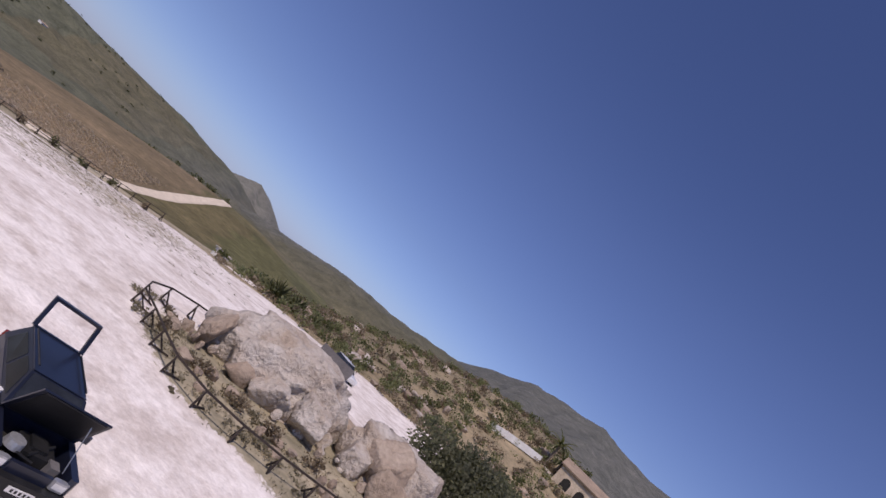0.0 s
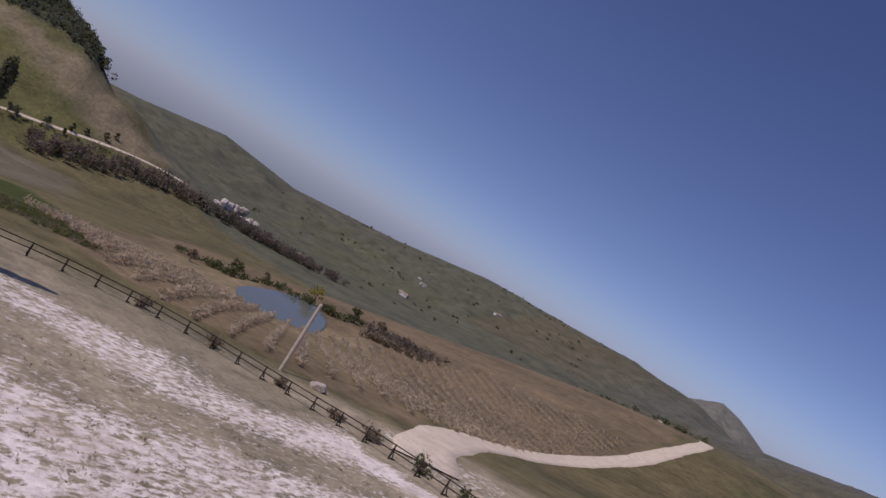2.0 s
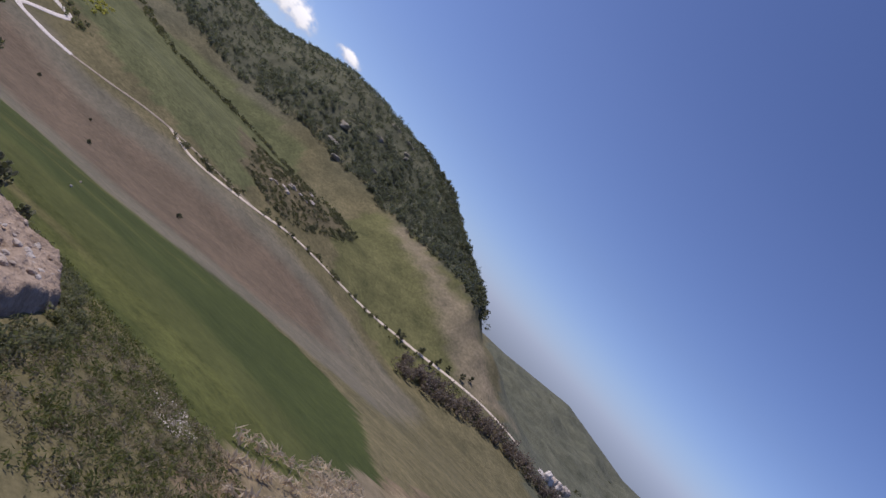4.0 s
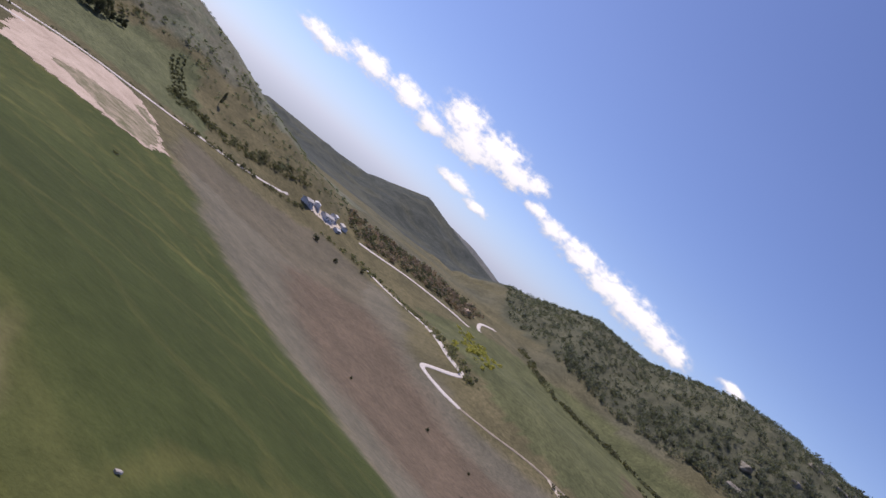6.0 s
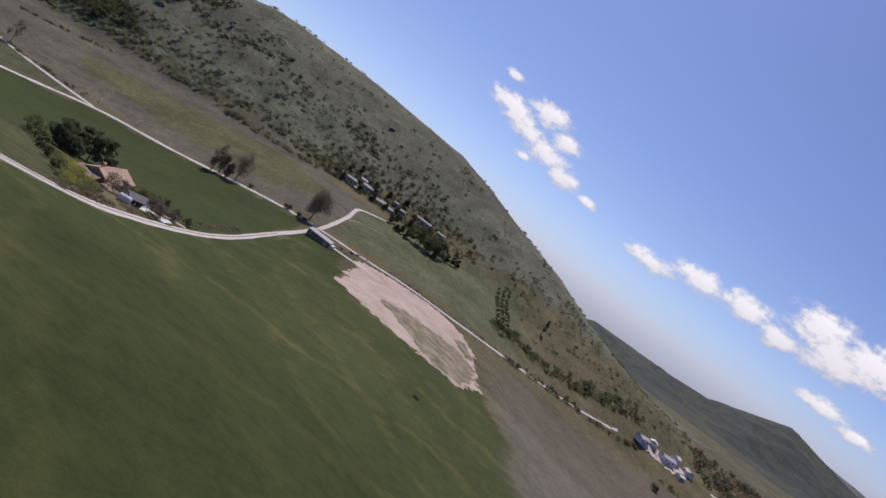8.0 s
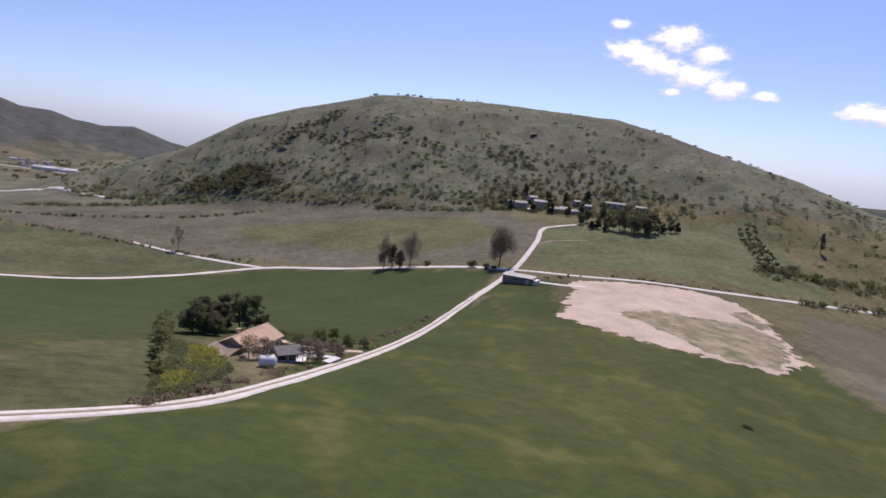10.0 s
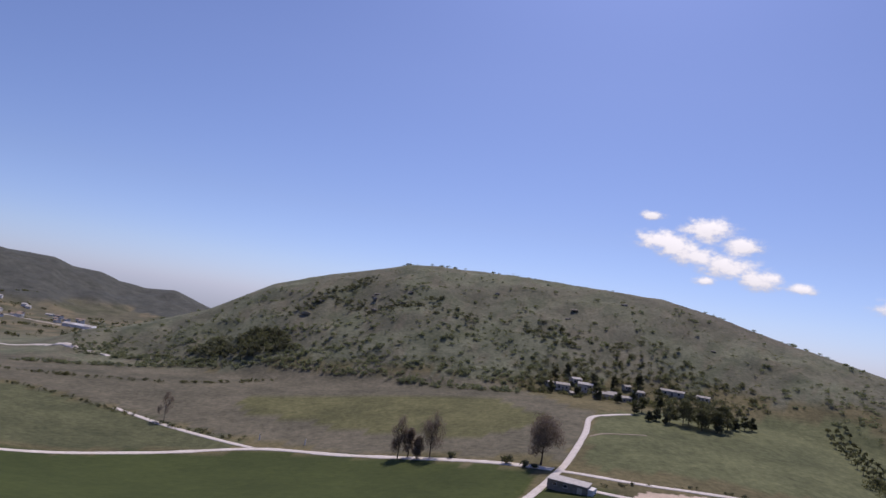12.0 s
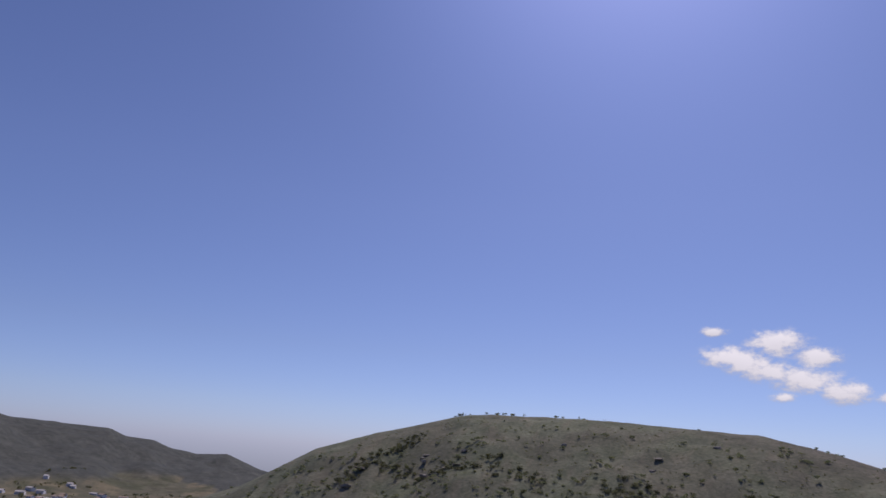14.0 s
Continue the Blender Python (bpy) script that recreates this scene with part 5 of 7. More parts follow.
SLOPE = [(-120, -128), (-150, -121), (-166, -108), (-190, -124), (-222, -160), (-232, -215), (-180, -240), (-136, -205), (-124, -165)]
for k in range(60):
    x, y = scatter(rng, 1, SLOPE if k > 40 else [(-122, -132), (-150, -124), (-168, -128), (-182, -165), (-150, -175), (-130, -160)])[0]
    boulder("boulder", x, y, (rng.uniform(0.9, 3.4), rng.uniform(0.9, 2.8), rng.uniform(0.7, 2.0)), "pinkish limestone boulder on the scrubby slope", rng, LIMESTONE if k % 3 == 0 else RUST_STONE, turn=rng.uniform(0, 3), cracks=False, detail=3)
for nm, lb, n, leaf, rl, rh in [("scrub", "grey-green scrub on the rocky slope", 1100, GARDEN_LEAF, 0.4, 1.4), ("dry_scrub", "brown dry shrubs on the rocky slope", 1500, DRY_LEAF, 0.4, 1.2), ("dark_scrub", "dark evergreen shrubs on the rocky slope", 240, BUSH_LEAF, 0.6, 1.7)]:
    pts = scatter(rng, n, SLOPE)
    r = rng.uniform(rl, rh, n)
    thicket(nm, lb, pts, r, r * rng.uniform(0.8, 1.5, n), leaf, rng, 48, 0.24)


def arched_house():
    """Low stone building with arched openings and a tiled roof, with its garden wall."""
    t = thing("house", spot(-185, -152.4, -1.0), "pinkish stone building with arched openings and a tiled roof", "house", turn=-0.445)
    g = Geo().box((0, 0, 1.9), (15, 7, 3.8))
    part("wall", g, STONE_WALL, t)
    part("roof", Geo().slab([(-7.9, -4.0, 3.7), (7.9, -4.0, 3.7), (7.9, 0, 5.2), (-7.9, 0, 5.2)], 0.25).slab([(-7.9, 0, 5.2), (7.9, 0, 5.2), (7.9, 4.0, 3.7), (-7.9, 4.0, 3.7)], 0.25), OLD_TILES, t)
    for x in (-5.4, -2.7, 0.0, 2.7, 5.4):
        g = Geo()
        rim = [(x - 0.75, 0.6), (x + 0.75, 0.6)] + [(x + 0.75 * math.cos(a), 1.7 + 0.75 * math.sin(a)) for a in np.linspace(0, 3.1416, 9)]
        n = len(rim)
        g.put([(p, y, q) for y in (3.3, 3.53) for p, q in rim], [tuple(range(n)), tuple(range(2 * n - 1, n - 1, -1))] + [(i, (i + 1) % n, n + (i + 1) % n, n + i) for i in range(n)])
        w = part("window", g, DARK_HOLE, t, "dark arched opening")
        part("sill", Geo().box((x, 3.62, 0.55), (1.8, 0.24, 0.14)), STONE_WALL, w)
    return t


arched_house()


def garden_wall():
    t = thing("garden_wall", spot(-166, -152), "long pale garden wall on the scrubby slope", "wall")
    o = spot(-166, -152)
    line = spline([(-164, -152.0), (-168, -153.2), (-174, -154.0)], 3.0)
    for p, q in zip(line[:-1], line[1:]):
        a, b = spot(*p) - o, spot(*q) - o
        part("wall_length", Geo().bar(a + Vector((0, 0, 0.7)), b + Vector((0, 0, 0.7)), 0.4, 1.1), WHITE_PAINT, t)


garden_wall()


def palm(x, y, h, label):
    t = thing("palm", spot(x, y, -0.1), label, "tree", "palms by the stone building")
    part("trunk", Geo().tube((0, 0, 0), (0.1, 0.1, h), 0.3, 0.22, 10), PALE_BARK, t)
    for k in range(18):
        a, up = k * 2.4, 1.1 - 1.5 * k / 18
        g = Geo()
        prev = Vector((0.1, 0.1, h))
        d = Vector((math.cos(a) * math.cos(up), math.sin(a) * math.cos(up), math.sin(up)))
        s = d.cross(Vector((0, 0, 1))).normalized()
        for i in range(5):
            nxt = prev + d * 0.55
            w = 0.36 * (1 - i / 5.5)
            g.put([prev + s * w - Vector((0, 0, 0.12)), prev, nxt, nxt + s * w * 0.8 - Vector((0, 0, 0.15))], [(0, 1, 2, 3)]).put([prev - s * w - Vector((0, 0, 0.12)), prev, nxt, nxt - s * w * 0.8 - Vector((0, 0, 0.15))], [(3, 2, 1, 0)])
            prev, d = nxt, (d - Vector((0, 0, 0.22))).normalized()
        part("frond", g, BUSH_LEAF, t)


palm(-175.6, -155.6, 4.4, "tall palm beside the stone building")
palm(-178.4, -156.8, 2.6, "short palm beside the stone building")

# fence, bushes and stones along the knoll's rim
rail_fence("dark wooden post and rail fence on the knoll's rim", [(-73.6, -110.0), (-73.2, -116.0), (-74.4, -121.0), (-77.4, -125.8), (-82.0, -129.0), (-88.0, -131.4), (-94.0, -132.8), (-100.0, -132.8), (-107.0, -131.4), (-114.0, -129.0)], 2.3, 1.05, (0.55, 0.95), DARK_WOOD, 0.55)
for bx, by, r, leaf in [(-97.6, -134.4, 1.1, BUSH_LEAF), (-93.2, -134.0, 1.0, DRY_LEAF), (-101.6, -134.2, 0.8, BUSH_LEAF), (-85.4, -131.6, 0.8, DRY_LEAF), (-80.0, -129.0, 0.9, DRY_LEAF), (-90.2, -133.4, 0.8, DRY_LEAF), (-106.0, -133.0, 0.9, BUSH_LEAF), (-111, -131.4, 0.9, DRY_LEAF), (-75.4, -124.6, 1.1, DRY_LEAF)]:
    bush("bush", bx, by, r, r * 1.2, "thorny shrub growing along the rim fence", rng, leaf, 260, 0.2, 6, "shrubs along the rim fence")
boulder("boulder", -83.4, -137.4, (2.2, 1.4, 0.9), "pale flat stone beside the road", rng, LIMESTONE)


tree("cypress", -78.6, -109.6, 11.2, 0.72, "slim dark cypress standing beside the rim fence", rng, PINE_LEAF, BARK, 0.16, 0.04, 34, 5200, 0.26, upright=2.6)


def mast():
    t = thing("pole", spot(-80.4, -135.4, -0.3), "bleached wooden utility pole below the rim fence", "pole")
    part("shaft", Geo().tube((0, 0, 0), (0, 0, 6.6), 0.19, 0.15, 10), RAW_WOOD, t)
    part("cap", Geo().tube((0, 0, 6.6), (0, 0, 6.72), 0.17, 0.08, 10), RAW_WOOD, t)


mast()


def white_shed(x, y, s, turn, label, group=""):
    t = thing("shed", spot(x, y, -0.3), label, "shed", group, turn)
    part("wall", Geo().box((0, 0, s[2] / 2), s), WHITE_PAINT, t)
    part("roof", Geo().slab([(-s[0] / 2 - 0.2, -s[1] / 2 - 0.2, s[2]), (s[0] / 2 + 0.2, -s[1] / 2 - 0.2, s[2]), (s[0] / 2 + 0.2, s[1] / 2 + 0.2, s[2] * 1.2), (-s[0] / 2 - 0.2, s[1] / 2 + 0.2, s[2] * 1.2)], 0.15), CONCRETE, t)
    part("door", Geo().box((0, -s[1] / 2 - 0.02, s[2] * 0.4), (s[0] * 0.25, 0.06, s[2] * 0.75)), GREY_PANEL, t)
    return t


white_shed(-119.6, -138.4, (1.9, 1.3, 1.3), 0.4, "small white shed below the yard")

# pale grass tufts and stones over the gravel
pts = scatter(rng, 2200, [(-80, -100), (-92, -120), (-110, -136), (-150, -130), (-165, -95), (-150, -60), (-115, -60), (-90, -80)], lambda x, y: (0.93 - chalk_cover(x, y)).clip(0, 1))
z = ground_height(pts[:, 0], pts[:, 1])
v, f = leaves(rng, np.column_stack([pts, z + 0.03]), np.tile([[0.32, 0.32, 0.07]], (len(pts), 1)), len(pts) * 12, 0.09, 0.6, 0.35)
tagged(new("grass_tufts", quick_mesh("grass_tufts", v, f, GRASS_TUFT)), "thin dry grass tufts over white gravel", "grass", kind="stuff")

# ---- pond, vineyard and valley to the south ----
a = np.linspace(0, 2 * np.pi, 48, endpoint=False)
e1, e2 = 10.5 * (1 + 0.10 * np.sin(3 * a)), 23.5 * (1 + 0.06 * np.cos(2 * a + 1))
px, py = 4 + np.cos(a) * e1 * 0.82 - np.sin(a) * e2 * 0.57, -202 + np.cos(a) * e1 * 0.57 + np.sin(a) * e2 * 0.82
g = Geo().put([(x, y, 36.95) for x, y in zip(px, py)], [tuple(range(48))])
tagged(new("pond", g.mesh("pond", WATER)), "still blue-grey farm pond", "water", kind="structure")
for tx, ty, h, leaf in [(24, -196, 5.5, BUSH_LEAF), (27, -208, 4.0, DRY_LEAF), (20, -222, 6.0, YELLOW_LEAF), (12, -232, 5.0, BUSH_LEAF), (4, -236, 4.5, DRY_LEAF), (29, -186, 3.5, DRY_LEAF)]:
    tree("tree", tx, ty, h, h * 0.5, "young bank-side tree beside the pond", rng, leaf, trunk=0.14, count=500, size=0.5, clumps=9, group="pond trees")
pts = along(rng, [(-4, -226), (-10, -230), (-15, -232)], 90, 3.0)
bank = along(rng, [(44, -192), (30, -200), (22, -212), (16, -226), (12, -236)], 130, 2.2)
thicket("bank_hedge", "dark green bushes along the pond's far bank", bank, rng.uniform(0.8, 2.0, 130), rng.uniform(1.0, 2.8, 130), BUSH_LEAF, rng, 40, 0.3)
bank = along(rng, [(6, -236), (-6, -238), (-16, -244)], 60, 3.0)
thicket("bank_brush", "leafless grey-brown brush beyond the vines", bank, rng.uniform(1.0, 2.2, 60), rng.uniform(1.5, 3.6, 60), TWIG_LEAF, rng, 50, 0.28)
thicket("reeds", "dull brown reeds at the pond's end", pts, rng.uniform(0.8, 1.6, 90), rng.uniform(1.2, 2.6, 90), DRY_LEAF, rng, 30, 0.4, "reeds")

d1 = np.array([0.76, -0.65])
d2 = np.array([0.65, 0.76])
r, k = np.meshgrid(np.arange(-30, 28), np.arange(-80, 130))
p = np.array([-38.0, -182.0]) + d1 * (k.ravel() * 0.75)[:, None] + d2 * (r.ravel() * 3.3)[:, None] + rng.uniform(-0.2, 0.2, (r.size, 2))
p = p[inside(p[:, 0], p[:, 1], [(-82, -160), (-70, -215), (-62, -275), (-20, -262), (-12, -226), (-12, -196), (-4, -182), (6, -166), (-14, -140), (-36, -126), (-62, -126), (-74, -130)])]
v, f = leaves(rng, np.column_stack([p, ground_height(p[:, 0], p[:, 1]) + 0.55]), np.tile([[0.32, 0.32, 0.6]], (len(p), 1)), len(p) * 9, 0.8, 0.7, 0.2)
tagged(new("vineyard", quick_mesh("vineyard", v, f, VINE_WOOD)), "rows of bare pale vines on stakes", "vineyard", kind="stuff")

pts = along(rng, [(378, -240), (398, -300), (404, -350), (398, -400), (388, -450), (372, -500), (362, -530)], 420, 14)
thicket("river_wood", "dark leafless wood along the valley bottom", pts, rng.uniform(2.5, 5.0, 420), rng.uniform(7, 13.0, 420), TWIG_LEAF, rng, 50, 0.35, "wood")
pts = along(rng, [(378, -240), (398, -300), (404, -350), (398, -400), (388, -450), (372, -500)], 110, 9)
thicket("river_wood_green", "dark evergreen trees along the valley bottom", pts, rng.uniform(2.0, 4.0, 110), rng.uniform(5, 9.0, 110), SCRUB_LEAF, rng, 50, 0.3, "wood")
pts = scatter(rng, 180, [(300, -600), (480, -520), (900, -700), (1300, -1200), (500, -1600), (250, -900)], lambda x, y: (ripple(x, y, 160, 7) > 0.4) + 0.06)
thicket("hillside_trees", "scattered dark shrubs and hedges on the far slopes", pts, rng.uniform(2, 5, 180), rng.uniform(2, 5, 180), SCRUB_LEAF, rng, 24, 0.4)
pts = along(rng, [(-50, -378), (0, -402), (70, -425), (150, -360)], 150, 3)
thicket("field_hedge", "pale stony bank and hedge behind the brown field", pts, rng.uniform(1.2, 3, 150), rng.uniform(1.2, 3.0, 150), OLIVE_LEAF, rng, 24, 0.4)


for q in along(rng, [(-48, -384), (-6, -406), (50, -424), (96, -412)], 16, 4.0):
    boulder("boulder", q[0], q[1], (rng.uniform(2, 5.5), rng.uniform(1.6, 3.5), rng.uniform(1.2, 2.6)), "pale boulder on the bank behind the brown field", rng, LIMESTONE, turn=rng.uniform(0, 3), cracks=False, detail=3)


def chalk_scar(x, y, w, h, turn, label):
    t = thing("chalk_scar", spot(x, y, -2), label, "cliff", turn=turn)
    for k in range(14):
        c = part("rock_face", rock_mesh(rng, (w * rng.uniform(0.10, 0.2), 8, h * rng.uniform(0.6, 1.0)), CHALK_ROAD if k % 2 else LIMESTONE, 3, 0.12), None, t)
        c.matrix_basis = pose((k - 6.5) * w * 0.075, rng.uniform(-5, 5), h * rng.uniform(0.15, 0.4), rng.uniform(-12, 12), rng.uniform(-40, 10), rng.uniform(-20, 20))


chalk_scar(470, -446, 66, 17, 2.2, "white eroded chalk cliff above the wood")
chalk_scar(494, -492, 36, 10, 2.2, "small white chalk cliff above the wood")


def far_house(x, y, s, turn, label, group, roof=OLD_TILES, wall=WHITE_PAINT):
    t = thing("house", spot(x, y, -0.6), label, "house", group, turn)
    part("wall", Geo().box((0, 0, s[2] / 2), s), wall, t)
    hx, hy, z = s[0] / 2 + 0.4, s[1] / 2 + 0.4, s[2]
    r = Geo().slab([(-hx, -hy, z - 0.1), (hx, -hy, z - 0.1), (hx, 0, z + s[1] * 0.2), (-hx, 0, z + s[1] * 0.2)], 0.2).slab([(-hx, 0, z + s[1] * 0.2), (hx, 0, z + s[1] * 0.2), (hx, hy, z - 0.1), (-hx, hy, z - 0.1)], 0.2)
    part("roof", r, roof, t)
    for k in (-0.28, 0.28):
        for sy in (-1, 1):
            part("window", Geo().box((k * s[0], sy * (s[1] / 2 + 0.02), s[2] * 0.55), (1.1, 0.08, 1.3)), WINDOW_DARK, t)
    part("door", Geo().box((0, -s[1] / 2 - 0.03, 1.1), (1.2, 0.08, 2.2)), GREY_PANEL, t)
    return t


far_house(480, -762, (14, 8, 5), 0.5, "white farmhouse on the green slope", "far farms")
far_house(560, -880, (11, 8, 4), 0.9, "pale farmhouse far up the slope", "far farms")
far_house(590, -900, (8, 6, 4), 0.2, "pale outbuilding far up the slope", "far farms")
far_house(470, -985, (12, 8, 5), 1.2, "white farmhouse high on the slope", "far farms")
far_house(420, -520, (10, 7, 5), 1.2, "small white house at the wood's end", "far farms")

# ---- ledge below the knoll ----
def ledge():
    """Bare earthy ledge with a cut face and hollows."""
    t = thing("ledge", (-42, -108, 0), "bare pinkish earth ledge with stones and hollows", "rock ledge")
    xs = np.linspace(-62, -28, 210)
    ys = np.linspace(-118, -92, 160)
    X, Y = np.meshgrid(xs, ys)
    wob = ripple(X, Y, 9, 3) * 1.1 + ripple(X, Y, 3.1, 5) * 0.35
    edge = [(-62, -113.5), (-49, -114.0), (-44, -113.6), (-40.4, -112.1), (-37, -111.3), (-34.4, -109.4), (-32.3, -106.8), (-31.8, -105), (-30.2, -102.5), (-30.0, -99), (-36, -95.5), (-62, -95)]
    off = np.full(X.shape, 99.0)
    for (ax, ay), (bx, by) in zip(edge, edge[1:] + edge[:1]):
        u = np.clip(((X - ax) * (bx - ax) + (Y - ay) * (by - ay)) / ((bx - ax) ** 2 + (by - ay) ** 2), 0, 1)
        off = np.minimum(off, np.hypot(X - ax - u * (bx - ax), Y - ay - u * (by - ay)))
    off = np.where(inside(X, Y, edge), off, -off) + wob * 0.35
    lift = smooth(-0.1, 1.0, off) * smooth(-60, -50, X)
    hollow = smooth(0.55, 0.9, ripple(X, Y, 4.3, 7)) * smooth(0.8, 2.5, off) * (1 - smooth(3.5, 6.0, off))
    Z = ground_height(X, Y) - 0.25 + lift * (1.25 - 0.5 * hollow + 0.22 * ripple(X, Y, 6, 2) + 0.12 * ripple(X, Y, 2, 6) + 0.07 * ripple(X, Y, 0.9, 9) + 0.03 * rng.standard_normal(X.shape))
    n = len(xs)
    verts = np.stack([X.ravel() + 42, Y.ravel() + 108, Z.ravel()], 1)
    i = (np.arange(len(ys) - 1)[:, None] * n + np.arange(n - 1)[None, :]).ravel()
    keep = (lift[:-1, :-1] + lift[1:, 1:] + lift[1:, :-1] + lift[:-1, 1:]).ravel() > 0.02
    faces = np.stack([i, i + 1, i + n + 1, i + n], 1)[keep]
    part("earth", quick_mesh("earth", verts, faces, LEDGE_EARTH, True), None, t)

    def on_top(x, y):
        return float(ground_height(x, y)) + 1.02

    for k in range(80):
        x, y = scatter(rng, 1, [(-50, -113), (-44, -112.5), (-37.5, -110.5), (-33, -106.5), (-33, -103.5), (-40, -104), (-50, -108)])[0]
        r = rng.uniform(0.06, 0.26)
        c = part("stone", rock_mesh(rng, (r * 2.6, r * 2, r * 1.6), LIMESTONE if k % 3 else RUST_STONE, 2, 0.1, 7), None, t)
        c.matrix_basis = pose(x + 42, y + 108, on_top(x, y), 0, 0, rng.uniform(0, 360))


ledge()


_ring = [Vector((math.cos(q) * 0.18, 0, 0.29 + math.sin(q) * 0.29)) for q in np.linspace(0, 6.2832, 9)[:-1]]
PAD = Geo().put([p + Vector((0, s * 0.03, 0)) for s in (-1, 1) for p in _ring], [tuple(range(7, -1, -1)), tuple(range(8, 16))] + [(i, (i + 1) % 8, 8 + (i + 1) % 8, 8 + i) for i in range(8)]).mesh("pad", CACTUS_PAD)


def prickly_pear(x, y, w, h, label, n):
    """A heap of flat oval pads growing out of one another."""
    t = thing("prickly_pear", spot(x, y, -0.1), label, "cactus", "prickly pears on the ledge")
    t.location.z += 0.75
    for k in range(n):
        a, rr = rng.uniform(0, 6.28), rng.uniform(0, w)
        base = Vector((math.cos(a) * rr, math.sin(a) * rr * 1.3, h * rng.uniform(0.05, 0.85) * (1 - 0.4 * rr / w)))
        pad = part("pad", PAD, None, t)
        pad.matrix_basis = Matrix.LocRotScale(base, Euler((rng.uniform(-0.6, 0.6), rng.uniform(-0.6, 0.6), rng.uniform(0, 3.14))), (rng.uniform(0.55, 0.95),) * 3)


for cx, cy, w, h, n in [(-31.5, -101.7, 0.9, 2.3, 90), (-33.0, -101.3, 1.2, 2.8, 120), (-34.8, -101.2, 1.3, 3.0, 130), (-32.4, -99.6, 1.2, 2.6, 110), (-34.4, -99.2, 1.3, 2.8, 110), (-36.6, -100.0, 1.3, 2.8, 110), (-32.2, -105.0, 0.5, 1.0, 26), (-29.8, -98.4, 1.2, 2.4, 90), (-30.6, -96.4, 1.2, 2.6, 90), (-33.2, -97.0, 1.3, 2.8, 100)]:
    prickly_pear(cx, cy, w, h, "grey-green prickly pear clump at the ledge's edge", n)
tree("pine", -36.0, -95.2, 10.4, 3.1, "dark pine leaning out beside the ledge", rng, PINE_LEAF, trunk=0.28, bare=0.42, clumps=44, count=9500, size=0.30, clump=0.6, sparse=0.6, group="pines at the ledge")
pts = scatter(rng, 800, [(-60, -128), (-44, -128), (-36, -118), (-29.5, -109), (-28.6, -103), (-31, -104), (-33, -110), (-38, -114), (-58, -116)])
z = ground_height(pts[:, 0], pts[:, 1])
v, f = leaves(rng, np.column_stack([pts, z + 0.15]), np.tile([[0.5, 0.5, 0.28]], (len(pts), 1)), len(pts) * 20, 0.24, 0.6, 0.3)
tagged(new("weeds", quick_mesh("weeds", v, f, WEED_LEAF)), "rough green weeds below the ledge", "weeds", kind="stuff")
pts = along(rng, [(-56, -114.6), (-49, -114.8), (-44, -114.4), (-40.4, -113.0), (-37, -112.1), (-34.0, -110.2), (-31.6, -107.2), (-31.0, -104.6)], 260, 0.7)
thicket("foot_weeds", "dry weeds and brush at the foot of the ledge", pts, rng.uniform(0.25, 0.7, 260), rng.uniform(0.3, 1.0, 260), OLIVE_LEAF, rng, 44, 0.24, "weeds")
pts = scatter(rng, 330, [(-60, -126), (-40, -126), (-40, -116), (-56, -115)])
z = ground_height(pts[:, 0], pts[:, 1])
v, f = leaves(rng, np.column_stack([pts, z + 0.15]), np.tile([[0.55, 0.55, 0.16]], (len(pts), 1)), len(pts) * 24, 0.2, 0.6, 0.3)
tagged(new("dry_weeds", quick_mesh("dry_weeds", v, f, GRASS_TUFT)), "dry weeds and straw below the ledge", "weeds", kind="stuff")

# ---- the valley to the east ----
def hill_keep(x, y):
    return (ripple(x, y, 90, 5) * 0.5 + 0.55).clip(0.05, 1)


pts = scatter(rng, 4600, [(690, 165), (676, 60), (668, -30), (640, -110), (575, -205), (524, -284), (590, -310), (760, -280), (1010, -140), (1090, 100), (1100, 400), (960, 470), (740, 300)], lambda x, y: np.clip(1.25 - (np.hypot(x + 50, y + 115) - 700 + 60 * ripple(x, y, 120, 6)) / 130, 0.2, 1))
thicket("hill_forest", "dense dark forest over the eastern hill", pts, rng.uniform(2.6, 5.4, len(pts)), rng.uniform(4, 8.0, len(pts)), FOREST_LEAF, rng, 30, 0.34, "forest")
pts = scatter(rng, 2600, [(700, 165), (760, 0), (760, -120), (640, -200), (700, -280), (860, -220), (1010, -110), (1080, 100), (1090, 380), (960, 460), (740, 300)])
thicket("hill_brushwood", "low grey-green brushwood on the upper eastern hill", pts, rng.uniform(1.6, 3.6, 2600), rng.uniform(1.6, 3.6, 2600), FOREST_LEAF, rng, 16, 0.42)
pts = along(rng, [(1040, 60), (1030, 0), (985, -60), (930, -110), (860, -170), (740, -220), (640, -255), (560, -285), (526, -290)], 300, 16)
thicket("crest_trees", "ragged trees along the crest of the eastern hill", pts, rng.uniform(3.5, 7, 300), rng.uniform(6, 12, 300), WOOD_LEAF, rng, 26, 0.4, "trees")
for k in range(9):
    q = scatter(rng, 1, [(640, -60), (660, -100), (800, -150), (900, -60), (760, 20)])[0]
    boulder("outcrop", q[0], q[1], (rng.uniform(14, 30), rng.uniform(10, 20), rng.uniform(7, 12)), "grey limestone crag on the wooded hill", rng, GREY_ROCK, 0.14, 0.55, turn=rng.uniform(0, 3), cracks=False)
pts = along(rng, [(300, -20), (322, -62), (350, -96), (384, -140), (404, -190), (414, -240), (424, -300)], 110, 5)
thicket("roadside_scrub", "hedge and shrubs along the eastern road", pts, rng.uniform(1.5, 3.2, 110), rng.uniform(1.5, 3.5, 110), SCRUB_LEAF, rng, 30, 0.35)
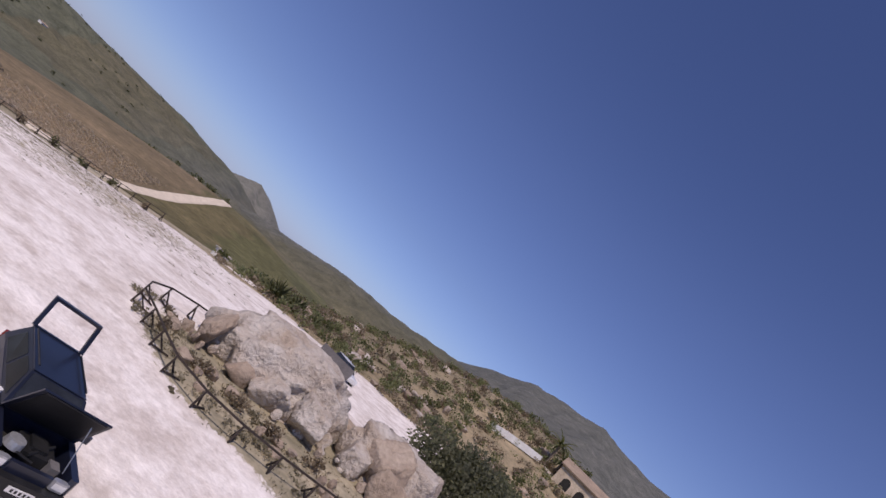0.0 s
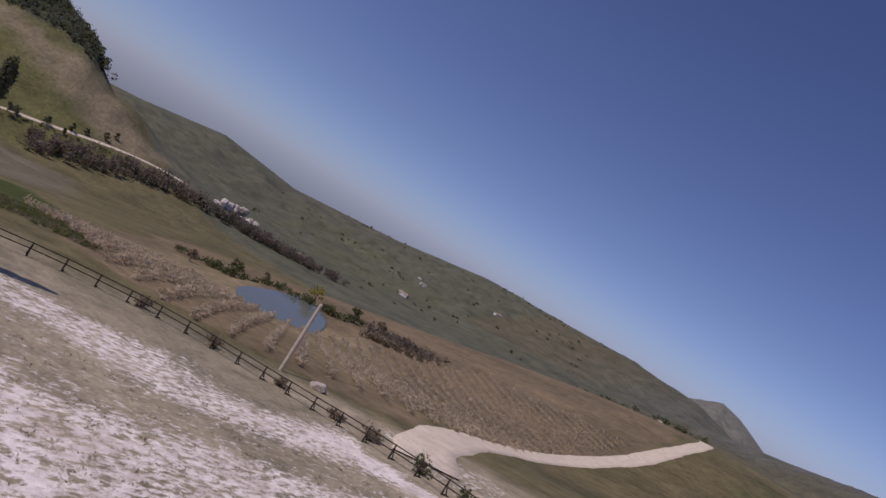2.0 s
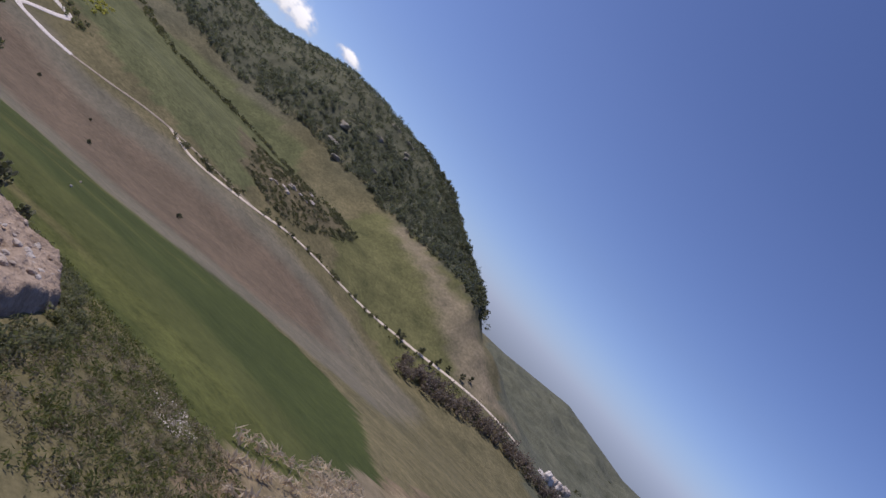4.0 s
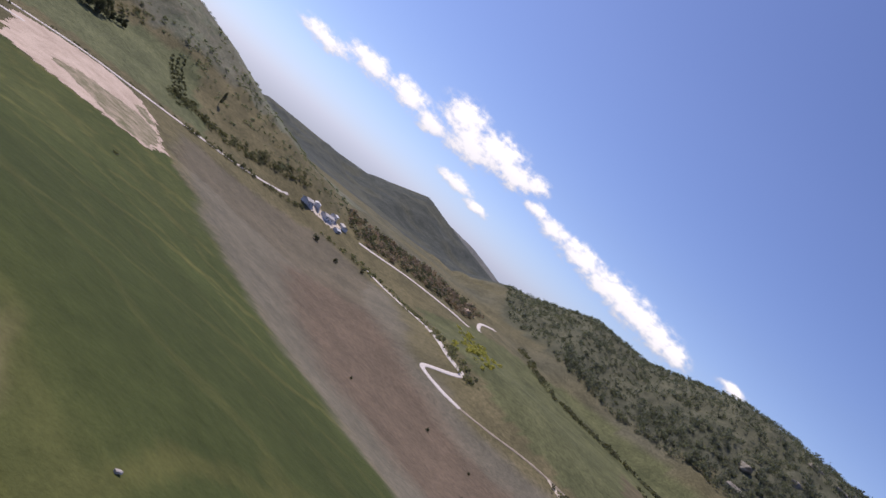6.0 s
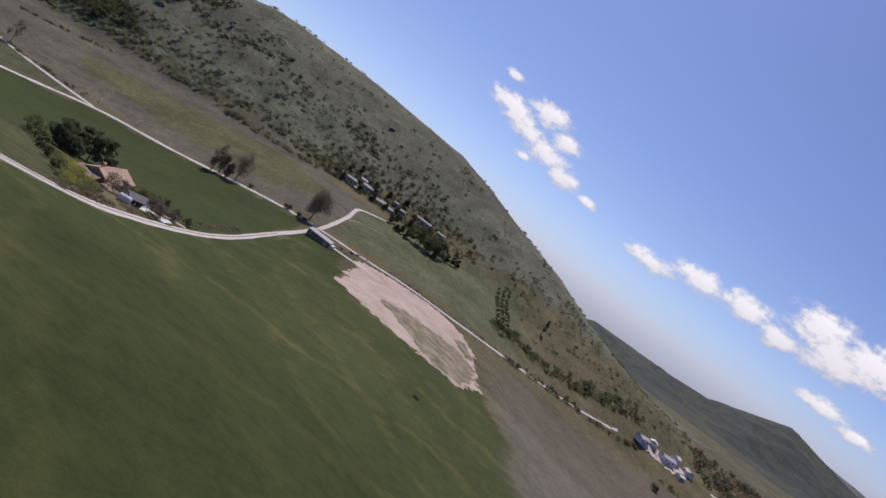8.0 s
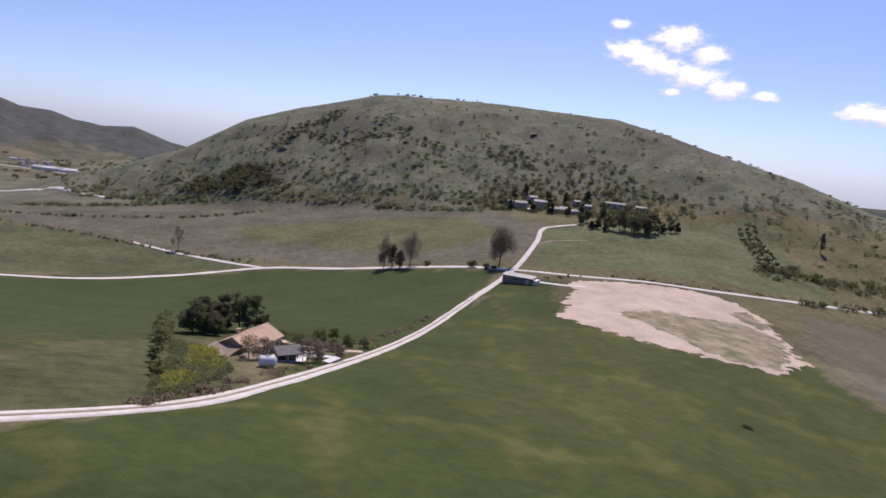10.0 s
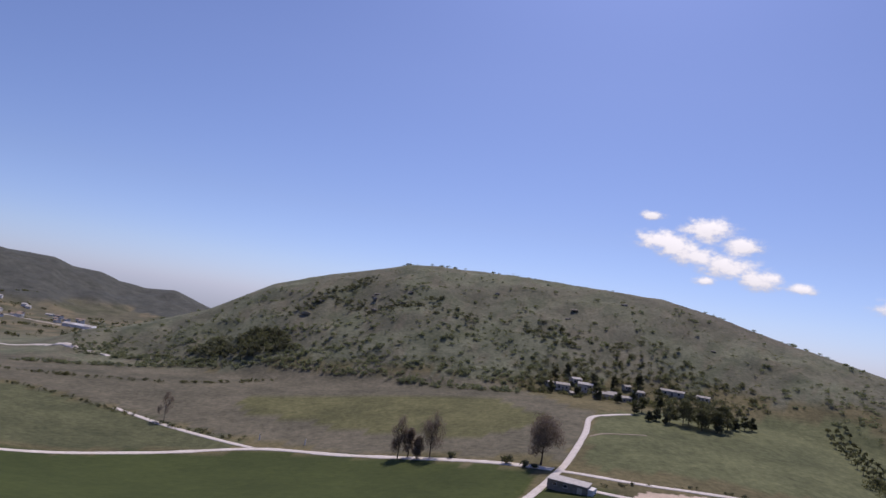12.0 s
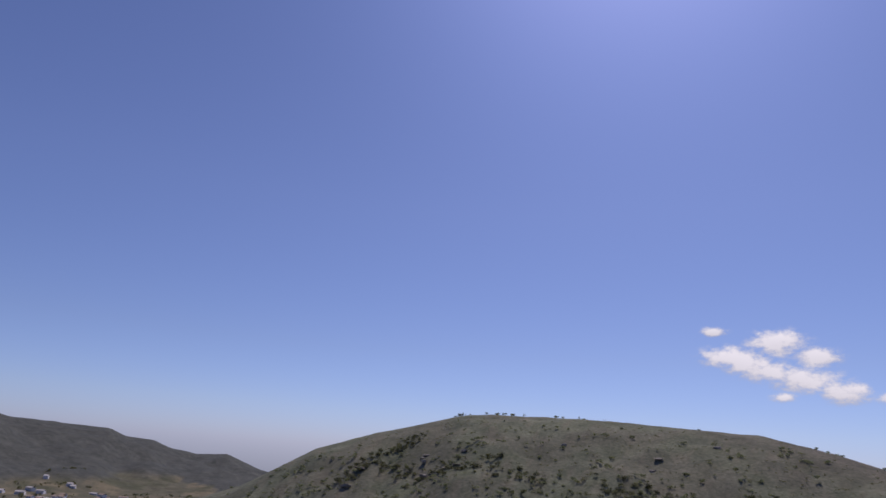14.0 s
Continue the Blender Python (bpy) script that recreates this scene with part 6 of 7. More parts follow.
for tx, ty, h in [(413, -222, 9), (418, -228, 8), (424, -250, 7), (430, -268, 6.5), (433, -280, 6), (438, -296, 7), (420, -262, 5), (446, -306, 6)]:
    tree("tree", tx, ty, h, h * 0.5, "round dark tree beside the eastern road", rng, WOOD_LEAF, trunk=0.25, bare=0.15, count=420, size=0.9, clumps=10, group="eastern roadside trees")
bush("bush", 408, -244, 3.0, 4.0, "yellow flowering bush beside the road", rng, YELLOW_LEAF, 240, 0.8)
# rocky knob with shrubs
pts = scatter(rng, 520, [(372, -50), (366, -88), (410, -112), (500, -142), (520, -120), (470, -80), (520, -10), (450, -30)], hill_keep)
thicket("knob_scrub", "dark shrubs over the rocky knob", pts, rng.uniform(1.0, 3.2, 520), rng.uniform(1.0, 3.0, 520), SCRUB_LEAF, rng, 40, 0.3)
pts = along(rng, [(372, -50), (366, -88), (410, -114), (500, -144), (522, -122)], 150, 4)
thicket("knob_hedge", "dark bushes round the foot of the knob", pts, rng.uniform(1.4, 3.4, 150), rng.uniform(1.6, 4.2, 150), WOOD_LEAF, rng, 40, 0.3)
for k in range(10):
    q = scatter(rng, 1, [(400, -60), (400, -90), (450, -110), (470, -80)])[0]
    boulder("outcrop", q[0], q[1], (rng.uniform(4, 9), rng.uniform(3, 7), rng.uniform(2, 4)), "pale rock outcrop on the knob", rng, LIMESTONE, 0.14, 0.45, turn=rng.uniform(0, 3), cracks=False)
pts = along(rng, [(520, -132), (560, -60), (580, 20), (560, 110), (640, 200)], 240, 10)
thicket("gully_scrub", "bushes along the gully under the forest", pts, rng.uniform(2, 5, 240), rng.uniform(2, 5, 240), SCRUB_LEAF, rng, 26, 0.38)
# hedges and bushes near the hairpin road
pts = along(rng, [(300, 55), (318, 92), (352, 150), (372, 200), (360, 240), (330, 262)], 200, 6)
thicket("hairpin_hedge", "olive hedge along the hairpin road", pts, rng.uniform(1.2, 3, 200), rng.uniform(1.2, 3, 200), OLIVE_LEAF, rng, 26, 0.38)
pts = along(rng, [(330, 84), (380, 110), (430, 130), (470, 170)], 90, 14)
thicket("broom", "yellow-green broom bushes on the slope", pts, rng.uniform(1.5, 4, 90), rng.uniform(1.2, 2.8, 90), YELLOW_LEAF, rng, 26, 0.4)
for bx, by, r in [(303, 243, 3.6), (308, 216, 2.8), (346, 221, 2.6), (205, 10, 1.2), (214, -14, 1.0), (168, -36, 1.4), (182, -76, 1.6), (150, 20, 0.9)]:
    bush("bush", bx, by, r, r * 1.4, "lone dark bush in the open field", rng, WOOD_LEAF, 240, r * 0.3, 7, "lone field bushes")
pts = along(rng, [(170, 262), (200, 274), (240, 284), (280, 286), (315, 292)], 110, 3.5)
thicket("lane_hedge", "dark hedge along the lane to the farm", pts, rng.uniform(1.2, 2.6, 110), rng.uniform(1.5, 3.2, 110), SCRUB_LEAF, rng, 28, 0.38)
k = 0
for fx, fy, s, tn in [(322, 300, (12, 7, 4), 0.3), (338, 306, (9, 6, 3.4), 0.9), (350, 298, (14, 7, 4), 0.1), (364, 306, (8, 6, 5), 0.5), (376, 300, (10, 6, 3.6), 1.2), (358, 286, (7, 5, 3), 0.2)]:
    far_house(fx, fy, s, tn, "white farm building among pale walls" if k % 2 else "pale-roofed farm building in the valley farm", "valley farm", WHITE_PAINT if k % 2 else CONCRETE)
    k += 1
pts = scatter(rng, 320, [(390, 300), (400, 290), (470, 268), (520, 215), (600, 250), (560, 330), (430, 370)])
thicket("farm_wood", "reddish-brown wood behind the valley farm", pts, rng.uniform(2.5, 5, 320), rng.uniform(3, 7, 320), DRY_LEAF, rng, 26, 0.4, "wood")
pts = scatter(rng, 260, [(390, 300), (400, 290), (470, 268), (520, 215), (600, 250), (560, 330), (430, 370)])
thicket("farm_evergreens", "dark evergreens behind the valley farm", pts, rng.uniform(2.5, 5, 260), rng.uniform(3, 7, 260), WOOD_LEAF, rng, 26, 0.4, "wood")
track("road", "white bend of the upper farm road", [(520, 196), (530, 206), (560, 222), (600, 226)], 5.0, CHALK_ROAD, seed=12)
far_house(536, 232, (12, 8, 4), 0.8, "low farm building by the upper road", "valley farm", OLD_TILES, STONE_WALL)

# ---- the farmhouse and its yard ----
def ribbed_roof(name, corners, parent, mat, pitch=0.36, depth=0.045, label="", thick=0.14):
    """A tiled slope: corners are eave left, eave right, ridge right, ridge left; every row of tiles is a raised rib."""
    a, b, c, d = (Vector(q) for q in corners)
    base = part(name, Geo().slab([a, b, c, d], thick), mat, parent, label)
    n = max(3, int((b - a).length / pitch))
    nrm = (b - a).cross(d - a).normalized()
    if nrm.z < 0:
        nrm = -nrm
    for i in range(n):
        g = Geo()
        p, q = a.lerp(b, (i + 0.12) / n), a.lerp(b, (i + 0.88) / n)
        r, s = d.lerp(c, (i + 0.12) / n), d.lerp(c, (i + 0.88) / n)
        m, k = p.lerp(q, 0.5) + nrm * depth, r.lerp(s, 0.5) + nrm * depth
        g.put([p + nrm * 0.004, m, q + nrm * 0.004, r + nrm * 0.004, k, s + nrm * 0.004], [(0, 1, 4, 3), (1, 2, 5, 4), (0, 2, 1), (3, 4, 5)])
        part("roof_tile", g, mat, base)
    return base


def window(parent, x, y, z, w, h, facing):
    """facing: +1 looks along +y, -1 along -y."""
    o = part("window", Geo().box((x, y + facing * 0.02, z), (w + 0.16, 0.10, h + 0.16)), WHITE_PAINT, parent)
    part("pane", Geo().box((x, y + facing * 0.06, z), (w, 0.05, h)), WINDOW_DARK, o)
    part("sill", Geo().box((x, y + facing * 0.12, z - h / 2 - 0.1), (w + 0.3, 0.22, 0.08)), CONCRETE, o)


def farmhouse():
    base = spot(-35.4, 92.8)
    turn = math.atan2(11.1, 3.6)
    t = thing("farmhouse", (base.x, base.y, 14.9), "ochre farmhouse with a clay-tiled roof beside the chalk road", "house", turn=turn)
    L, W, H = 10.6, 7.2, 3.4
    # foundations reach down the slope
    part("wall", Geo().box((0, 0, H / 2 - 0.7), (L, W, H + 1.4)), PLASTER, t, "ochre plastered wall")
    for s in (-1, 1):
        part("gable", Geo().put([(s * L / 2, -W / 2, H), (s * L / 2, W / 2, H), (s * L / 2, 0, H + 1.7), (s * (L / 2 - 0.3), -W / 2, H), (s * (L / 2 - 0.3), W / 2, H), (s * (L / 2 - 0.3), 0, H + 1.7)], [(0, 1, 2), (3, 5, 4), (0, 2, 5, 3), (1, 4, 5, 2), (0, 3, 4, 1)]), PLASTER, t)
    ribbed_roof("roof", [(-L / 2 - 0.4, -W / 2 - 0.5, H - 0.16), (L / 2 + 0.4, -W / 2 - 0.5, H - 0.16), (L / 2 + 0.4, 0, H + 1.85), (-L / 2 - 0.4, 0, H + 1.85)], t, TILES, label="clean pinkish clay-tile roof")
    ribbed_roof("roof", [(L / 2 + 0.4, W / 2 + 0.5, H - 0.16), (-L / 2 - 0.4, W / 2 + 0.5, H - 0.16), (-L / 2 - 0.4, 0, H + 1.85), (L / 2 + 0.4, 0, H + 1.85)], t, TILES)
    part("ridge", Geo().tube((-L / 2 - 0.4, 0, H + 1.86), (L / 2 + 0.4, 0, H + 1.86), 0.14, n=8), TILES, t)
    part("chimney", Geo().box((-2.2, 1.2, H + 1.7), (0.7, 0.6, 1.3)).box((-2.2, 1.2, H + 2.4), (0.9, 0.8, 0.12)), PLASTER, t)
    for x in (-3.6, 0.4, 3.8):
        window(t, x, -W / 2, 1.75, 1.0, 1.3, -1)
    part("door", Geo().box((2.1, -W / 2 - 0.04, 1.05), (1.1, 0.08, 2.1)), GREY_PANEL, t)
    window(t, 0, W / 2, 1.75, 1.0, 1.2, 1)
    # lean-tos at the western end
    part("lean_to_wall", Geo().box((-L / 2 - 2.3, 0.9, 1.0), (4.6, 5.6, 3.9)), PLASTER, t)
    ribbed_roof("lean_to_roof", [(-L / 2 - 5.2, -2.2, 2.9), (-L / 2 - 5.2, 4.0, 2.9), (-L / 2 + 0.0, 4.0, 3.7), (-L / 2 + 0.0, -2.2, 3.7)], t, OLD_TILES, label="weathered grey-brown tile roof")
    part("lean_to_wall", Geo().box((-L / 2 - 0.6, -W / 2 - 1.7, 0.6), (4.2, 3.2, 3.6)), PLASTER, t)
    ribbed_roof("lean_to_roof", [(-L / 2 - 3.0, -W / 2 - 3.7, 2.3), (-L / 2 + 1.8, -W / 2 - 3.7, 2.3), (-L / 2 + 1.8, -W / 2 - 0.1, 3.2), (-L / 2 - 3.0, -W / 2 - 0.1, 3.2)], t, OLD_TILES, label="weathered grey-brown tile roof")
    return t


farmhouse()
sheet("yard_slab", "white concrete yard beside the farmhouse", [(-30.4, 86.4), (-27.6, 94.6), (-23.4, 100.0), (-20.4, 97.4), (-24.8, 88.0), (-27.6, 84.6)], WHITE_PAINT, 0.14, 0.8, "yard")


def canopy():
    t = thing("canopy", spot(-26.2, 87.4), "grey metal lean-to canopy over stacked things", "shelter", turn=0.55)
    for x in (-2.2, 2.2):
        for y, h in ((-1.5, 1.9), (1.5, 2.4)):
            part("post", Geo().tube((x, y, -0.3), (x, y, h), 0.06, n=8), DARK_WOOD, t)
    part("roof", Geo().slab([(-2.6, -1.9, 1.95), (2.6, -1.9, 1.95), (2.6, 1.9, 2.5), (-2.6, 1.9, 2.5)], 0.06), GREY_PANEL, t)
    part("back_wall", Geo().box((0, 1.6, 1.0), (4.4, 0.15, 2.2)), CONCRETE, t)
    part("crate", Geo().box((-1.2, 0.3, 0.45), (1.2, 0.9, 0.9), bevel=0.03), DARK_WOOD, t)
    part("crate", Geo().box((0.8, 0.2, 0.55), (1.0, 1.0, 1.1), bevel=0.03), GREY_PANEL, t)


canopy()


def water_tank():
    t = thing("water_tank", spot(-27.6, 78.6), "white cylindrical water tank lying on blocks", "tank", turn=0.15)
    g = Geo()
    prof = [(-1.5, 0.35), (-1.42, 0.72), (-1.25, 0.95), (1.25, 0.95), (1.42, 0.72), (1.5, 0.35)]
    for (x0, r0), (x1, r1) in zip(prof[:-1], prof[1:]):
        g.tube((x0, 0, 1.15), (x1, 0, 1.15), r0, r1, 18)
    part("vessel", g, CAR_WHITE, t, smoothed=False)
    for x in (-0.8, 0.8):
        part("block", Geo().box((x, 0, 0.12), (0.4, 1.5, 0.5)), CONCRETE, t)
    part("lid", Geo().tube((0, 0, 2.06), (0, 0, 2.2), 0.28, 0.24, 12), GALVANISED, t)


water_tank()
g = thing("trailer", spot(-18.9, 91.8), "low white flat trailer parked beside the road", "trailer", turn=1.1)
part("bed", Geo().box((0, 0, 0.62), (3.6, 1.7, 0.14), bevel=0.03), WHITE_PAINT, g)
part("drawbar", Geo().bar((1.8, 0, 0.55), (3.0, 0, 0.4), 0.1, 0.1), DARK_WOOD, g)
for s in (-1, 1):
    wheel(g, -0.2, s * 0.9, 0.32)

for tx, ty, h, sp in [(-53.4, 108.0, 8.0, 4.2), (-52.6, 112.6, 9.2, 4.0), (-49.6, 115.6, 7.4, 3.6), (-50.6, 118.6, 9.6, 4.0), (-47.2, 120.8, 10.2, 4.2), (-44.0, 123.0, 9.8, 3.8), (-48.8, 108.6, 5.6, 3.2)]:
    tree("pine", tx, ty, h, sp, "dark bushy pine behind the farmhouse", rng, PINE_LEAF, trunk=0.25, bare=0.03, clumps=40, count=5200, size=0.36, clump=0.68, sparse=0.6, group="pines behind the farmhouse")
for tx, ty, h, leaf in [(-32.6, 83.6, 4.8, DRY_LEAF), (-30.4, 85.0, 4.2, TWIG_LEAF), (-23.0, 88.6, 4.8, TWIG_LEAF), (-21.4, 90.4, 4.4, TWIG_LEAF), (-27.0, 98.0, 4.4, BUSH_LEAF), (-22.2, 94.6, 4.0, TWIG_LEAF), (-18.4, 95.4, 3.6, TWIG_LEAF), (-26.6, 116, 3.6, BUSH_LEAF), (-23.6, 118, 3.4, BUSH_LEAF), (-35.6, 104.0, 4.2, OLIVE_LEAF), (-28.0, 104, 3.2, BUSH_LEAF), (-33.0, 107, 3.4, OLIVE_LEAF), (-24.6, 110, 3.0, BUSH_LEAF), (-19.0, 112, 3.2, BUSH_LEAF), (-15.4, 113.6, 2.6, OLIVE_LEAF), (-37.0, 112, 3.0, BUSH_LEAF), (-21.4, 104, 2.4, OLIVE_LEAF)]:
    tree("fruit_tree", tx, ty, h, h * 0.56, "small garden tree with thin branches", rng, leaf, trunk=0.1, bare=0.2, clumps=14, count=1300, size=0.24, group="garden trees", category="tree")
pts = scatter(rng, 200, [(-42, 72), (-51, 92), (-44, 88), (-38, 82), (-31, 72), (-30, 54), (-32, 44), (-36, 54)])
thicket("garden_grass", "pale olive shrubs between the farmhouse and the road", pts, rng.uniform(0.4, 1.1, 200), rng.uniform(0.4, 1.1, 200), OLIVE_LEAF, rng, 100, 0.17)
pts = scatter(rng, 170, [(-42, 72), (-51, 92), (-44, 88), (-38, 82), (-31, 72), (-30, 54), (-32, 44), (-36, 54)])
thicket("garden_scrub", "green thicket between the farmhouse and the road", pts, rng.uniform(0.4, 1.2, 170), rng.uniform(0.4, 1.3, 170), GARDEN_LEAF, rng, 110, 0.18)
pts = np.vstack([scatter(rng, 60, [(-45, 86), (-41, 88), (-34, 77), (-32, 69), (-38, 70)]), scatter(rng, 30, [(-36, 58), (-36, 64), (-33, 62), (-33, 52)])])
thicket("yellow_shrubs", "yellow-green flowering shrubs beside the farmhouse", pts, rng.uniform(0.6, 1.4, 90), rng.uniform(0.7, 1.5, 90), YELLOW_LEAF, rng, 110, 0.17)
for tx, ty, h in [(-61.0, 112, 4.6), (-59.4, 107.4, 5.2), (-57.2, 103, 4.8), (-55.8, 99, 5.4), (-53.4, 94, 5.0), (-51.2, 89.6, 4.6), (-49.0, 84, 4.0), (-46.4, 77.6, 3.2), (-42.4, 68.6, 2.8), (-38.0, 60.0, 2.6)]:
    tree("olive_tree", tx, ty, h, h * 0.5, "grey-green bushy tree at the garden's edge", rng, GARDEN_LEAF, trunk=0.12, bare=0.06, clumps=20, count=1500, size=0.25, clump=0.75, sparse=0.6, group="garden edge trees")
pts = np.vstack([along(rng, [(-33, 44), (-29, 56), (-26, 70), (-22, 84)], 70, 1.2), along(rng, [(-20, 108), (-14, 118), (-7, 140), (2, 172)], 70, 1.4) - [3.2, 0]])
thicket("verge_brush", "brown brush along the chalk road's verge", pts, rng.uniform(0.4, 1.1, 140), rng.uniform(0.4, 1.1, 140), DRY_LEAF, rng, 40, 0.28)
pts = along(rng, [(-40, 122), (-28, 116), (-16, 116)], 60, 4)
thicket("vegetable_plot", "dark rows of low garden plants", pts, rng.uniform(0.5, 1.2, 60), rng.uniform(0.4, 1.0, 60), BUSH_LEAF, rng, 40, 0.28)
track("road", "short earth drive into the farm garden", [(-15, 108), (-22, 106), (-30, 108), (-37, 113)], 2.4, PALE_EARTH, seed=15)

# ---- crossing, hut and trees ----
def hut():
    t = thing("hut", spot(33.0, 231.4, 0.1), "low grey block hut with a flat roof at the crossing", "hut", turn=-0.38)
    part("wall", Geo().box((0, 0, 1.2), (13.0, 5.2, 3.4)), GREY_WALL, t)
    part("roof", Geo().slab([(-6.8, -3.0, 2.95), (6.8, -3.0, 2.95), (6.8, 3.0, 3.35), (-6.8, 3.0, 3.35)], 0.22), CONCRETE, t, "pale concrete roof slab")
    part("door", Geo().box((4.2, -2.63, 1.0), (1.6, 0.08, 2.1)), GALVANISED, t)
    for x in (-4.0, -0.5):
        window(t, x, -2.6, 1.6, 1.2, 0.8, -1)
    part("end_wall", Geo().box((7.6, 0, 1.0), (1.8, 4.6, 2.6)), WHITE_PAINT, t, "whitewashed end annexe")


hut()
for tx, ty, h, w in [(-29.6, 279, 18, 5.2), (-25.6, 281, 12, 3.2), (-21.4, 277, 9, 3.0), (-16.4, 278.5, 19, 6.4)]:
    tree("poplar", tx, ty, h, w, "tall thin leafless brown poplar beside the track", rng, TWIG_LEAF, BARK, 0.32, 0.12, 34, 7000, 0.33, "poplars", upright=1.5, sparse=0.7)
tree("poplar", -157, 330, 15, 4.6, "thin leafless tree beside the western track", rng, TWIG_LEAF, PALE_BARK, 0.2, 0.15, 18, 1100, 0.5, "poplars", upright=1.4, sparse=0.8)
tree("tree", 27.0, 266, 18.5, 8.6, "large round brownish tree at the crossing", rng, TWIG_LEAF, BARK, 0.45, 0.12, 36, 9500, 0.46, upright=1.1)
for bx, by, r in [(-8, 278, 2.2), (14, 267, 3.0), (21, 262, 2.2), (24, 260, 1.6)]:
    bush("bush", bx, by, r, r * 1.3, "dark bush along the track", rng, WOOD_LEAF, 300, r * 0.25, 7, "track bushes")
for px, py in [(-100, 313), (-76, 306)]:
    t = thing("marker_post", spot(px, py), "small white marker post beside the track", "post", "marker posts")
    part("shaft", Geo().box((0, 0, 1.2), (0.5, 0.5, 2.6), taper=0.8), WHITE_PAINT, t)
    part("cap", Geo().box((0, 0, 2.55), (0.7, 0.7, 0.14)), CONCRETE, t)
pts = along(rng, [(46, 240), (80, 250), (104, 250), (124, 254), (150, 262), (180, 272)], 46, 0.9)
thicket("plot_hedge", "dark clipped hedge along the bare plot", pts, rng.uniform(0.5, 1.3, 46), rng.uniform(0.5, 1.1, 46), WOOD_LEAF, rng, 40, 0.3)
bush("bush", 66, 96, 1.3, 0.9, "patch of weeds in the crop field", rng, OLIVE_LEAF, 160, 0.35)

# ---- hamlet and scrub on the north hill ----
k = 0
for fx, fy, s, tn in [(54, 446, (9, 6, 4), 0.1), (67, 444, (6, 6, 6.5), 0.0), (79, 433, (12, 6, 4), 0.25), (92, 430, (8, 5, 3.4), 0.5), (64, 458, (7, 5, 3.4), 0.5), (104, 446, (7, 5, 3.6), 0.3), (46, 450, (5, 4, 3), 0.7), (72, 452, (6, 5, 3.2), -0.2), (86, 442, (6, 5, 3), 0.1), (98, 454, (5, 4, 2.8), 0.4), (60, 434, (5, 4, 2.4), 0.3), (128, 453, (15, 5, 3.2), -0.35), (146, 446, (8, 5, 3), -0.4)]:
    far_house(fx, fy, s, tn, "old stone house in the ruined hamlet" if k < 11 else "long stone barn above the dark trees", "hamlet", CONCRETE if k % 3 == 1 else OLD_STONE, OLD_STONE)
    k += 1
for tx, ty, h in [(104, 372, 12), (110, 368, 15), (115, 374, 17), (120, 368, 16), (125, 373, 17), (130, 370, 15), (118, 362, 12), (126, 363, 12), (136, 376, 11), (97, 372, 7), (92, 368, 6), (100, 364, 6), (142, 382, 8), (149, 386, 8), (155, 390, 7), (88, 384, 8), (94, 392, 9), (62, 432, 7), (74, 426, 8), (86, 420, 7), (46, 438, 8), (98, 432, 9), (112, 420, 8), (116, 440, 9), (50, 458, 8), (76, 456, 9), (90, 456, 8), (60, 470, 7), (108, 462, 8), (124, 414, 9), (140, 424, 8)]:
    tree("tree", tx, ty, h, h * 0.42, "dark evergreen tree round the ruined hamlet", rng, WOOD_LEAF, BARK, 0.3, 0.06, 18, 1500, 0.75, "hamlet trees")
pts = scatter(rng, 420, [(20, 440), (46, 424), (70, 420), (96, 410), (150, 420), (190, 430), (180, 480), (100, 500), (20, 480)])
thicket("hamlet_scrub", "dark shrubs round the hamlet", pts, rng.uniform(1.2, 3, 420), rng.uniform(1.2, 3.8, 420), SCRUB_LEAF, rng, 60, 0.28)
pts = along(rng, [(-330, 440), (-273, 470), (-236, 488), (-177, 480), (-104, 462), (-38, 442), (23, 428)], 420, 6)
thicket("foot_hedge", "dark hedge along the foot of the hill", pts, rng.uniform(1.2, 3.2, 420), rng.uniform(1.2, 3.4, 420), HILL_LEAF, rng, 60, 0.28)
pts = scatter(rng, 230, [(-236, 502), (-165, 484), (-146, 500), (-180, 532), (-232, 534)])
thicket("hill_wood", "dark wood at the hill's western foot", pts, rng.uniform(2, 4.2, 230), rng.uniform(3.5, 7.5, 230), WOOD_LEAF, rng, 70, 0.27, "wood")


def off_crest(x, y):
    """1 on the slopes of the north hill, falling to 0 towards its skyline."""
    t = np.array(NORTH_HILL[1], float)
    crest = np.interp(np.degrees(np.arctan2(x, y)), t[:, 0], t[:, 2])
    return 1 - smooth(0.86, 0.95, np.hypot(x, y) / crest)


def lower(x, y):
    """Scrub is thick along the foot between the wood and the hamlet and thins upwards and eastwards."""
    up = y - (478 - 0.24 * (x + 160))
    return np.clip(np.exp(-up / 55.0) * (1.0 if np.ndim(x) == 0 else np.where(x > 150, 0.35, 1.0)), 0.022, 1) * (0.25 + 0.75 * (ripple(x, y, 60, 3) > -0.2)) * off_crest(x, y)


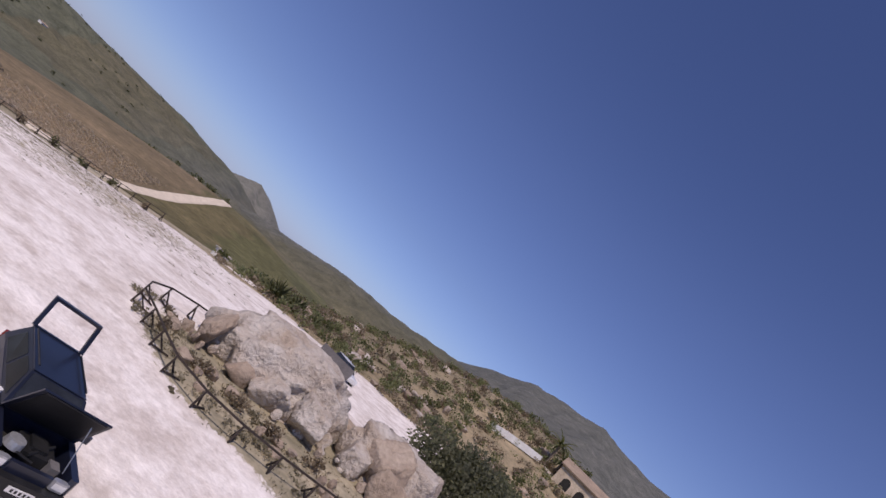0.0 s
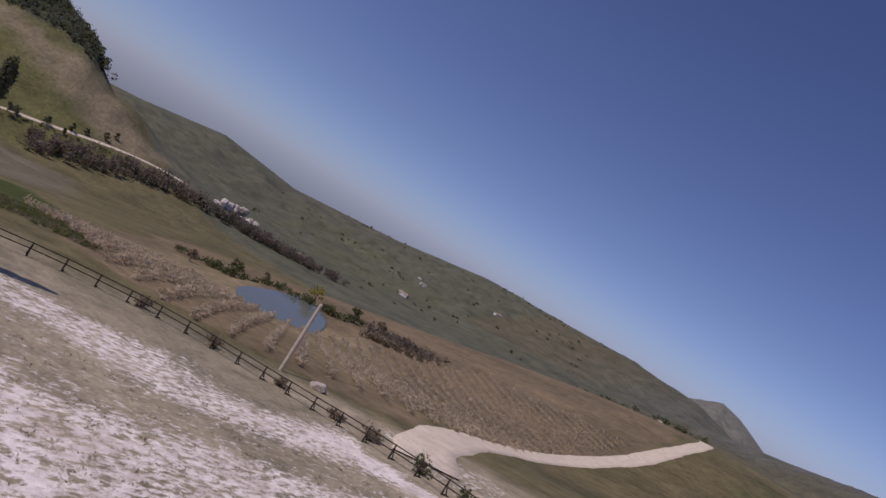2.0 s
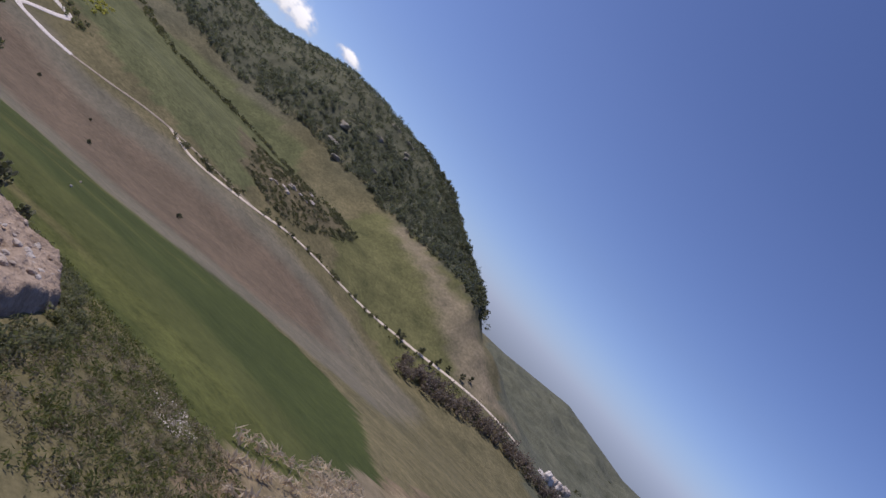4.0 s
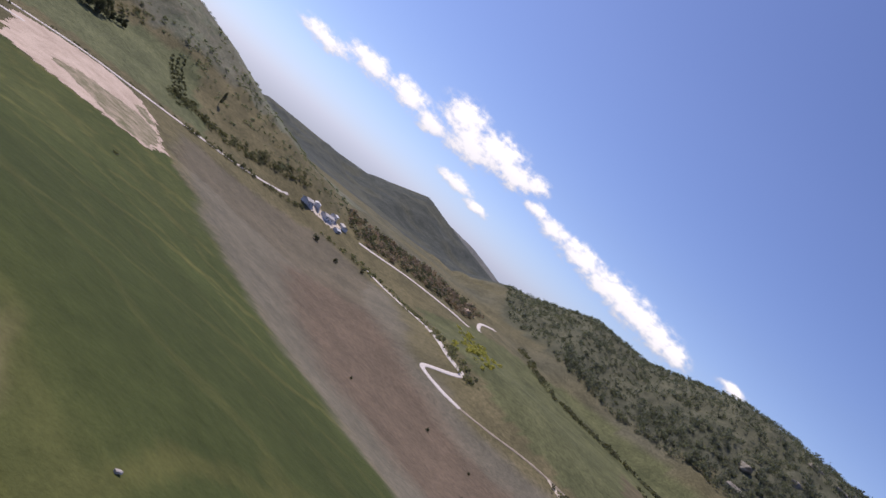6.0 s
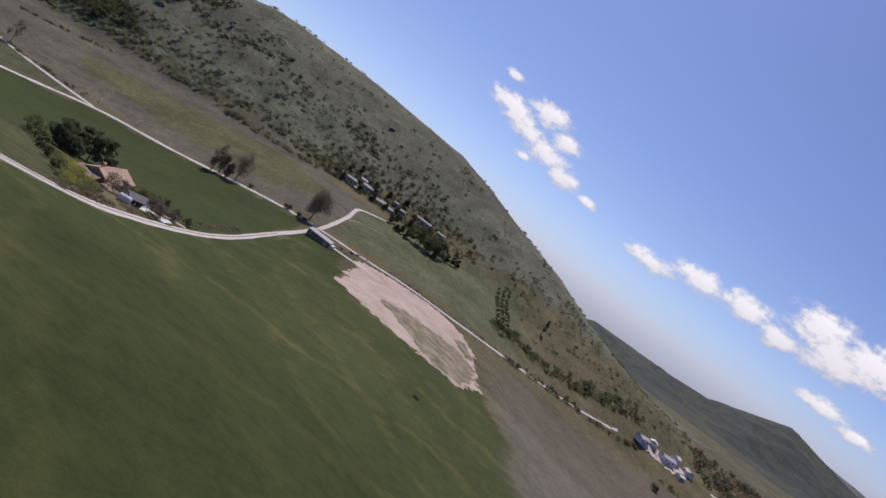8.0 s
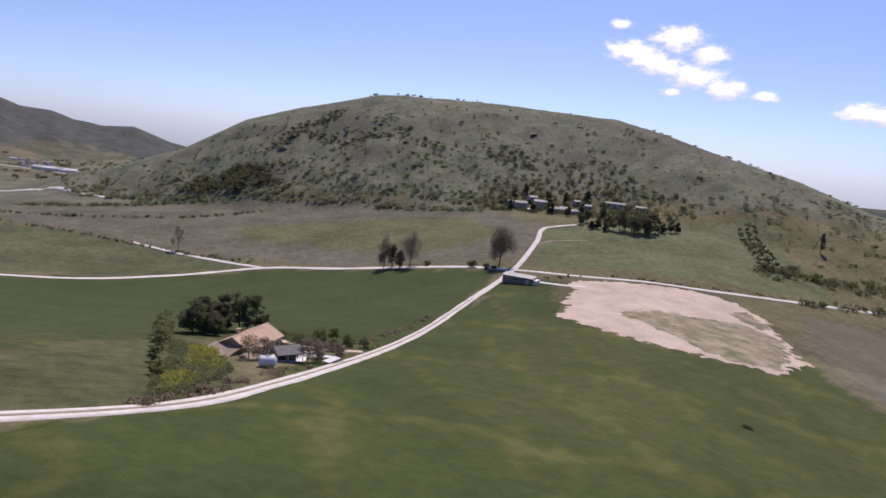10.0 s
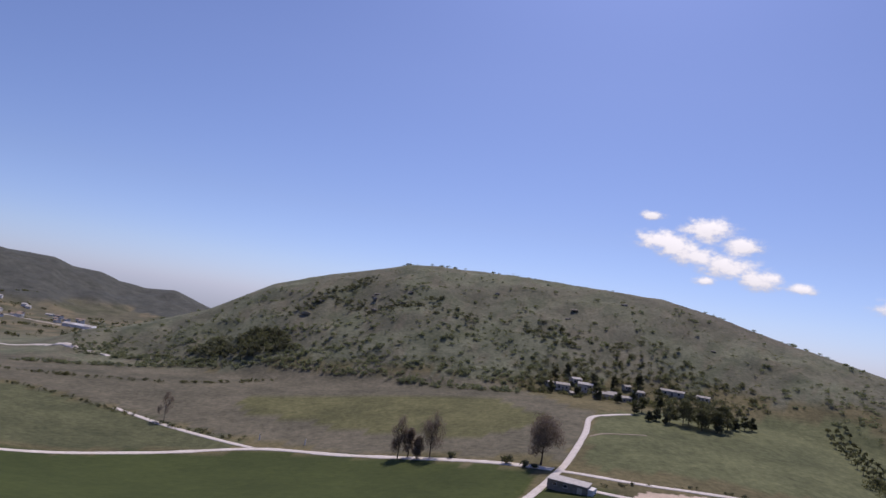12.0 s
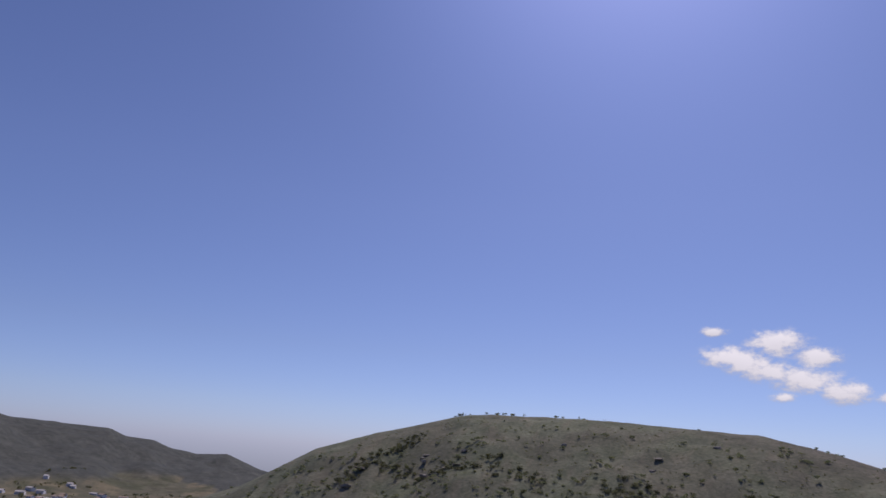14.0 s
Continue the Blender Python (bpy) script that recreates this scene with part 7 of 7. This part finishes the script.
HILLSIDE = [(-330, 500), (-160, 480), (20, 445), (130, 440), (260, 430), (420, 420), (460, 560), (330, 680), (0, 790), (-260, 740), (-420, 620)]
pts = scatter(rng, 2200, HILLSIDE, lower)
r = rng.uniform(0.7, 2.9, 2200)
thicket("hill_scrub", "dark scrub scattered over the north hill", pts, r, r * rng.uniform(0.5, 1.0, 2200), HILL_LEAF, rng, 60, 0.25)
pts = scatter(rng, 420, HILLSIDE, lambda x, y: (ripple(x, y, 75, 8) > 0.35) * (1 - smooth(600, 700, y)) * 0.9 + 0.012 * off_crest(x, y))
r = rng.uniform(1.0, 3.0, 420)
thicket("hill_bushes", "olive bushes in clusters higher on the north hill", pts, r, r * rng.uniform(0.6, 1.1, 420), HILL_LEAF, rng, 60, 0.26)
pts = np.vstack([along(rng, [(-150, 590), (-110, 575), (-60, 570), (-20, 560)], 130, 14), along(rng, [(-130, 640), (-160, 600), (-170, 560)], 110, 10), along(rng, [(20, 540), (90, 520), (150, 500)], 110, 16)])
r = rng.uniform(1.2, 3.4, len(pts))
thicket("hill_thickets", "dark thickets along the rocky steps of the hill", pts, r, r * rng.uniform(0.6, 1.2, len(pts)), WOOD_LEAF, rng, 60, 0.27)
pts = scatter(rng, 3000, HILLSIDE, off_crest)
thicket("hill_grass_clumps", "olive grass clumps over the north hill", pts, rng.uniform(0.7, 1.9, 3000), rng.uniform(0.2, 0.6, 3000), OLIVE_LEAF, rng, 16, 0.3)
pts = np.vstack([along(rng, [(-66, 752), (-48, 752)], 12, 4), along(rng, [(-112, 748), (-104, 748)], 6, 3), along(rng, [(-110, 746), (60, 742)], 10, 5)])
thicket("summit_shrubs", "small shrubs on the hill's summit", pts, rng.uniform(1.2, 3, len(pts)), rng.uniform(1.0, 3.2, len(pts)), SCRUB_LEAF, rng, 50, 0.28)
for k in range(14):
    q = scatter(rng, 1, [(-180, 560), (-80, 540), (-60, 600), (-140, 620)])[0] if k < 9 else scatter(rng, 1, [(-20, 560), (200, 520), (200, 600), (0, 640)])[0]
    boulder("outcrop", q[0], q[1], (rng.uniform(4, 10), rng.uniform(4, 8), rng.uniform(2, 4)), "grey rock outcrop on the north hill", rng, GREY_ROCK, 0.1, turn=rng.uniform(0, 3), cracks=False, detail=3)
for r in range(3):
    for c in range(10):
        x, y = 203 + r * 5.6 - c * 2.6, 404 - c * 9.5 + r * 1.6
        tree("olive_tree", x, y, rng.uniform(3.6, 5.0), 2.1, "small round orchard tree on the slope", rng, SCRUB_LEAF, BARK, 0.16, 0.2, 8, 190, 0.7, "orchard trees")
pts = along(rng, [(176, 306), (196, 322), (216, 314), (240, 318), (280, 330), (330, 330)], 240, 9)
thicket("slope_scrub", "dark shrubs along the slope beyond the orchard", pts, rng.uniform(1.2, 3.4, 240), rng.uniform(1.5, 4.2, 240), SCRUB_LEAF, rng, 50, 0.28)
pts = scatter(rng, 420, [(210, 420), (232, 330), (290, 330), (420, 330), (470, 420), (330, 480), (230, 470)], lambda x, y: 0.25 + 0.75 * (ripple(x, y, 45, 6) > 0.1))
thicket("eastern_scrub", "brown and olive shrubs over the hill's eastern flank", pts, rng.uniform(1.0, 3.0, 420), rng.uniform(0.9, 2.8, 420), HILL_LEAF, rng, 45, 0.28)
t = tree("cypress", 242, 372, 13, 2.0, "tall dark cypress on the slope", rng, PINE_LEAF, BARK, 0.25, 0.05, 18, 900, 0.7, upright=2.2)
pts = along(rng, [(-420, 395), (-330, 392), (-260, 400), (-190, 420), (-140, 450)], 160, 3)
thicket("western_hedge", "thin hedge across the western fields", pts, rng.uniform(1.0, 2.2, 160), rng.uniform(1.0, 2.4, 160), SCRUB_LEAF, rng, 26, 0.38)
pts = along(rng, [(-420, 300), (-340, 362), (-240, 350), (-170, 330), (-110, 312)], 160, 2.5)
thicket("track_hedge", "thin hedge along the western track", pts, rng.uniform(0.8, 1.8, 160), rng.uniform(0.8, 1.8, 160), SCRUB_LEAF, rng, 26, 0.38)
for k in range(4):
    far_house(-690 - k * 24, 1086 + k * 8, (rng.uniform(30, 52), 14, 6), rng.uniform(-0.3, 0.0), "long white shed in the western valley", "western sheds", CONCRETE if k % 2 else WHITE_PAINT)
for q in scatter(rng, 22, [(-760, 1060), (-1080, 1120), (-1180, 1360), (-900, 1330), (-760, 1180)]):
    far_house(q[0], q[1], (rng.uniform(9, 20), rng.uniform(8, 11), rng.uniform(4, 7)), rng.uniform(-0.6, 0.6), "small pale house in the western valley", "western houses", OLD_TILES if q[0] > -960 else CONCRETE)
pts = scatter(rng, 300, [(-900, 700), (-420, 560), (-380, 900), (-700, 1500), (-1200, 1500)], lambda x, y: (ripple(x, y, 150, 7) > 0.2) + 0.1)
thicket("western_scrub", "hedges and shrubs in the western valley", pts, rng.uniform(3, 7, 300), rng.uniform(3, 6, 300), SCRUB_LEAF, rng, 24, 0.4)

tree("shrub_tree", -20.5, -57.5, 3.8, 2.2, "feathery olive-green shrub at the field's edge", rng, GARDEN_LEAF, trunk=0.1, bare=0.1, clumps=16, count=1400, size=0.26, clump=0.7, sparse=0.7)

# stones lying in the crop
for bx, by in [(-14.8, -88.4), (16.0, -91.3), (-5.6, -97.5)]:
    boulder("stone", bx, by, (0.55, 0.4, 0.35), "pale stone lying in the green crop", rng, LIMESTONE, cracks=False, detail=2)
